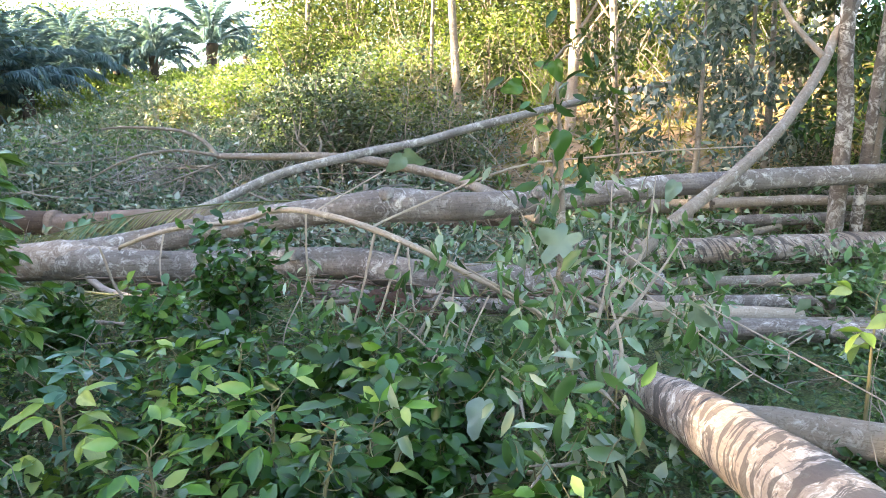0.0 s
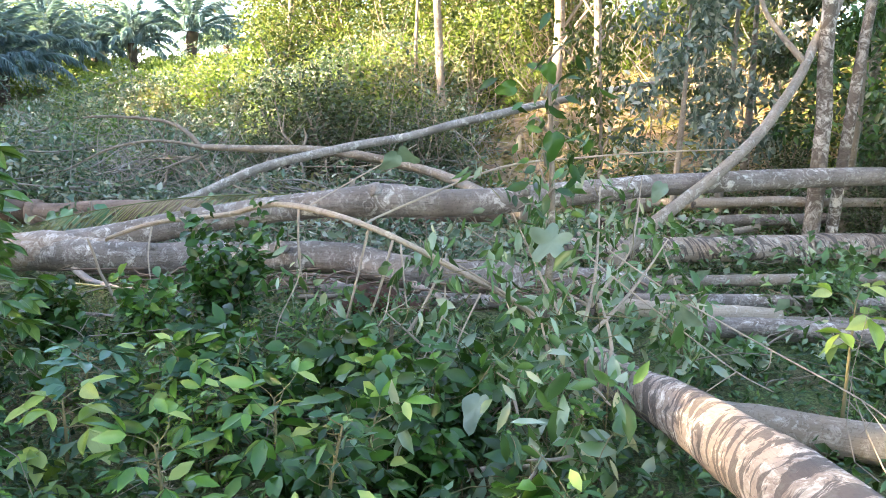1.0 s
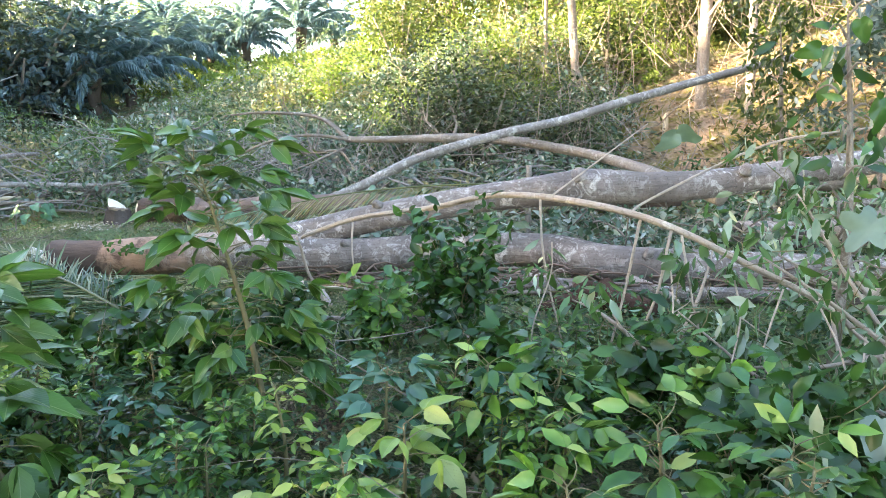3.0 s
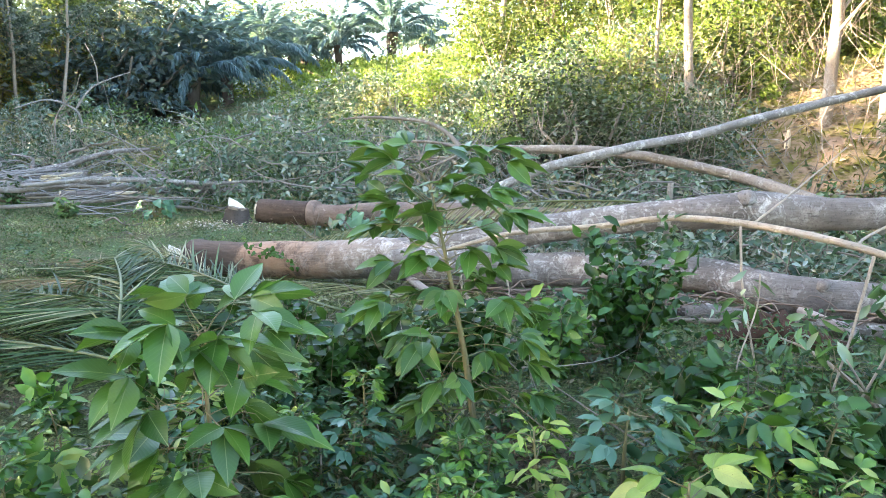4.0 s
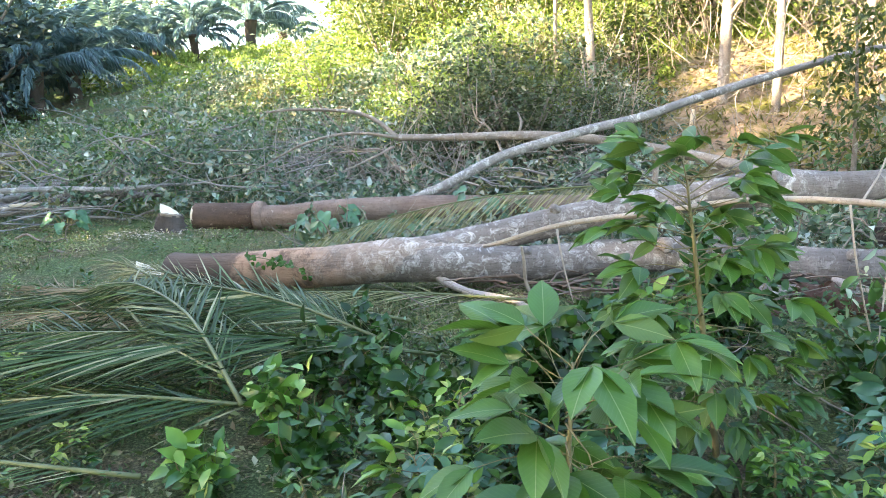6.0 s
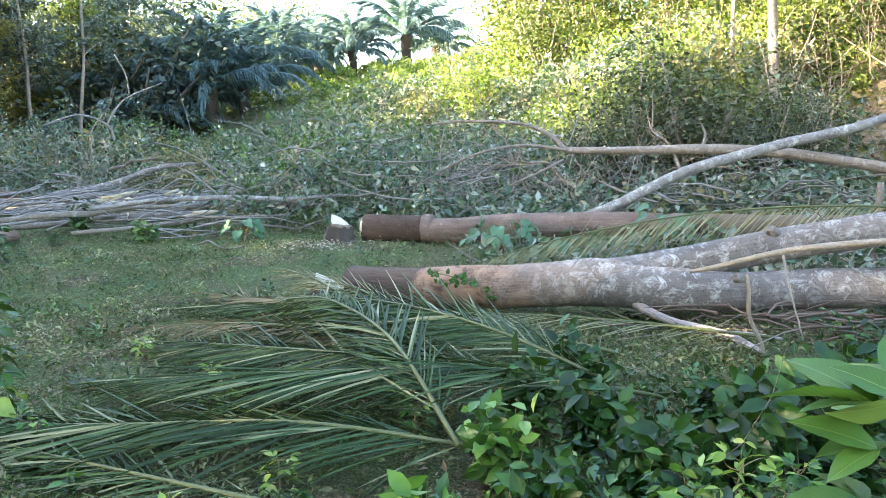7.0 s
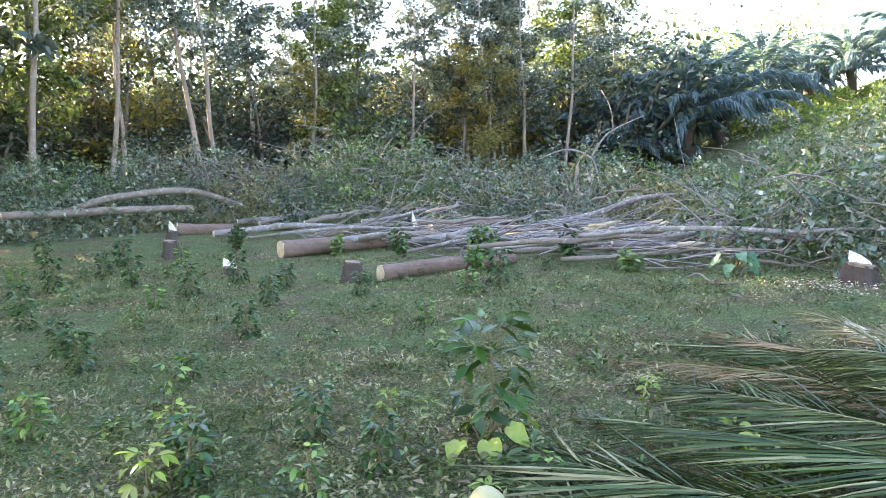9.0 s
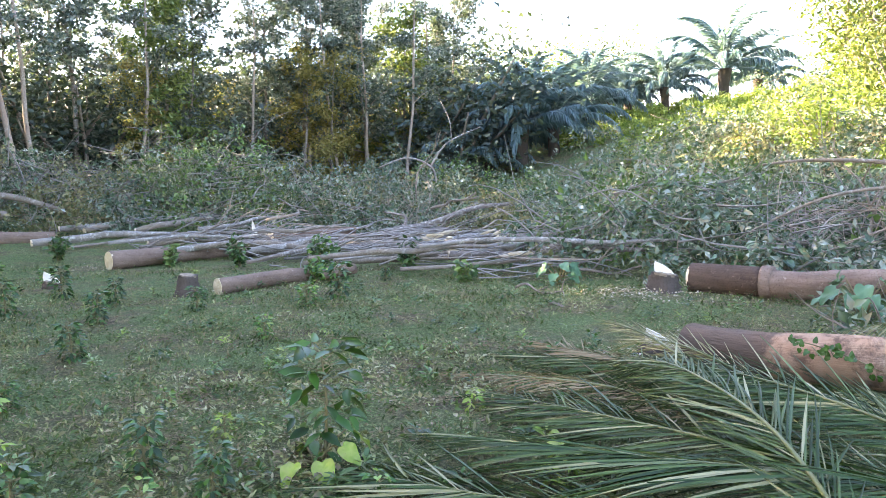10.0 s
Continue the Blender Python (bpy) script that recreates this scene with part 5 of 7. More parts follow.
def hillside():
    g = np.random.default_rng(78)
    for (x, y, r, h, lean) in [(2.82, 20.4, 0.10, 10, -0.08), (5.14, 19.24, 0.12, 10, 0.02), (5.86, 18.33, 0.085, 9, -0.05), (2.1, 21.5, 0.05, 8, -0.05), (8.3, 20.2, 0.1, 10, 0.03), (10.0, 19.0, 0.12, 10, 0.0)]:
        e = thing("pale_tree", (x, y, float(land(x, y))), "slim standing tree with a pale sunlit trunk on the bank", "tree", "trees on the bank")
        p = [(0, 0, -0.2)] + [(lean * h * s + g.normal(0, 0.05), g.normal(0, 0.05), h * s) for s in (0.2, 0.4, 0.6, 0.8, 1)]
        bole = stem("trunk", p, np.linspace(r, r * 0.35, 6), BARK_BANK, e, sides=10, per=5)
        for k in range(7):
            s = g.uniform(0.12, 0.9)
            a = g.uniform(0, 6.28)
            b = np.array((lean * h * s, 0, h * s))
            q = np.array((math.cos(a), math.sin(a) * 0.6, 1.1)) * g.uniform(0.8, 1.8)
            stem("limb", [b, b + q * 0.5 + g.normal(0, 0.05, 3), b + q], [r * 0.3, r * 0.22, r * 0.08], BARK_BANK, bole, sides=6, per=4)
        n = 2600
        c = np.array([(lean * h * s, 0, h * s) for s in np.linspace(0.45, 1, 22)])[g.integers(0, 22, n)] + g.normal(0, 0.55, (22, 3))[g.integers(0, 22, n)]
        pos = c + g.normal(0, 0.45, (n, 3))
        L = g.uniform(0.1, 0.2, n)
        v, f = leaves(pos, scatter_dirs(n, g, -0.2), unit(g.normal(0, 0.7, (n, 3)) + (0, 0, 0.7)), L, L * 0.5)
        part("crown", mesh_of("crown", v, f), L_OLIVE, e)
    spots = []
    for k in range(40):
        x = g.uniform(-3, 22)
        d = g.uniform(21.5, 34)
        spots.append((x, (d - 0.5 * x) / 0.866, g.uniform(0.7, 1.15)))
    for k in range(22):
        a, d = radians(-8 + 24 * k / 21 + g.normal(0, 0.4)), g.uniform(27, 38)
        spots.append((1.5 - math.sin(a) * d, 4.5 + math.cos(a) * d, g.uniform(0.8, 1.2)))
    spots += [(9.6, 15.0, 0.8), (11.5, 13.5, 0.9), (8.6, 16.4, 0.7), (12.5, 16.0, 1.0), (11.0, 10.5, 0.8), (13, 8, 1.0)]
    spots = [q for q in spots if not in_dip(q[0], q[1])]
    plant_out([HILL_TREES[i] for i in (0, 2, 1, 0, 2)], spots, 8)
    kinds = [shrub_kind("hill_shrub", 1.5, 1200, L_HILL, 61, "bright green shrub on the slope", "slope shrubs", 0.12),
             shrub_kind("hill_shrub", 1.7, 1300, L_OLIVE, 62, "green shrub on the slope", "slope shrubs", 0.12),
             shrub_kind("dark_shrub", 2.5, 3400, L_BUSH, 63, "dark twiggy shrub at the foot of the slope", "slope shrubs", 0.10)]
    ridge = [shrub_kind("ridge_shrub", 4.0, 1700, L_OLIVE, 64, "tall olive green shrub on the ridge", "ridge shrubs", 0.19),
             shrub_kind("ridge_shrub", 3.6, 1700, L_HILL, 65, "tall yellow-green shrub on the ridge", "ridge shrubs", 0.19)]
    tall = []
    for k in range(18):
        a, d = radians(-24 + 42 * k / 17 + g.normal(0, 1)), g.uniform(19, 26)
        if a > radians(6):
            d += 6
        if math.hypot(0.8 - math.sin(a) * d - 7, 4.5 + math.cos(a) * d - 18.8) < 4.5:
            continue
        tall.append((0.8 - math.sin(a) * d, 4.5 + math.cos(a) * d, g.uniform(0.6, 1.0)))
    tall = [q for q in tall if not in_dip(q[0], q[1])]
    for k in range(11):
        a, d = radians(22 + 15 * k / 10), 56 + 3 * math.sin(5.0 * k)
        tall.append((-0.6 - math.sin(a) * d, 4.4 + math.cos(a) * d, 1.2 + 0.25 * math.sin(3.0 * k)))
    plant_out([ridge[i] for i in (0, 0, 1)], tall, 19)
    low = [(1.0, 17.2, 1.0), (1.9, 17.5, 0.95), (0.2, 17.4, 0.95), (2.7, 17.6, 0.65), (1.4, 18.2, 1.15), (-0.6, 17.8, 0.7)]
    plant_out([kinds[2], kinds[1], kinds[2]], low, 9)
    low = []
    for k in range(44):
        x = g.uniform(-12, 12)
        d = g.uniform(18.5, 26)
        y = (d - 0.5 * x) / 0.866
        if math.hypot(x - 7, y - 18.8) > 4.2:
            low.append((x, y, g.uniform(0.6, 1.3) * (0.5 if in_dip(x, y) else 1.0)))
    plant_out([kinds[0], kinds[1], kinds[0]], low, 10)
    foot = [(7.8, 13.6, 0.7), (8.6, 12.6, 0.8), (9.3, 14.0, 1.0), (8.3, 15.0, 0.8), (7.4, 14.6, 0.6), (9.8, 11.6, 0.9)]
    for k, (x, y, q) in enumerate(foot):
        copy_thing(kinds[2], pose(0, 0, 0)).matrix_basis = pose(x, y, float(land(x, y)) - 0.05, 0, 0, 61 * k) @ Matrix.Scale(0.65 * q, 4)


hillside()

pair = thing("mottled_tree", (7.49, 11.95, float(land(7.49, 11.95))), "standing tree with two mottled white and brown trunks", "tree")
stem("trunk", [(0, 0, -0.2), (0.0, 0, 1.5), (-0.06, 0, 3.5), (-0.1, 0.1, 9)], [0.095, 0.085, 0.078, 0.045], BARK_MOTTLED, pair, sides=12, per=6, rough=0.08)
stem("trunk", [(0.26, 0.1, -0.2), (0.3, 0.1, 1.2), (0.48, 0.15, 3.2), (0.9, 0.3, 8)], [0.066, 0.062, 0.058, 0.035], BARK_MOTTLED, pair, sides=12, per=6, rough=0.08)


# ---- oil palms in the dip beyond the clearing ----
def palm_frond_mesh(n, seed, pairs=40):
    g = np.random.default_rng(seed)
    s = np.linspace(0, 1, 11)
    rib = np.stack([n * np.sin(s * 1.35) * 0.95, 0.1 * n * (seed - 2) * s ** 2, n * (0.30 * s - 0.62 * s ** 2.4)], -1)
    v, f, _ = tube(rib, np.linspace(0.035, 0.008, 11), sides=4, per=1, rough=0, closed=False)
    tri = [[q[0], q[1], q[2]] for q in f] + [[q[0], q[2], q[3]] for q in f]
    u = np.repeat(np.linspace(0.14, 1, pairs), 2)
    base = np.stack([np.interp(u, s, rib[:, c]) for c in range(3)], -1)
    tan = unit(np.stack([np.interp(u, s, np.gradient(rib[:, c])) for c in range(3)], -1))
    side = np.tile([1.0, -1.0], pairs)
    along = tan * 0.8 + np.stack([0 * u, side * 0.8, 0 * u - 0.45], -1) + g.normal(0, 0.2, (len(u), 3))
    L = 0.5 * np.sin(np.clip(u, 0.12, 0.95) * np.pi) ** 0.5 * g.uniform(0.8, 1.1, len(u))
    lv, lf = leaves(base, along, np.tile((0, 0, 1.0), (len(u), 1)), L, 0.04, 0.2, 0.5)
    return join([(v, np.array(tri)), (lv, lf)])


def oil_palms():
    g = np.random.default_rng(88)
    meshes = [mesh_of("frond", *palm_frond_mesh(3.1, s)) for s in (1, 2, 3)]
    e = thing("oil_palm", (0, 0, 0), "dark oil palm with arching feathery fronds", "palm tree", "oil palms")
    stem("trunk", [(0, 0, -0.5), (0, 0, 0.8), (0.03, 0, 1.7)], [0.28, 0.25, 0.3], STUMP, e, sides=10, per=5, rough=0.16)
    for k in range(30):
        up = 84 - 84 * (k / 29) ** 0.9
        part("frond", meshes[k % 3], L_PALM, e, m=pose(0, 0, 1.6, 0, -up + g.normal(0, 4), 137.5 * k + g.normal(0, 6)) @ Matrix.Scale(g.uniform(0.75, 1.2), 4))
    spots = []
    for a, d, s in [(35.2, 31, 0.95), (32.6, 32, 1.0), (30.0, 31, 0.95), (27.6, 32, 0.9), (34.0, 36, 0.85), (31.2, 36, 0.88), (28.4, 37, 0.85), (25.0, 34, 0.8), (22.2, 36, 0.66), (19.6, 36, 0.74), (15.6, 37, 0.98), (13.4, 40, 0.75), (37.2, 34, 0.9), (26, 39, 0.8), (39.5, 33, 0.9), (33.2, 41, 0.85), (29.6, 42, 0.8), (23.6, 41, 0.7), (36.4, 40, 0.85)]:
        a = radians(a)
        spots.append((-0.7 - math.sin(a) * d, 4.5 + math.cos(a) * d, s))
    plant_out([e], spots, 11)


oil_palms()


# ---- low weeds of the clearing ----
def build_weeds():
    g = np.random.default_rng(15)
    n = 330000
    x = g.uniform(-17, 0.8, n)
    y = g.uniform(4.6, 16.5, n)
    near = np.clip(1.25 - np.hypot(x + 0.7, y - 4.5) / 15, 0.15, 1)
    patch = np.clip(0.5 + 0.6 * wave(x, y, 0.8, 2) + 0.5 * wave(x, y, 2.4, 1), 0.06, 1)
    keep = (g.uniform(0, 1, n) < near * patch) & (np.hypot(x + 3.4, y - 13.0) > 0.5)
    x, y = x[keep], y[keep]
    n = len(x)
    L = 0.014 + 0.04 * g.uniform(0, 1, n) ** 2.0
    v1, f1 = leaves(on_land(x, y, g.uniform(0.0, 0.05, n)), scatter_dirs(n, g, 0.5), unit(g.normal(0, 0.5, (n, 3)) + (0, 0, 1)), L, L * g.uniform(0.2, 0.55, n), 0.2, 0.3)
    stuff("ground_weeds", v1, f1, L_GRASS, "low grass and small weeds of the clearing", "weeds")
    # rosettes of small broad leaves
    for name, mt, m, label in (("weed_rosettes", L_FRESH, 170, "small green rosettes of broad-leaved weeds"), ("pale_rosettes", L_LIME, 36, "small yellow-green rosettes of weeds"), ("dark_rosettes", L_DEEP, 240, "small dark rosettes of weeds")):
        a, d = np.radians(g.uniform(8, 88, m)), 1.8 + 10 * g.uniform(0, 1, m) ** 0.8
        c = np.repeat(np.stack([-0.7 - np.sin(a) * d, 4.5 + np.cos(a) * d], -1), 15, axis=0)
        n = len(c)
        turn, up = g.uniform(0, 6.283, n), g.uniform(0.1, 1.1, n)
        w = np.stack([np.cos(turn), np.sin(turn), up], -1)
        L = np.repeat(g.uniform(0.025, 0.075, m), 15) * g.uniform(0.6, 1.2, n)
        p = on_land(c[:, 0], c[:, 1], 0.0) + np.stack([0 * turn, 0 * turn, g.uniform(0, 0.09, n)], -1) + unit(w) * 0.02
        v, f = blades(p, w, np.tile((0, 0, 1.0), (n, 1)) + g.normal(0, 0.3, (n, 3)), L, L * g.uniform(0.3, 0.5, n), 0.15, 0.35)
        stuff(name, v, f, mt, label, "weeds")
    n = 42000
    x, y = g.uniform(-14, 0.5, n), g.uniform(4.6, 13.5, n)
    keep = g.uniform(0, 1, n) < np.clip(0.12 + 0.9 * wave(x, y, 2.0, 8) + 0.5 * wave(x, y, 4.1, 3), 0.02, 1)
    x, y = x[keep], y[keep]
    n = len(x)
    L = g.uniform(0.02, 0.075, n)
    v, f = leaves(on_land(x, y), unit(g.normal(0, 0.6, (n, 3)) + (0, 0, 0.75)), unit(g.normal(0, 1, (n, 3)) + (0, -0.6, 0.2)), L, L * g.uniform(0.12, 0.4, n), 0.1, 0.3)
    stuff("weed_tufts", v, f, L_GRASS, "upright tufts of grass and small weeds", "weeds")
    n = 60000
    x, y = g.uniform(-5, 3.4, n), g.uniform(4.0, 9.6, n)
    keep = g.uniform(0, 1, n) < np.clip(0.55 + 0.6 * wave(x, y, 1.4, 6) + 0.4 * wave(x, y, 3.3, 2), 0.2, 1)
    x, y = x[keep], y[keep]
    n = len(x)
    L = 0.014 + 0.05 * g.uniform(0, 1, n) ** 2.6
    v, f = leaves(on_land(x, y, g.uniform(0.0, 0.06, n)), scatter_dirs(n, g, 0.4), unit(g.normal(0, 0.5, (n, 3)) + (0, 0, 1)), L, L * g.uniform(0.25, 0.6, n), 0.2, 0.3)
    stuff("near_weeds", v, f, L_GRASS, "small weeds and moss close to the camera", "weeds")
    n = 56000
    x, y = np.append(g.uniform(-14, 3, 32000), g.uniform(-6, 3, 24000)), np.append(g.uniform(4.4, 14, 32000), g.uniform(4.2, 9.2, 24000))
    keep = g.uniform(0, 1, n) < np.clip(0.4 + 0.6 * wave(x, y, 1.7, 5) + 0.4 * wave(x, y, 3.9, 1), 0.08, 1)
    x, y = x[keep], y[keep]
    n = len(x)
    L = 0.010 + 0.034 * g.uniform(0, 1, n) ** 1.8
    v, f = leaves(on_land(x, y, 0.012), unit(np.stack([g.normal(0, 1, n), g.normal(0, 1, n), g.normal(0, 0.15, n)], -1)), unit(g.normal(0, 0.3, (n, 3)) + (0, 0, 1)), L, L * 0.45, 0.25, 0.1)
    stuff("leaf_litter", v, f, LITTER, "scattered dry brown leaves on the soil", "leaf litter")


build_weeds()


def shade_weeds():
    """Low weeds under the taller plants and between the felled logs, coloured dark to paint in shade."""
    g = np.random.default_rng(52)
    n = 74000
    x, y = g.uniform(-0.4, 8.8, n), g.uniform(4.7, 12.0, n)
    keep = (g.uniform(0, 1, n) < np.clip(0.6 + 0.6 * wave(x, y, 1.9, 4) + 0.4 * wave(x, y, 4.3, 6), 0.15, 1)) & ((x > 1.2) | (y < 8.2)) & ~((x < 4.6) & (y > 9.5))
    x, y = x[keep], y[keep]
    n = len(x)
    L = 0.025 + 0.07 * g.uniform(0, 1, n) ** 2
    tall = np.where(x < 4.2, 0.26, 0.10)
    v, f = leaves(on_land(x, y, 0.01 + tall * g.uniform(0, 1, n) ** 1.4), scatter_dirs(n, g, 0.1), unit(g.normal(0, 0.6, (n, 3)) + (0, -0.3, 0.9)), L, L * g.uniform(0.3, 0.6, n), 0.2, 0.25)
    # The dark leaf colour stands for shade on the soil.
    stuff("shade_weeds", v, f, L_DARK, "low weeds coloured dark to stand for shade on the soil", "weeds")
    n = 420
    x, y = g.uniform(-0.2, 8.6, n), g.uniform(5.0, 11.5, n)
    a = on_land(x, y, g.uniform(0.01, 0.2, n))
    w = unit(np.stack([g.normal(0, 1, n), g.normal(0, 0.7, n), g.normal(0.1, 0.25, n)], -1))
    v, f = twig_set(a, a + w * g.uniform(0.2, 0.9, n)[:, None], g.uniform(0.002, 0.006, n), seed=53)
    stuff("fallen_twigs", v, f, BARK_STICK, "thin dry twigs fallen among the weeds", "twigs")


shade_weeds()


def hillside_twigs():
    g = np.random.default_rng(54)
    n = 620
    x, y = g.uniform(-1.5, 11, n), g.uniform(15.8, 24, n)
    a = on_land(x, y, g.uniform(0.0, 0.9, n))
    w = unit(np.stack([g.normal(0, 0.6, n), g.normal(0, 0.4, n), g.uniform(0.2, 1.2, n)], -1))
    v, f = twig_set(a, a + w * g.uniform(0.6, 2.4, n)[:, None], g.uniform(0.005, 0.016, n), seed=55)
    stuff("hillside_twigs", v, f, BARK_BANK, "thin bare stems and dead twigs standing on the slope", "twigs")


hillside_twigs()


# ---- seedlings with fingered leaves ----
def compound(base, way, g, n_leaflets, size, stalk):
    """One leaf: a stalk and its spread of leaflets. Returns stalk ends and leaflet rows."""
    w = unit(np.asarray(way, float))
    end = base + w * stalk
    side = unit(np.cross(w, (0, 0, 1.0)))
    up = np.cross(side, w)
    rows = []
    for k in range(n_leaflets):
        a = (k - (n_leaflets - 1) / 2) * (1.9 / max(1, n_leaflets - 1)) + g.normal(0, 0.08)
        d = w * math.cos(a) + side * math.sin(a) + np.array((0, 0, -0.3 + g.normal(0, 0.28)))
        rows.append((end, d, up + g.normal(0, 0.4, 3), size * (1 - 0.22 * abs(a)) * g.uniform(0.85, 1.1)))
    return end, rows


def seedling(name, height, count, size, material, seed, label, group="", leaflets=3, lean=(0, 0), single=False, at=None, fullness=0.55, stalk=0.0):
    """A young plant: stem, leaf stalks and leaves. single: every leaflet is its own piece."""
    g = np.random.default_rng(seed)
    e = thing(name, at if at is not None else (0, 0, 0), label, "plant", group)
    top = np.array((lean[0], lean[1], height))
    bend = np.array((g.normal(0, 0.04), g.normal(0, 0.04), 0)) * height
    stalk_part = stem("stem", [(0, 0, -0.03), top * 0.5 + bend, top], [0.006 + 0.009 * height, 0.005 + 0.006 * height, 0.004], STEM, e, sides=6, per=5)
    ends, starts, rows = [], [], []
    for k in range(count):
        s = 1 - fullness * (k / count) ** 1.2
        base = top * s + bend * 4 * s * (1 - s)
        a = 2.4 * k + g.normal(0, 0.3)
        way = (math.cos(a), math.sin(a), 0.55 - 0.9 * k / count + g.normal(0, 0.15))
        end, rr = compound(base, way, g, leaflets, size * g.uniform(0.8, 1.1), (stalk or size) * g.uniform(0.5, 0.95))
        starts.append(base), ends.append(end)
        rows += rr
    v, f = twig_set(np.array(starts), np.array(ends), 0.0035, seed=seed)
    tagged(part("stalk", mesh_of("stalk", v, f), STEM, e), kind="stuff")
    pos, d, up, L = (np.array([r[i] for r in rows]) for i in range(4))
    if single:
        bv, bf = fine_blade()
        me = mesh_of("leaf", bv, bf)
        me.materials.append(material)
        for q in range(len(pos)):
            x = unit(d[q])
            y = unit(np.cross(up[q], x))
            z = np.cross(x, y)
            m = Matrix(((x[0], y[0], z[0], pos[q][0]), (x[1], y[1], z[1], pos[q][1]), (x[2], y[2], z[2], pos[q][2]), (0, 0, 0, 1)))
            part("leaf", me, material, stalk_part, m=m @ Matrix.Diagonal((L[q], L[q], L[q], 1)))
    else:
        v, f = blades(pos, d, up, L, L * 0.44)
        tagged(part("foliage", mesh_of("foliage", v, f), material, e), kind="stuff")
    return e


L_SEED = leaf("seedling_leaf", [(0.03, 0.09, 0.014), (0.055, 0.15, 0.022), (0.10, 0.225, 0.035), (0.045, 0.13, 0.045), (0.18, 0.28, 0.06)], 0.30, 0.28, 0.25, object_random=True, veins=True)
L_SEED_LIME = leaf("lime_seedling_leaf", [(0.20, 0.34, 0.05), (0.31, 0.43, 0.08), (0.46, 0.52, 0.18)], 0.36, 0.35, 0.3, object_random=True, veins=True)
seedling("rubber_seedling", 1.25, 74, 0.165, L_SEED, 91, "tall young plant with glossy fingered leaves", leaflets=5, lean=(-0.22, -0.12), single=True, at=(1.36, 6.62, 0), fullness=0.8, stalk=0.36)
seedling("rubber_seedling", 0.82, 36, 0.23, L_SEED, 92, "young plant with large glossy dark green leaflets", leaflets=4, lean=(-0.18, -0.1), single=True, at=(0.82, 5.78, 0), fullness=0.8, stalk=0.32)
seedling("lime_seedling", 0.42, 11, 0.155, L_SEED_LIME, 93, "young plant with yellow-green spotted leaves", leaflets=3, lean=(0.05, -0.08), single=True, at=(2.1, 5.95, 0), fullness=0.7)
seedling("lime_seedling", 0.34, 14, 0.16, L_SEED_LIME, 94, "young plant with yellow-green spotted leaves", leaflets=3, lean=(0.0, -0.05), single=True, at=(1.72, 5.35, 0), fullness=0.7)
seedling("lime_seedling", 0.7, 7, 0.17, L_SEED_LIME, 95, "young plant with pale leaves above the logs", leaflets=3, lean=(0.0, 0.0), single=True, at=(5.6, 7.0, 0.0), fullness=0.4)


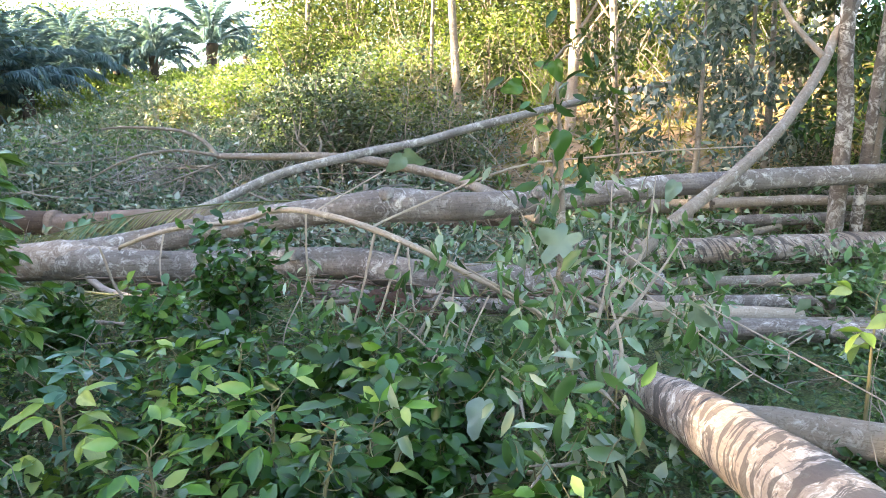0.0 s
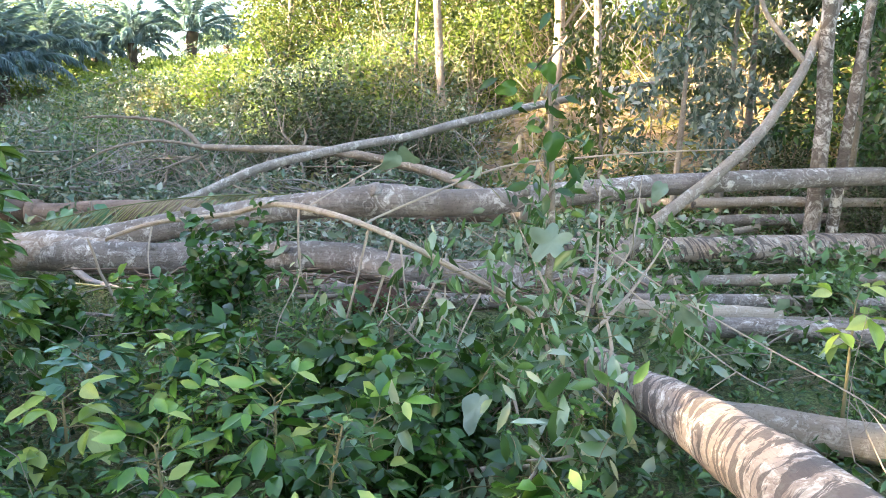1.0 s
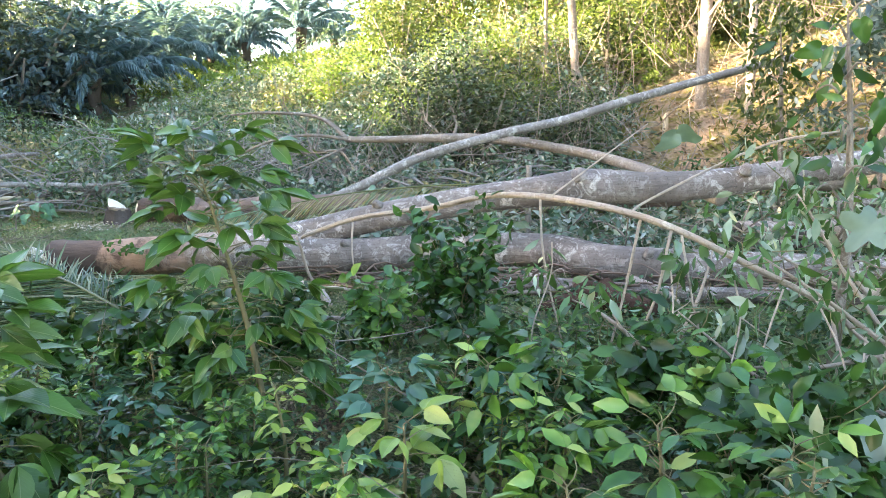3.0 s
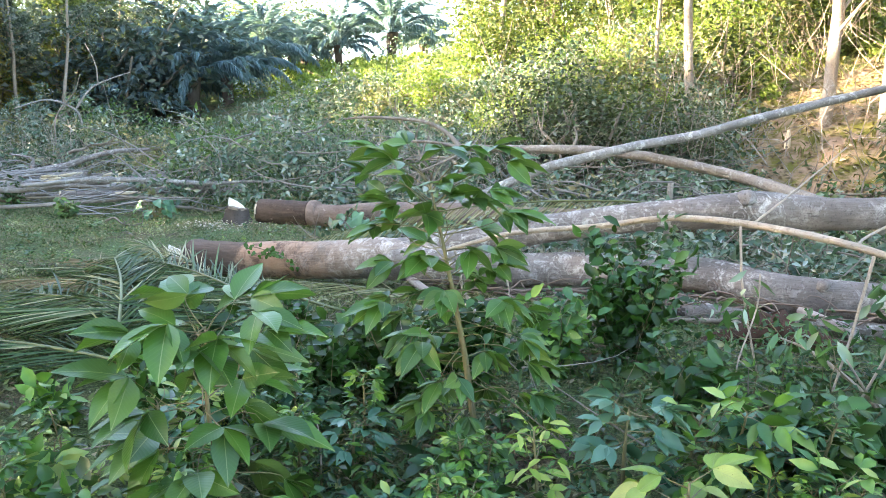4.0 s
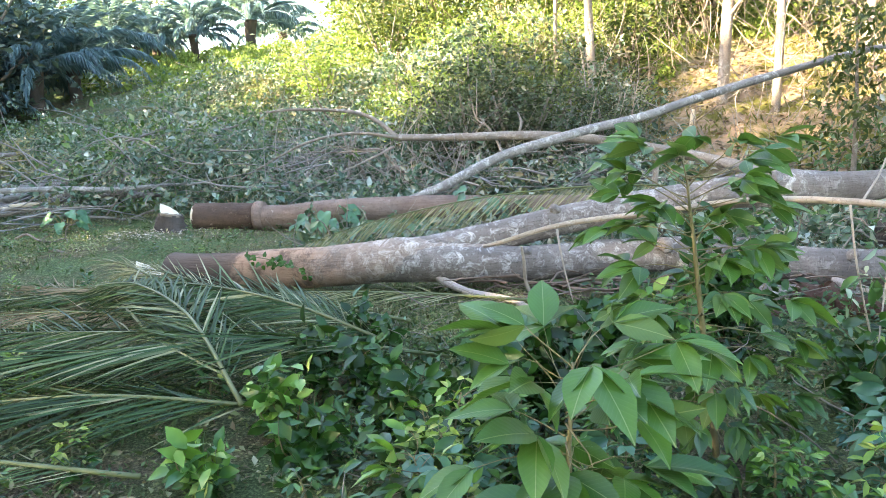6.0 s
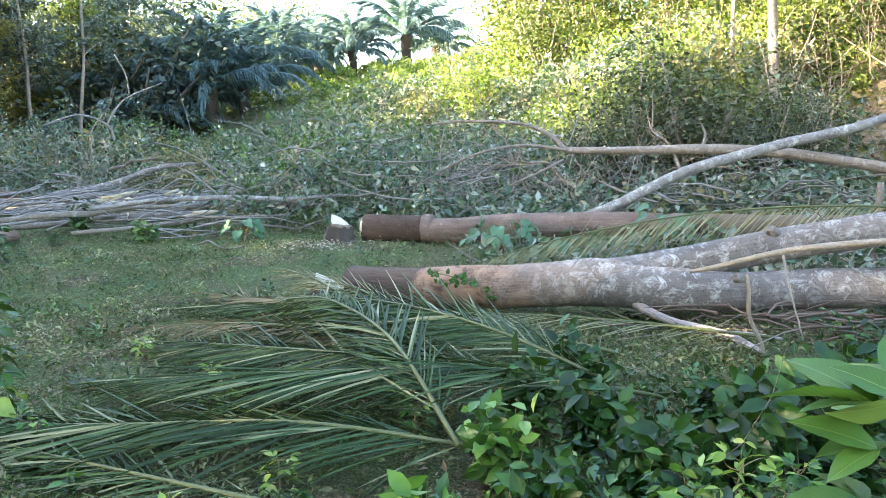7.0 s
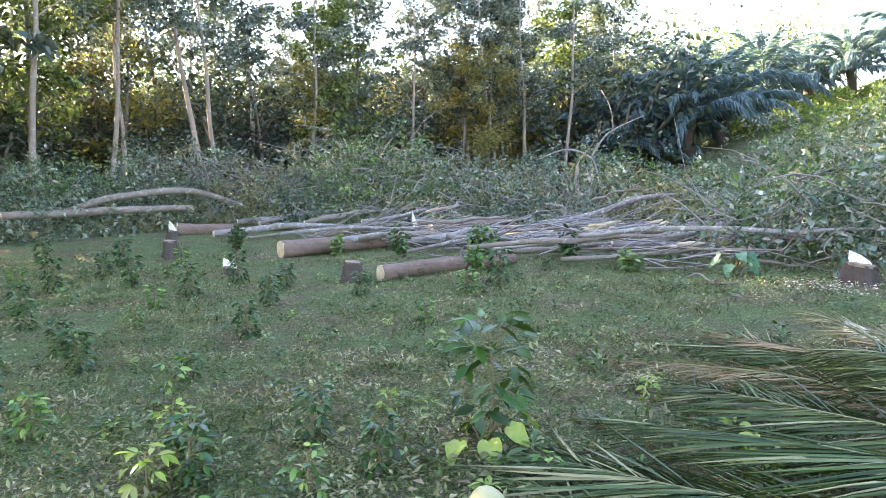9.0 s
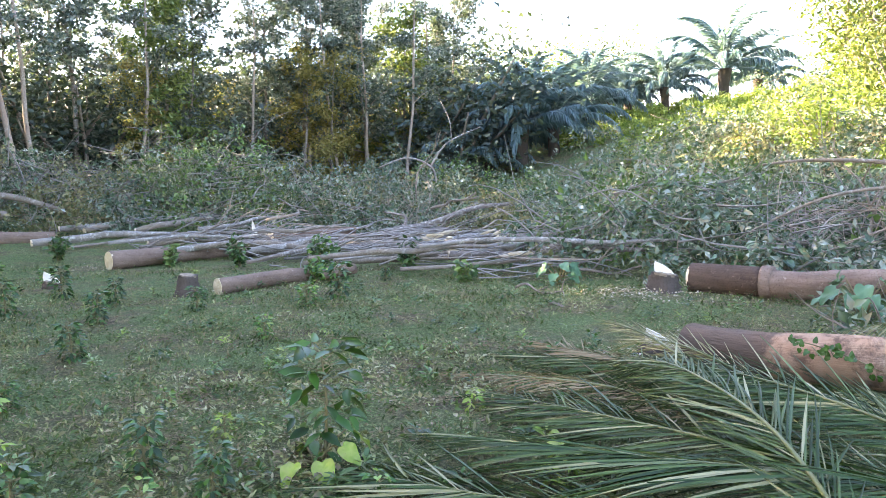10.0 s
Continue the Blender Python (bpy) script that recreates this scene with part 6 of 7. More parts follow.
def undergrowth():
    g = np.random.default_rng(16)
    kinds = [seedling("weed_plant", 0.50, 26, 0.15, L_MID, 101, "leafy green weed of the near undergrowth", "near undergrowth", 3, fullness=0.9),
             seedling("weed_plant", 0.58, 38, 0.095, L_DARK, 102, "dark leafy weed of the near undergrowth", "near undergrowth", 3, fullness=0.92),
             seedling("weed_plant", 0.40, 16, 0.21, L_DARK, 103, "low dark broad-leaved weed", "near undergrowth", 3, fullness=0.92),
             seedling("weed_plant", 0.56, 40, 0.085, L_MID, 104, "leafy green weed of the near undergrowth", "near undergrowth", 5, fullness=0.92),
             seedling("weed_plant", 0.48, 20, 0.13, L_LIME, 105, "young light green weed of the near undergrowth", "near undergrowth", 3, fullness=0.85),
             seedling("weed_plant", 0.46, 22, 0.14, L_BLUE, 106, "bluish-green weed of the near undergrowth", "near undergrowth", 4, fullness=0.88),
             seedling("weed_plant", 0.62, 34, 0.11, L_LIME, 107, "tall yellow-green weed with narrow leaves", "near undergrowth", 2, fullness=0.85)]
    kinds = [kinds[i] for i in (0, 1, 3, 0, 2, 4, 3, 6, 5, 3, 0)]
    spots = []
    while len(spots) < 235:
        x, y = g.uniform(-0.3, 4.2), g.uniform(4.85, 8.5)
        if g.uniform() > 0.8 + 0.6 * float(wave(np.array(x), np.array(y), 2.2, 3)):
            continue
        if (y > 7.2 and g.uniform() < 0.9) or (x < 0.1 and g.uniform() < 0.5) or (x < 1.0 and y > 7.9) or (x > 2.8 and y > 5.4 and g.uniform() < 0.85):
            continue
        if min(math.hypot(x - a, y - b) for a, b in ((1.36, 6.62), (0.82, 5.78), (2.06, 6.02), (1.72, 5.35))) < 0.32:
            continue
        if math.hypot(x - 4.6, y - 6) < 0.3:
            continue
        spots.append((x, y, g.uniform(0.35, 1.1) * (0.8 if y < 5.4 else 1) * (0.75 if x < 1.5 else 1) * (0.55 if y > 6.6 else 1)))
    plant_out(kinds, spots, 12)
    small = [seedling("small_weed", 0.24, 36, 0.07, L_MID, 111, "small leafy weed standing in the clearing", "clearing weeds", 3, fullness=0.8),
             seedling("small_weed", 0.30, 50, 0.075, L_DARK, 112, "dark leafy weed standing in the clearing", "clearing weeds", 3, fullness=0.85),
             seedling("small_weed", 0.16, 24, 0.06, L_FRESH, 113, "small fresh green weed in the clearing", "clearing weeds", 3, fullness=0.8)]
    spots = [(-10.2, 9.2, 1.4), (-6.9, 10.4, 1.3), (-6.9, 10.95, 1.5), (-6.6, 6.1, 1.2), (-8.0, 7.0, 1.3), (-3.35, 6.45, 0.9), (-6.0, 9.0, 1.0), (-6.9, 7.6, 1.2), (-3.9, 5.8, 1.1), (-4.1, 9.35, 1.0), (-3.9, 6.45, 1.0), (-5.2, 5.45, 1.1),
             (-9.5, 8.2, 1.3), (-10.8, 8.0, 1.4), (-11.6, 8.8, 1.5), (-12.4, 8.2, 1.4), (-9.0, 7.6, 1.2), (-7.4, 6.2, 1.1), (-5.8, 6.6, 0.8), (-4.9, 7.2, 0.8), (-7.9, 9.6, 1.0), (-13.0, 9.6, 1.4), (-14, 9.0, 1.5), (-8.6, 6.2, 1.1), (-10.0, 7.0, 1.3), (-11.5, 7.2, 1.4), (-12.5, 7.0, 1.3), (-9.6, 6.4, 1.2), (-8.2, 8.6, 1.2), (-13.5, 8.2, 1.4), (-15, 8.0, 1.5), (-12.0, 9.9, 1.2), (-7.0, 5.6, 1.0), (-6.0, 5.4, 1.0), (-5.4, 8.0, 0.9), (-9.2, 9.4, 1.1)]
    for k in range(14):
        a, d = radians(g.uniform(20, 85)), g.uniform(3.6, 11)
        spots.append((-0.7 - math.sin(a) * d, 4.5 + math.cos(a) * d, g.uniform(0.35, 0.8)))
    plant_out([small[i] for i in (1, 0, 1, 1, 2)], spots, 13)


undergrowth()


# ---- wilting crown that hangs over the near logs ----
def wilted_crown():
    g = np.random.default_rng(19)
    for b, (base, ends) in enumerate([((4.3, 7.5, 0.25), [(3.6, 7.3, 0.75), (3.9, 7.9, 1.0), (4.5, 8.3, 1.15), (4.9, 8.0, 0.85), (3.4, 7.0, 0.3)]),
                                      ((4.5, 8.4, 0.3), [(4.2, 8.9, 1.1), (4.9, 8.9, 1.2), (3.6, 8.7, 0.8)]),
                                      ((3.9, 6.9, 0.12), [(3.5, 6.6, 0.4), (4.1, 6.5, 0.45), (3.2, 7.2, 0.5), (3.9, 6.2, 0.3)]),
                                      ((3.7, 6.2, 0.06), [(3.3, 5.9, 0.3), (3.9, 5.6, 0.32), (4.2, 5.9, 0.3), (3.5, 5.4, 0.25)]),
                                      ((4.9, 7.6, 0.2), [(5.0, 7.9, 0.5), (4.9, 8.2, 0.8), (4.7, 7.2, 0.5)]),
                                      ((4.15, 6.5, 0.1), [(3.8, 6.2, 0.5), (4.25, 6.1, 0.42), (4.0, 6.7, 0.65), (4.3, 6.8, 0.7), (3.9, 5.7, 0.35)]),
                                      ((3.2, 7.6, 0.1), [(2.9, 7.3, 0.45), (3.3, 7.2, 0.5), (2.7, 7.8, 0.4), (3.5, 8.0, 0.7)])]):
        e = thing("wilted_branch", base, "broken leafy branch with wilting grey-green leaves hanging over a log", "branch", "wilted branches")
        o = np.array(base)
        pts, starts, tips = [], [], []
        for q in ends:
            q = np.array(q) - o
            mid = q * 0.5 + g.normal(0, 0.07, 3)
            stem("twig", [(0, 0, 0), mid, q], [0.016, 0.011, 0.004], BARK_TAN, e, sides=5, per=5)
            for s in np.linspace(0.25, 1.05, 9):
                c = q * s + (mid - q * 0.5) * 4 * s * (1 - s) + g.normal(0, 0.03, 3)
                t = c + g.normal(0, 0.14, 3) + (0, 0, -0.06)
                starts.append(c), tips.append(t)
        v, f = twig_set(np.array(starts), np.array(tips), 0.004, seed=b)
        tagged(part("stalk", mesh_of("stalk", v, f), STEM, e), kind="stuff")
        t = np.repeat(np.array(tips), 8, axis=0)
        n = len(t)
        pos = t + g.normal(0, 0.05, (n, 3))
        d = unit(g.normal(0, 0.6, (n, 3)) + (0, 0, -0.75))
        L = g.uniform(0.06, 0.16, n)
        v, f = blades(pos, d, unit(g.normal(0, 1, (n, 3)) + (-0.3, -0.7, 0.2)), L, L * g.uniform(0.22, 0.48, n), 0.2, 0.1)
        tagged(part("foliage", mesh_of("foliage", v, f), L_WILT, e), kind="stuff")


wilted_crown()


def dry_vine(a, b, sag, seed):
    """A thin bare vine that hangs from the broken crown."""
    g = np.random.default_rng(seed)
    a, b = np.array(a, float), np.array(b, float)
    e = thing("dry_vine", b, "thin pale dry vine hanging from the broken crown", "vine", "dry vines")
    q = [a + (b - a) * u + g.normal(0, 0.03, 3) + np.array((sag * math.sin(3.14 * u), 0, 0)) for u in (0, 0.3, 0.6, 0.85)] + [b]
    stem("stalk", q, [0.0055, 0.005, 0.0045, 0.004, 0.003], BARK_TAN, e, at=b, sides=5, per=5)
    for k in range(3):
        c = q[1 + k]
        t = c + g.normal(0, 0.13, 3) + (0, 0, -0.14)
        stem("tendril", [c, (c + t) / 2 + g.normal(0, 0.02, 3), t], [0.004, 0.003, 0.002], BARK_TAN, e, at=b, sides=4, per=4)


for k, (a, b, sag) in enumerate([((3.9, 7.5, 0.5), (3.72, 6.6, 0.02), 0.1), ((3.75, 7.4, 0.55), (3.55, 6.9, 0.02), -0.06), ((4.1, 7.4, 0.42), (3.95, 6.5, 0.02), -0.1), ((3.5, 7.5, 0.6), (3.3, 6.8, 0.02), 0.08), ((4.0, 7.3, 0.4), (4.2, 6.7, 0.02), 0.08),
                                 ((3.2, 7.5, 0.7), (3.05, 7.1, 0.02), 0.05), ((4.3, 7.7, 0.8), (5.2, 6.9, 0.24), -0.05), ((4.5, 7.9, 0.75), (5.6, 6.4, 0.22), 0.05), ((2.6, 7.9, 0.8), (2.4, 7.5, 0.02), 0.04)]):
    dry_vine(a, b, sag, 400 + k)


def climber(x, y, size, count, material, seed, label):
    """An upright bush of small oval leaves."""
    g = np.random.default_rng(seed)
    e = thing("leafy_bush", (x, y, float(land(x, y))), label, "bush")
    starts, ends = [], []
    for k in range(16):
        a = g.uniform(0, 6.28)
        q = np.array((math.cos(a) * 0.32, math.sin(a) * 0.25, g.uniform(0.5, 1.0))) * size
        starts.append((0, 0, 0)), ends.append(q)
    starts, ends = np.array(starts, float), np.array(ends)
    v, f = twig_set(starts, ends, 0.006, seed=seed)
    tagged(part("stem", mesh_of("stem", v, f), STEM, e), kind="stuff")
    k = g.integers(0, 16, count)
    s = g.uniform(0.2, 1.05, count)[:, None]
    pos = ends[k] * s + g.normal(0, 0.07, (count, 3)) * size
    pos[:, 2] = np.maximum(pos[:, 2], 0.02)
    L = g.uniform(0.05, 0.13, count)
    v, f = blades(pos, scatter_dirs(count, g, 0.0), unit(g.normal(0, 0.5, (count, 3)) + (0, -0.5, 0.6)), L, L * 0.55)
    tagged(part("foliage", mesh_of("foliage", v, f), material, e), kind="stuff")


def drooping_sapling(x, y, h, spread, count, material, seed, label, size=0.15):
    g = np.random.default_rng(seed)
    e = thing("leafy_sapling", (x, y, float(land(x, y))), label, "sapling")
    top = np.array((g.normal(0, 0.1), g.normal(0, 0.1), h))
    stem("stem", [(0, 0, -0.1), top * 0.5 + (0.05, 0, 0), top], [0.012 + 0.012 * h, 0.01 + 0.006 * h, 0.006], BARK_STICK, e, sides=7, per=5)
    tips = []
    for k in range(14):
        s = 0.3 + 0.7 * k / 13
        a = 2.4 * k + g.normal(0, 0.3)
        q = top * s + np.array((math.cos(a), math.sin(a), 0.25)) * spread * (1.15 - 0.6 * s) * g.uniform(0.6, 1)
        stem("twig", [top * s, (top * s + q) / 2 + (0, 0, 0.06), q], [0.009, 0.006, 0.003], BARK_STICK, e, sides=4, per=3)
        tips += [top * s + (q - top * s) * t for t in (0.55, 0.8, 1.0)]
    tips = np.array(tips)
    pos = tips[g.integers(0, len(tips), count)] + g.normal(0, 0.12, (count, 3))
    L = g.uniform(0.7, 1.25, count) * size
    v, f = blades(pos, unit(g.normal(0, 0.7, (count, 3)) + (0, 0, -0.6)), unit(g.normal(0, 0.7, (count, 3)) + (0, -0.5, 0.4)), L, L * 0.42)
    tagged(part("foliage", mesh_of("foliage", v, f), material, e), kind="stuff")


drooping_sapling(4.12, 7.85, 1.95, 0.28, 90, L_DARK, 31, "thin dark-leaved shoot rising from the fallen crown", 0.13)
drooping_sapling(6.1, 12.9, 3.6, 0.9, 1500, L_TREE, 32, "leafy sapling with drooping bluish-green leaves", 0.125)
drooping_sapling(6.9, 13.6, 4.6, 1.1, 1800, L_TREE, 33, "leafy sapling with drooping bluish-green leaves", 0.13)
drooping_sapling(8.3, 13.0, 4.2, 1.0, 1600, L_DARK, 34, "dark leafy sapling beside the mottled tree", 0.13)
drooping_sapling(7.5, 14.4, 5.2, 1.3, 2600, L_BUSH, 36, "dense dark young tree below the bank", 0.12)
drooping_sapling(9.1, 14.6, 5.4, 1.4, 2800, L_DEEP, 37, "dense dark young tree below the bank", 0.13)
drooping_sapling(8.6, 11.2, 4.8, 1.0, 1700, L_BUSH, 38, "dark leafy sapling beside the mottled tree", 0.12)
drooping_sapling(5.4, 14.2, 3.0, 0.8, 1000, L_OLIVE, 35, "young leafy tree below the bank", 0.11)
climber(1.95, 8.35, 0.84, 900, L_DEEP, 1, "dense dark green bush of small oval leaves before the log")
climber(1.1, 7.6, 0.5, 420, L_DEEP, 2, "low dark bush of small oval leaves")
climber(0.55, 7.4, 0.45, 380, L_DEEP, 3, "low dark bush of small oval leaves")
climber(3.35, 6.6, 0.5, 420, L_MID, 4, "low green bush with narrow leaves")
for k, (x, y, s, n, mt) in enumerate([(0.1, 6.9, 0.42, 300, L_DEEP), (-0.2, 7.4, 0.38, 260, L_DEEP), (0.45, 7.0, 0.5, 320, L_DEEP), (0.75, 7.2, 0.55, 340, L_DEEP), (0.2, 6.3, 0.32, 240, L_DEEP), (0.4, 7.8, 0.28, 240, L_DEEP), (0.9, 7.8, 0.3, 240, L_DEEP),
                                      # Dark bushes from (3.6, 6.4) to (3.6, 5.1) are added to stand for shade.
                                      (3.1, 7.0, 0.5, 380, L_DEEP), (2.7, 6.6, 0.5, 380, L_DEEP), (3.5, 5.9, 0.4, 300, L_DEEP), (1.5, 8.0, 0.5, 380, L_MID), (2.2, 7.2, 0.5, 360, L_DEEP), (3.75, 6.9, 0.4, 260, L_DEEP), (3.6, 6.4, 0.4, 300, L_DEEP), (3.3, 6.15, 0.42, 320, L_DEEP), (3.9, 5.4, 0.36, 280, L_DEEP), (3.2, 5.6, 0.42, 320, L_DEEP), (3.6, 5.1, 0.32, 260, L_DEEP), (-0.35, 6.6, 0.3, 220, L_DEEP), (-0.1, 5.7, 0.26, 220, L_MID), (0.2, 5.5, 0.3, 240, L_DEEP), (-0.55, 7.0, 0.34, 240, L_MID), (-0.5, 7.6, 0.36, 240, L_DEEP), (-0.25, 8.1, 0.36, 240, L_DEEP), (-0.75, 6.5, 0.26, 200, L_MID)]):
    climber(x, y, s, n, mt, 40 + k, "low dark bush of small oval leaves" if mt is L_DEEP else "low green bush with narrow leaves")
climber(6.2, 7.6, 0.26, 220, L_DARK, 5, "low dark bush between felled logs")
climber(6.6, 9.4, 0.6, 400, L_WILT, 6, "wilting bush between felled logs")
for k, (x, y, q, n, mt) in enumerate([(-8.9, 12.7, 0.62, 260, L_DARK), (-9.5, 13.2, 0.55, 220, L_MID), (-7.9, 13.5, 0.5, 200, L_DARK), (-10.6, 12.4, 0.5, 200, L_DARK), (-8.3, 11.9, 0.4, 160, L_MID), (-12.0, 12.0, 0.4, 180, L_FRESH), (-14.2, 11.2, 0.5, 220, L_DARK), (-6.6, 13.2, 0.35, 160, L_FRESH)]):
    climber(x, y, q, n, mt, 80 + k, "leafy weed growing up before the log pile")
climber(5.5, 8.0, 0.22, 160, L_WILT, 7, "wilting bush between felled logs")


# ---- coconut fronds cut and thrown on the ground ----
def leaflet_meshes(material):
    out = []
    for s in range(3):
        g = np.random.default_rng(s)
        k = 6
        u = np.linspace(0, 1, k)
        w = np.array([0.35, 0.9, 1.0, 0.85, 0.5, 0.04]) * 0.5
        z = -(0.05 + 0.06 * s) * u ** 2
        y = 0.03 * (s - 1) * u ** 2
        v = []
        for i in range(k):
            v += [(u[i], y[i] + w[i] * 0.021, z[i] + 0.007), (u[i], y[i], z[i]), (u[i], y[i] - w[i] * 0.021, z[i] + 0.007)]
        f = []
        for i in range(k - 1):
            for q in (0, 1):
                f.append([i * 3 + q, i * 3 + q + 1, i * 3 + q + 4, i * 3 + q + 3])
        me = mesh_of("leaflet", np.array(v), f)
        me.materials.append(material)
        out.append(me)
    return out


LEAFLETS = {m.name: leaflet_meshes(m) for m in (FROND, FROND_GOLD, FROND_DRY)}


def frond(points, material, n, size, seed, label, tilt=0.0, spread=0.55, hang=0.12):
    """A cut coconut leaf: a rib and its long leaflets, each a piece of its own."""
    g = np.random.default_rng(seed)
    p, r = spline(points, np.linspace(0.013, 0.003, len(points)), 8)
    o = p[0]
    e = thing("palm_frond", o, label, "palm frond", "cut palm fronds")
    stem("rib", points, np.linspace(0.013, 0.003, len(points)), RACHIS, e, at=o, sides=7, per=8, rough=0.03)
    tan = unit(np.gradient(p, axis=0))
    s_at = np.linspace(0, 1, len(p))
    for k in range(n):
        u = 0.08 + 0.92 * (k // 2) / (n / 2)
        b = np.array([np.interp(u, s_at, p[:, c]) for c in range(3)]) - o
        t = unit(np.array([np.interp(u, s_at, tan[:, c]) for c in range(3)]))
        side = unit(np.cross(t, (0, 0, 1.0))) * (1 if k % 2 else -1)
        side = side * math.cos(tilt) + np.array((0, 0, 1.0)) * math.sin(tilt) * (1 if k % 2 else -1)
        x = unit(t * (0.8 + 0.5 * u) + side * spread * 1.2 * g.uniform(0.6, 1.15) + np.array((0, 0, -hang)) + g.normal(0, 0.075, 3))
        L = 0.86 * size * (math.sin(min(0.97, max(0.1, u * 0.85 + 0.1)) * math.pi) ** 0.55) * g.uniform(0.8, 1.12)
        floor = 0.015 - (o[2] + b[2] + x[2] * L)
        if floor > 0:
            x = unit(x + np.array((0, 0, floor / L)))
        x = unit(x + np.array((0, 0, abs(g.normal(0, 0.05)))))
        z0 = unit(np.array((0, 0, 1.0)) + t * g.normal(0, 0.25) + side * g.normal(0.4, 0.35))
        y = unit(np.cross(z0, x))
        z = np.cross(x, y)
        m = Matrix(((x[0], y[0], z[0], b[0]), (x[1], y[1], z[1], b[1]), (x[2], y[2], z[2], b[2]), (0, 0, 0, 1)))
        part("leaflet", LEAFLETS[material.name][g.integers(0, 3)], material, e, m=m @ Matrix.Scale(L, 4))
    return e


frond([(-0.5, 7.05, 0.12), (-1.4, 6.95, 0.22), (-2.3, 6.95, 0.14), (-3.2, 7.0, 0.04)], FROND, 180, 0.95, 1, "freshly cut green palm frond on the ground")
frond([(-0.2, 7.5, 0.16), (-1.2, 7.7, 0.28), (-2.2, 8.05, 0.2), (-3.2, 8.5, 0.05)], FROND, 180, 0.95, 2, "freshly cut green palm frond on the ground", 0.18)
frond([(-0.05, 7.9, 0.14), (-0.8, 8.2, 0.34), (-1.6, 8.6, 0.38), (-2.5, 9.15, 0.24)], FROND, 210, 0.8, 3, "green palm frond lying across other fronds", 0.2, 0.6)
frond([(-0.1, 8.6, 0.12), (-1.3, 9.0, 0.2), (-2.5, 9.3, 0.14), (-3.7, 9.6, 0.03)], FROND, 200, 0.85, 4, "green palm frond flat on the grass")
frond([(0.9, 9.2, 0.10), (-0.2, 9.4, 0.12), (-1.2, 9.5, 0.1), (-2.3, 9.5, 0.05)], FROND_GOLD, 100, 0.6, 5, "yellowing palm frond under the forked log", 0.0, 0.8)
frond([(-1.5, 9.2, 0.1), (-2.0, 9.55, 0.2), (-2.45, 9.85, 0.22), (-2.85, 10.05, 0.14)], FROND_GOLD, 80, 0.6, 6, "pale palm frond propped beside the log end", 0.5, 0.28)
frond([(-1.2, 9.1, 0.06), (-2.2, 9.5, 0.1), (-3.0, 9.8, 0.06), (-3.7, 10.1, 0.02)], FROND_DRY, 150, 0.75, 7, "dry brown palm frond on the grass", 0.1)
frond([(0.2, 7.9, 0.1), (-0.7, 7.6, 0.3), (-1.7, 7.4, 0.28), (-2.8, 7.6, 0.1)], FROND, 180, 0.95, 9, "freshly cut green palm frond on the ground", -0.2)
frond([(-1.6, 8.6, 0.08), (-2.4, 8.75, 0.14), (-3.1, 8.8, 0.1), (-3.8, 8.8, 0.02)], FROND_DRY, 110, 0.6, 10, "dry brown palm frond on the grass", 0.1, 0.5)
frond([(-1.9, 9.4, 0.06), (-2.3, 9.6, 0.2), (-2.65, 9.8, 0.28), (-3.0, 9.95, 0.3)], FROND_GOLD, 50, 0.5, 11, "pale palm frond propped beside the log end", 0.5, 0.25)
frond([(-1.0, 6.5, 0.05), (-1.8, 6.55, 0.1), (-2.5, 6.7, 0.08), (-3.1, 6.9, 0.02)], FROND, 120, 0.6, 12, "freshly cut green palm frond on the ground", 0.1, 0.5)
frond([(-0.7, 6.9, 0.2), (-1.2, 7.6, 0.42), (-1.8, 8.3, 0.44), (-2.4, 9.0, 0.3)], FROND, 150, 0.8, 13, "dark green palm frond lying over the others", 0.25, 0.4)
frond([(3.2, 11.2, 0.62), (2.0, 11.1, 0.78), (0.6, 10.95, 0.72), (-0.6, 10.8, 0.5), (-1.5, 10.7, 0.22)], FROND_GOLD, 280, 0.55, 8, "long palm frond arching behind the forked log, leaflets hanging", 0.0, 0.45, 0.9)


# ---- small things ----
def coconut(x, y, r, seed):
    g = np.random.default_rng(seed)
    bm = bmesh.new()
    bmesh.ops.create_icosphere(bm, subdivisions=3, radius=r)
    for v in bm.verts:
        a = math.atan2(v.co.y, v.co.x)
        k = 1 + 0.05 * math.cos(3 * a) * (1 - abs(v.co.z) / r) + 0.015 * math.sin(9 * v.co.z / r)
        v.co = Vector((v.co.x * k * 0.95, v.co.y * k * 0.95, v.co.z * 1.12))
    me = bpy.data.meshes.new("husk")
    bm.to_mesh(me)
    bm.free()
    me.polygons.foreach_set("use_smooth", np.full(len(me.polygons), True))
    e = thing("coconut", (x, y, float(land(x, y)) + r * 0.9), "yellow-green unhusked coconut on the ground", "coconut")
    part("husk", me, HUSK, e, m=pose(0, 0, 0, 70, 15, 40))
    stem("calyx", [(0.0, -r * 1.02, 0.03), (0, -r * 1.15, 0.035)], [r * 0.3, r * 0.16], BARK_TAN, e, sides=8, per=2)


coconut(-2.67, 6.43, 0.086, 1)
post = thing("post", (2.21, 11.8, 0), "short grey weathered post standing behind the logs", "post")
stem("wood", [(0, 0, -0.1), (0, 0, 0.5), (0.01, 0, 0.93)], [0.035, 0.033, 0.03], BARK_STICK, post, sides=8, per=3)
peg = thing("post", (4.43, 18.67, float(land(4.43, 18.67))), "small pale cut post on the bare bank", "post")
stem("wood", [(0, 0, -0.1), (0, 0, 0.15), (0.01, 0, 0.3)], [0.06, 0.055, 0.03], CUT, peg, sides=8, per=3)


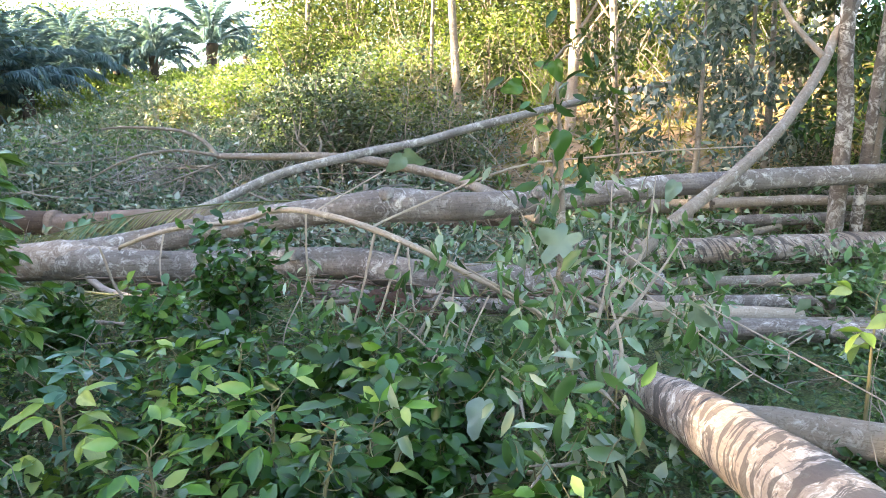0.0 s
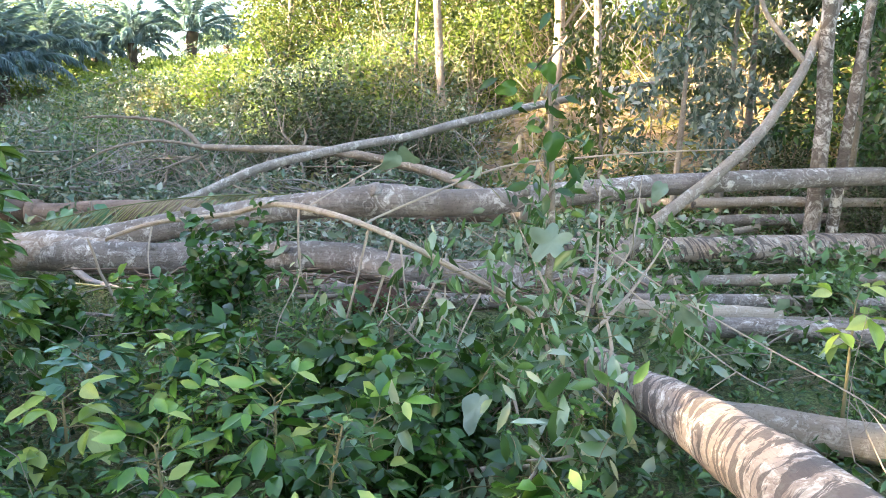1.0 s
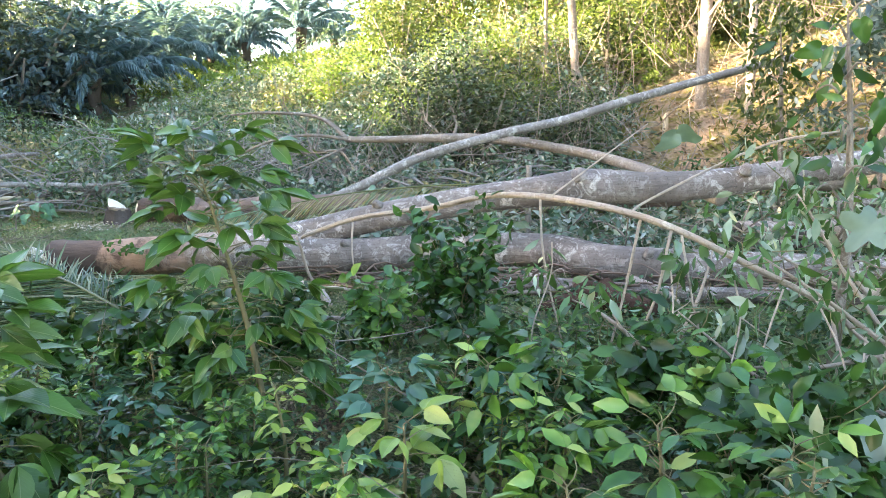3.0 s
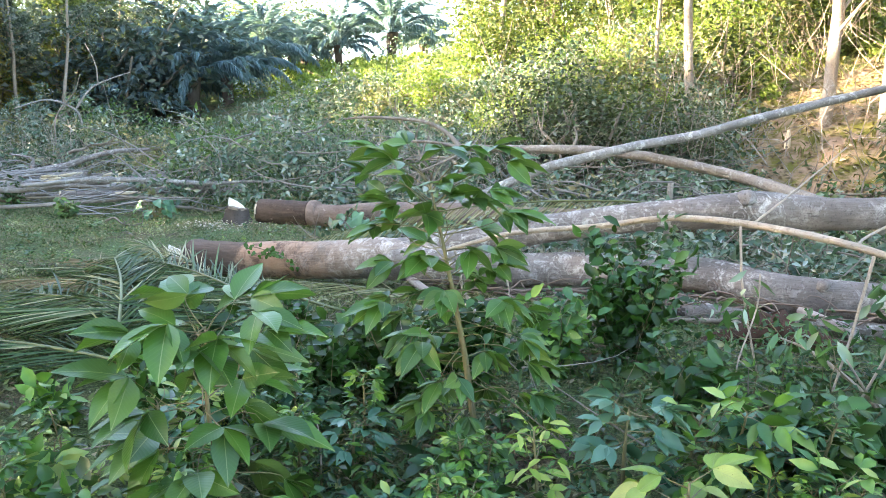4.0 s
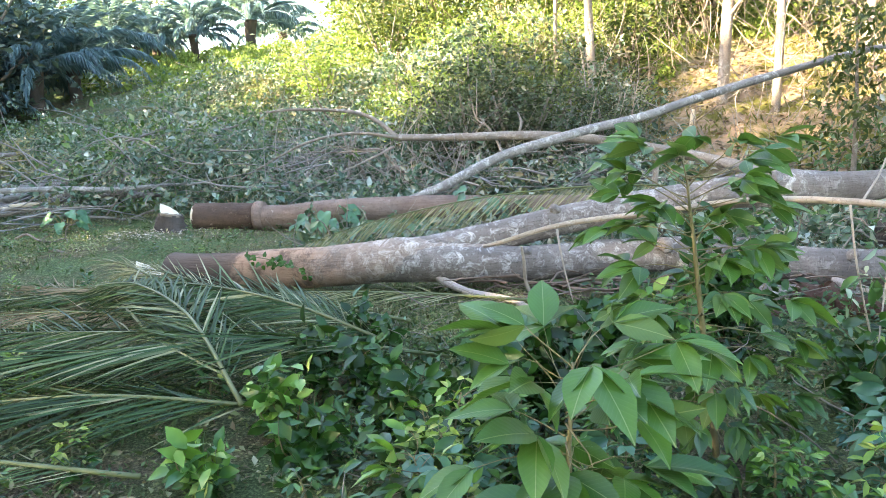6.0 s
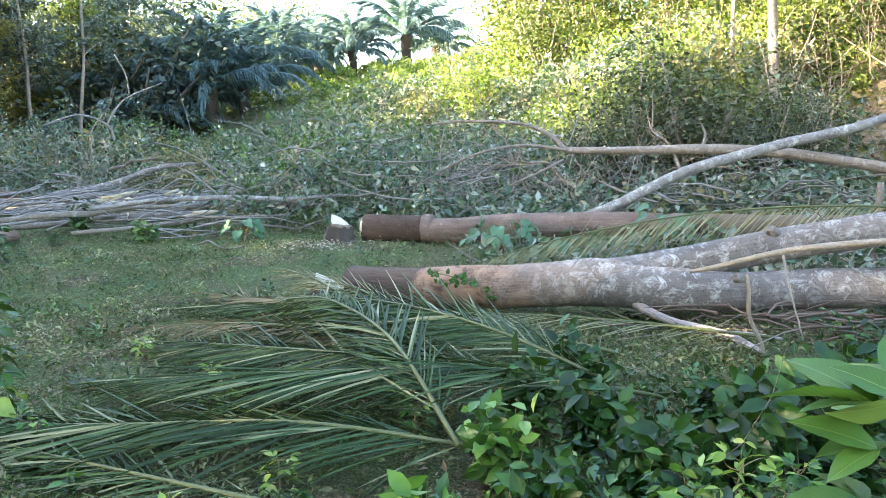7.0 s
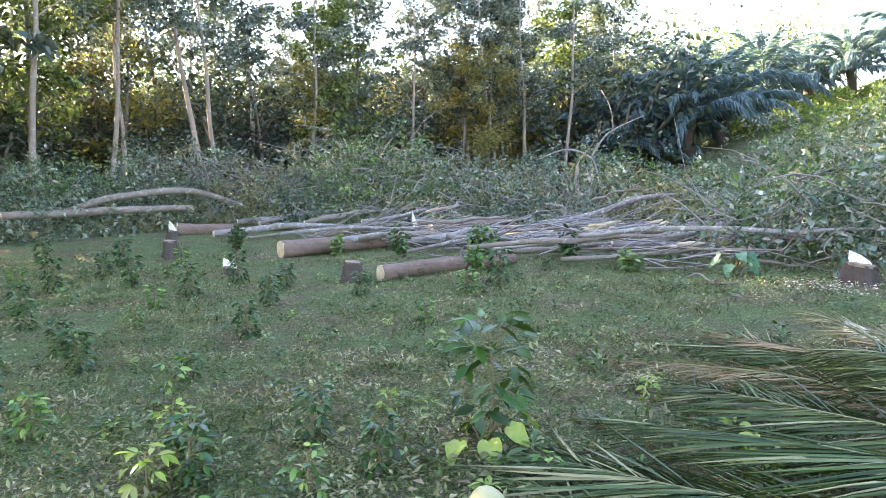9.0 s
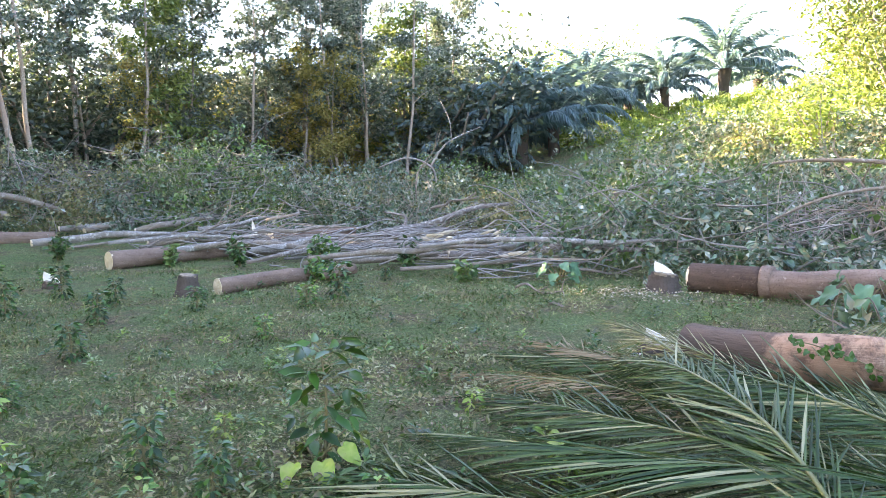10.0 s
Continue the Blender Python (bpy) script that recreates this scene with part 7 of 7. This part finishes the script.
# ---- broad leaves: low plants, a vine, and large leaves caught in the fallen crown ----
def broad_leaf_mesh(lobes=0, seed=0):
    """One round or lobed leaf of unit length, its stalk at the origin."""
    k = 28
    a = np.linspace(-np.pi, np.pi, k, endpoint=False)
    r = 0.36 * (1 + 0.75 * np.exp(-(a / 0.42) ** 2) + 0.1 * np.cos(a) - 0.3 * np.exp(-((np.abs(a) - np.pi) / 0.3) ** 2))
    if lobes:
        c = np.abs(np.cos(a * lobes / 2))
        r = 0.58 * (0.46 + 0.54 * c ** 1.3) * (0.75 + 0.25 * np.cos(a / 2))
    rim = np.stack([0.42 + np.cos(a) * r, np.sin(a) * r, 0 * a], -1)
    mid = np.stack([0.42 + np.cos(a) * r * 0.5, np.sin(a) * r * 0.5, 0 * a], -1)
    v = np.vstack([rim, mid, [(0.42, 0, 0)]])
    v[:, 2] = 0.22 * np.abs(v[:, 1]) - 0.30 * v[:, 0] ** 2 + 0.16 * np.sin(v[:, 0] * 9 + v[:, 1] * 7 + seed) * np.hypot(v[:, 0] - 0.42, v[:, 1])
    f = []
    for i in range(k):
        j = (i + 1) % k
        f += [[i, j, k + j, k + i], [k + i, k + j, 2 * k]]
    return mesh_of("leaf", v, f)


def set_leaf(name, me, material, parent, at, way, L, up=(0, -0.3, 1.0), label=""):
    x = unit(np.asarray(way, float))
    y = unit(np.cross(up, x))
    z = np.cross(x, y)
    m = Matrix(((x[0], y[0], z[0], at[0]), (x[1], y[1], z[1], at[1]), (x[2], y[2], z[2], at[2]), (0, 0, 0, 1)))
    return part(name, me, material, parent, label, m=m @ Matrix.Scale(L, 4))


def leaf_set(material, lobes=0):
    out = [broad_leaf_mesh(lobes, s) for s in (0, 2)]
    for me in out:
        me.materials.append(material)
    return out


ROUND, ROUND_LIME, LOBED, OVAL_DARK = leaf_set(L_BROAD), leaf_set(L_LIME), leaf_set(L_BIG, 5), leaf_set(L_BIG_DARK)


def broad_plant(x, y, h, count, size, seed, label, meshes=ROUND, material=L_BROAD):
    g = np.random.default_rng(seed)
    z = float(land(x, y))
    e = thing("broad_leaf_plant", (x, y, z), label, "plant", "broad-leaved plants")
    for k in range(count):
        a = 2.4 * k + g.normal(0, 0.3)
        s = h * g.uniform(0.35, 1.0)
        q = np.array((math.cos(a) * size * 1.1, math.sin(a) * size * 1.1, s))
        stem("stalk", [(0, 0, -0.02), q * (0.45, 0.45, 0.6), q], [0.008, 0.006, 0.004], STEM, e, sides=5, per=3)
        set_leaf("leaf", meshes[k % 2], material, e, q, (math.cos(a), math.sin(a), -0.35 + g.normal(0, 0.2)), size * g.uniform(0.8, 1.25), up=(g.normal(0, 0.2), -0.5, 1.0))


broad_plant(-1.5, 12.6, 0.42, 16, 0.19, 1, "low plant with broad round bluish-green leaves beside the brown log")
broad_plant(-0.6, 12.55, 0.36, 14, 0.15, 2, "low plant with broad round bluish-green leaves beside the brown log")
broad_plant(0.4, 13.0, 0.62, 14, 0.18, 3, "low plant with broad round bluish-green leaves behind the logs")
broad_plant(-3.1, 14.0, 0.4, 12, 0.16, 4, "low plant with broad bluish-green leaves at the edge of the brush")
broad_plant(-5.3, 13.6, 0.35, 14, 0.16, 5, "low plant with broad bluish-green leaves at the edge of the brush")
seedling("upright_weed", 0.58, 40, 0.18, L_DEEP, 131, "upright dark-leaved weed standing alone in the clearing", leaflets=2, at=(-3.29, 7.08, float(land(-3.29, 7.08))), fullness=0.85)
broad_plant(-3.27, 7.0, 0.16, 6, 0.15, 7, "low plant with round yellow-green leaves in the clearing", ROUND_LIME, L_LIME)
broad_plant(-1.15, 6.0, 0.22, 6, 0.13, 8, "low plant with round yellow-green leaves by the palm fronds", ROUND_LIME, L_LIME)

vine = thing("vine", (-1.35, 9.85, 0.29), "small dark-leaved vine clinging to the flayed log", "vine")
vg = np.random.default_rng(3)
for k in range(3):
    q = np.array((0.3 - 0.28 * k, -0.02, -0.1 + 0.07 * k))
    stem("stalk", [(0, 0, 0), q * 0.5 + (0, -0.04, 0.02), q], [0.005, 0.004, 0.003], STEM, vine, sides=5, per=4)
    for i in range(13):
        s = (i + 1) / 13
        set_leaf("leaf", OVAL_DARK[i % 2], L_BIG_DARK, vine, q * s + vg.normal(0, 0.025, 3) + (0, -0.035, 0), vg.normal(0, 1, 3) * (1, 0.3, 1), vg.uniform(0.03, 0.06), up=(0, -1.0, 0.4))

crown_branch = [c for c in bpy.data.objects if c.name.startswith("wilted_branch") and c.parent is None][0]
base = np.array(crown_branch.location)
for k, (at, way, L, dark) in enumerate([((4.19, 7.5, 0.95), (-0.6, -0.3, -0.5), 0.30, False), ((3.23, 7.59, 1.36), (-0.5, -0.1, -0.6), 0.17, False), ((3.2, 7.6, 1.38), (0.6, -0.1, -0.5), 0.17, False),
                                        ((4.08, 7.37, 1.52), (0.1, -0.2, -1), 0.2, True), ((4.95, 8.41, 1.2), (-0.4, -0.3, -0.7), 0.18, False), ((4.43, 7.06, 0.55), (-0.3, -0.2, -0.7), 0.2, False),
                                        ((4.05, 7.63, 1.9), (0.2, -0.2, -0.8), 0.15, True), ((3.9, 7.6, 1.75), (-0.7, -0.2, -0.2), 0.15, True), ((5.36, 8.56, 0.58), (-0.5, -0.3, -0.3), 0.2, False),
                                        ((4.3, 6.75, 0.3), (-0.4, -0.5, -0.3), 0.22, False), ((3.75, 6.2, 0.42), (-0.3, -0.5, -0.4), 0.2, False), ((4.75, 7.15, 0.6), (0.5, -0.4, -0.5), 0.17, False)]):
    kind, mt = (OVAL_DARK, L_BIG_DARK) if dark else (LOBED if k % 3 == 0 else leaf_set(L_BIG), L_BIG)
    set_leaf("large_leaf", kind[k % 2], mt, crown_branch, np.array(at) - base, way, L * 0.85, up=(0.4 * math.sin(3.0 * k), -0.6, 0.6 * math.cos(2.0 * k)), label="" if dark else "pale grey-green hanging leaf")


# ---- young weeds between the fronds ----
for k, (x, y, s) in enumerate([(-2.1, 7.5, 0.9), (-2.75, 6.9, 0.7), (-4.6, 6.0, 0.9), (-4.0, 7.0, 0.7), (-3.4, 6.1, 1.0), (-3.9, 5.6, 1.1), (-2.6, 6.2, 0.5), (-5.6, 6.4, 1.1), (-3.1, 8.2, 0.7), (-1.4, 6.7, 0.8), (-1.0, 7.3, 0.9)]):
    seedling("young_weed", 0.18 * s, 14, 0.08 * s, (L_LIME, L_MID, L_LIME)[k % 3], 300 + k, "small yellow-green weed sprouting between cut fronds" if x > -3 else "small yellow-green weed in the grass", "young weeds", 3, at=(x, y, float(land(x, y))), fullness=0.8)
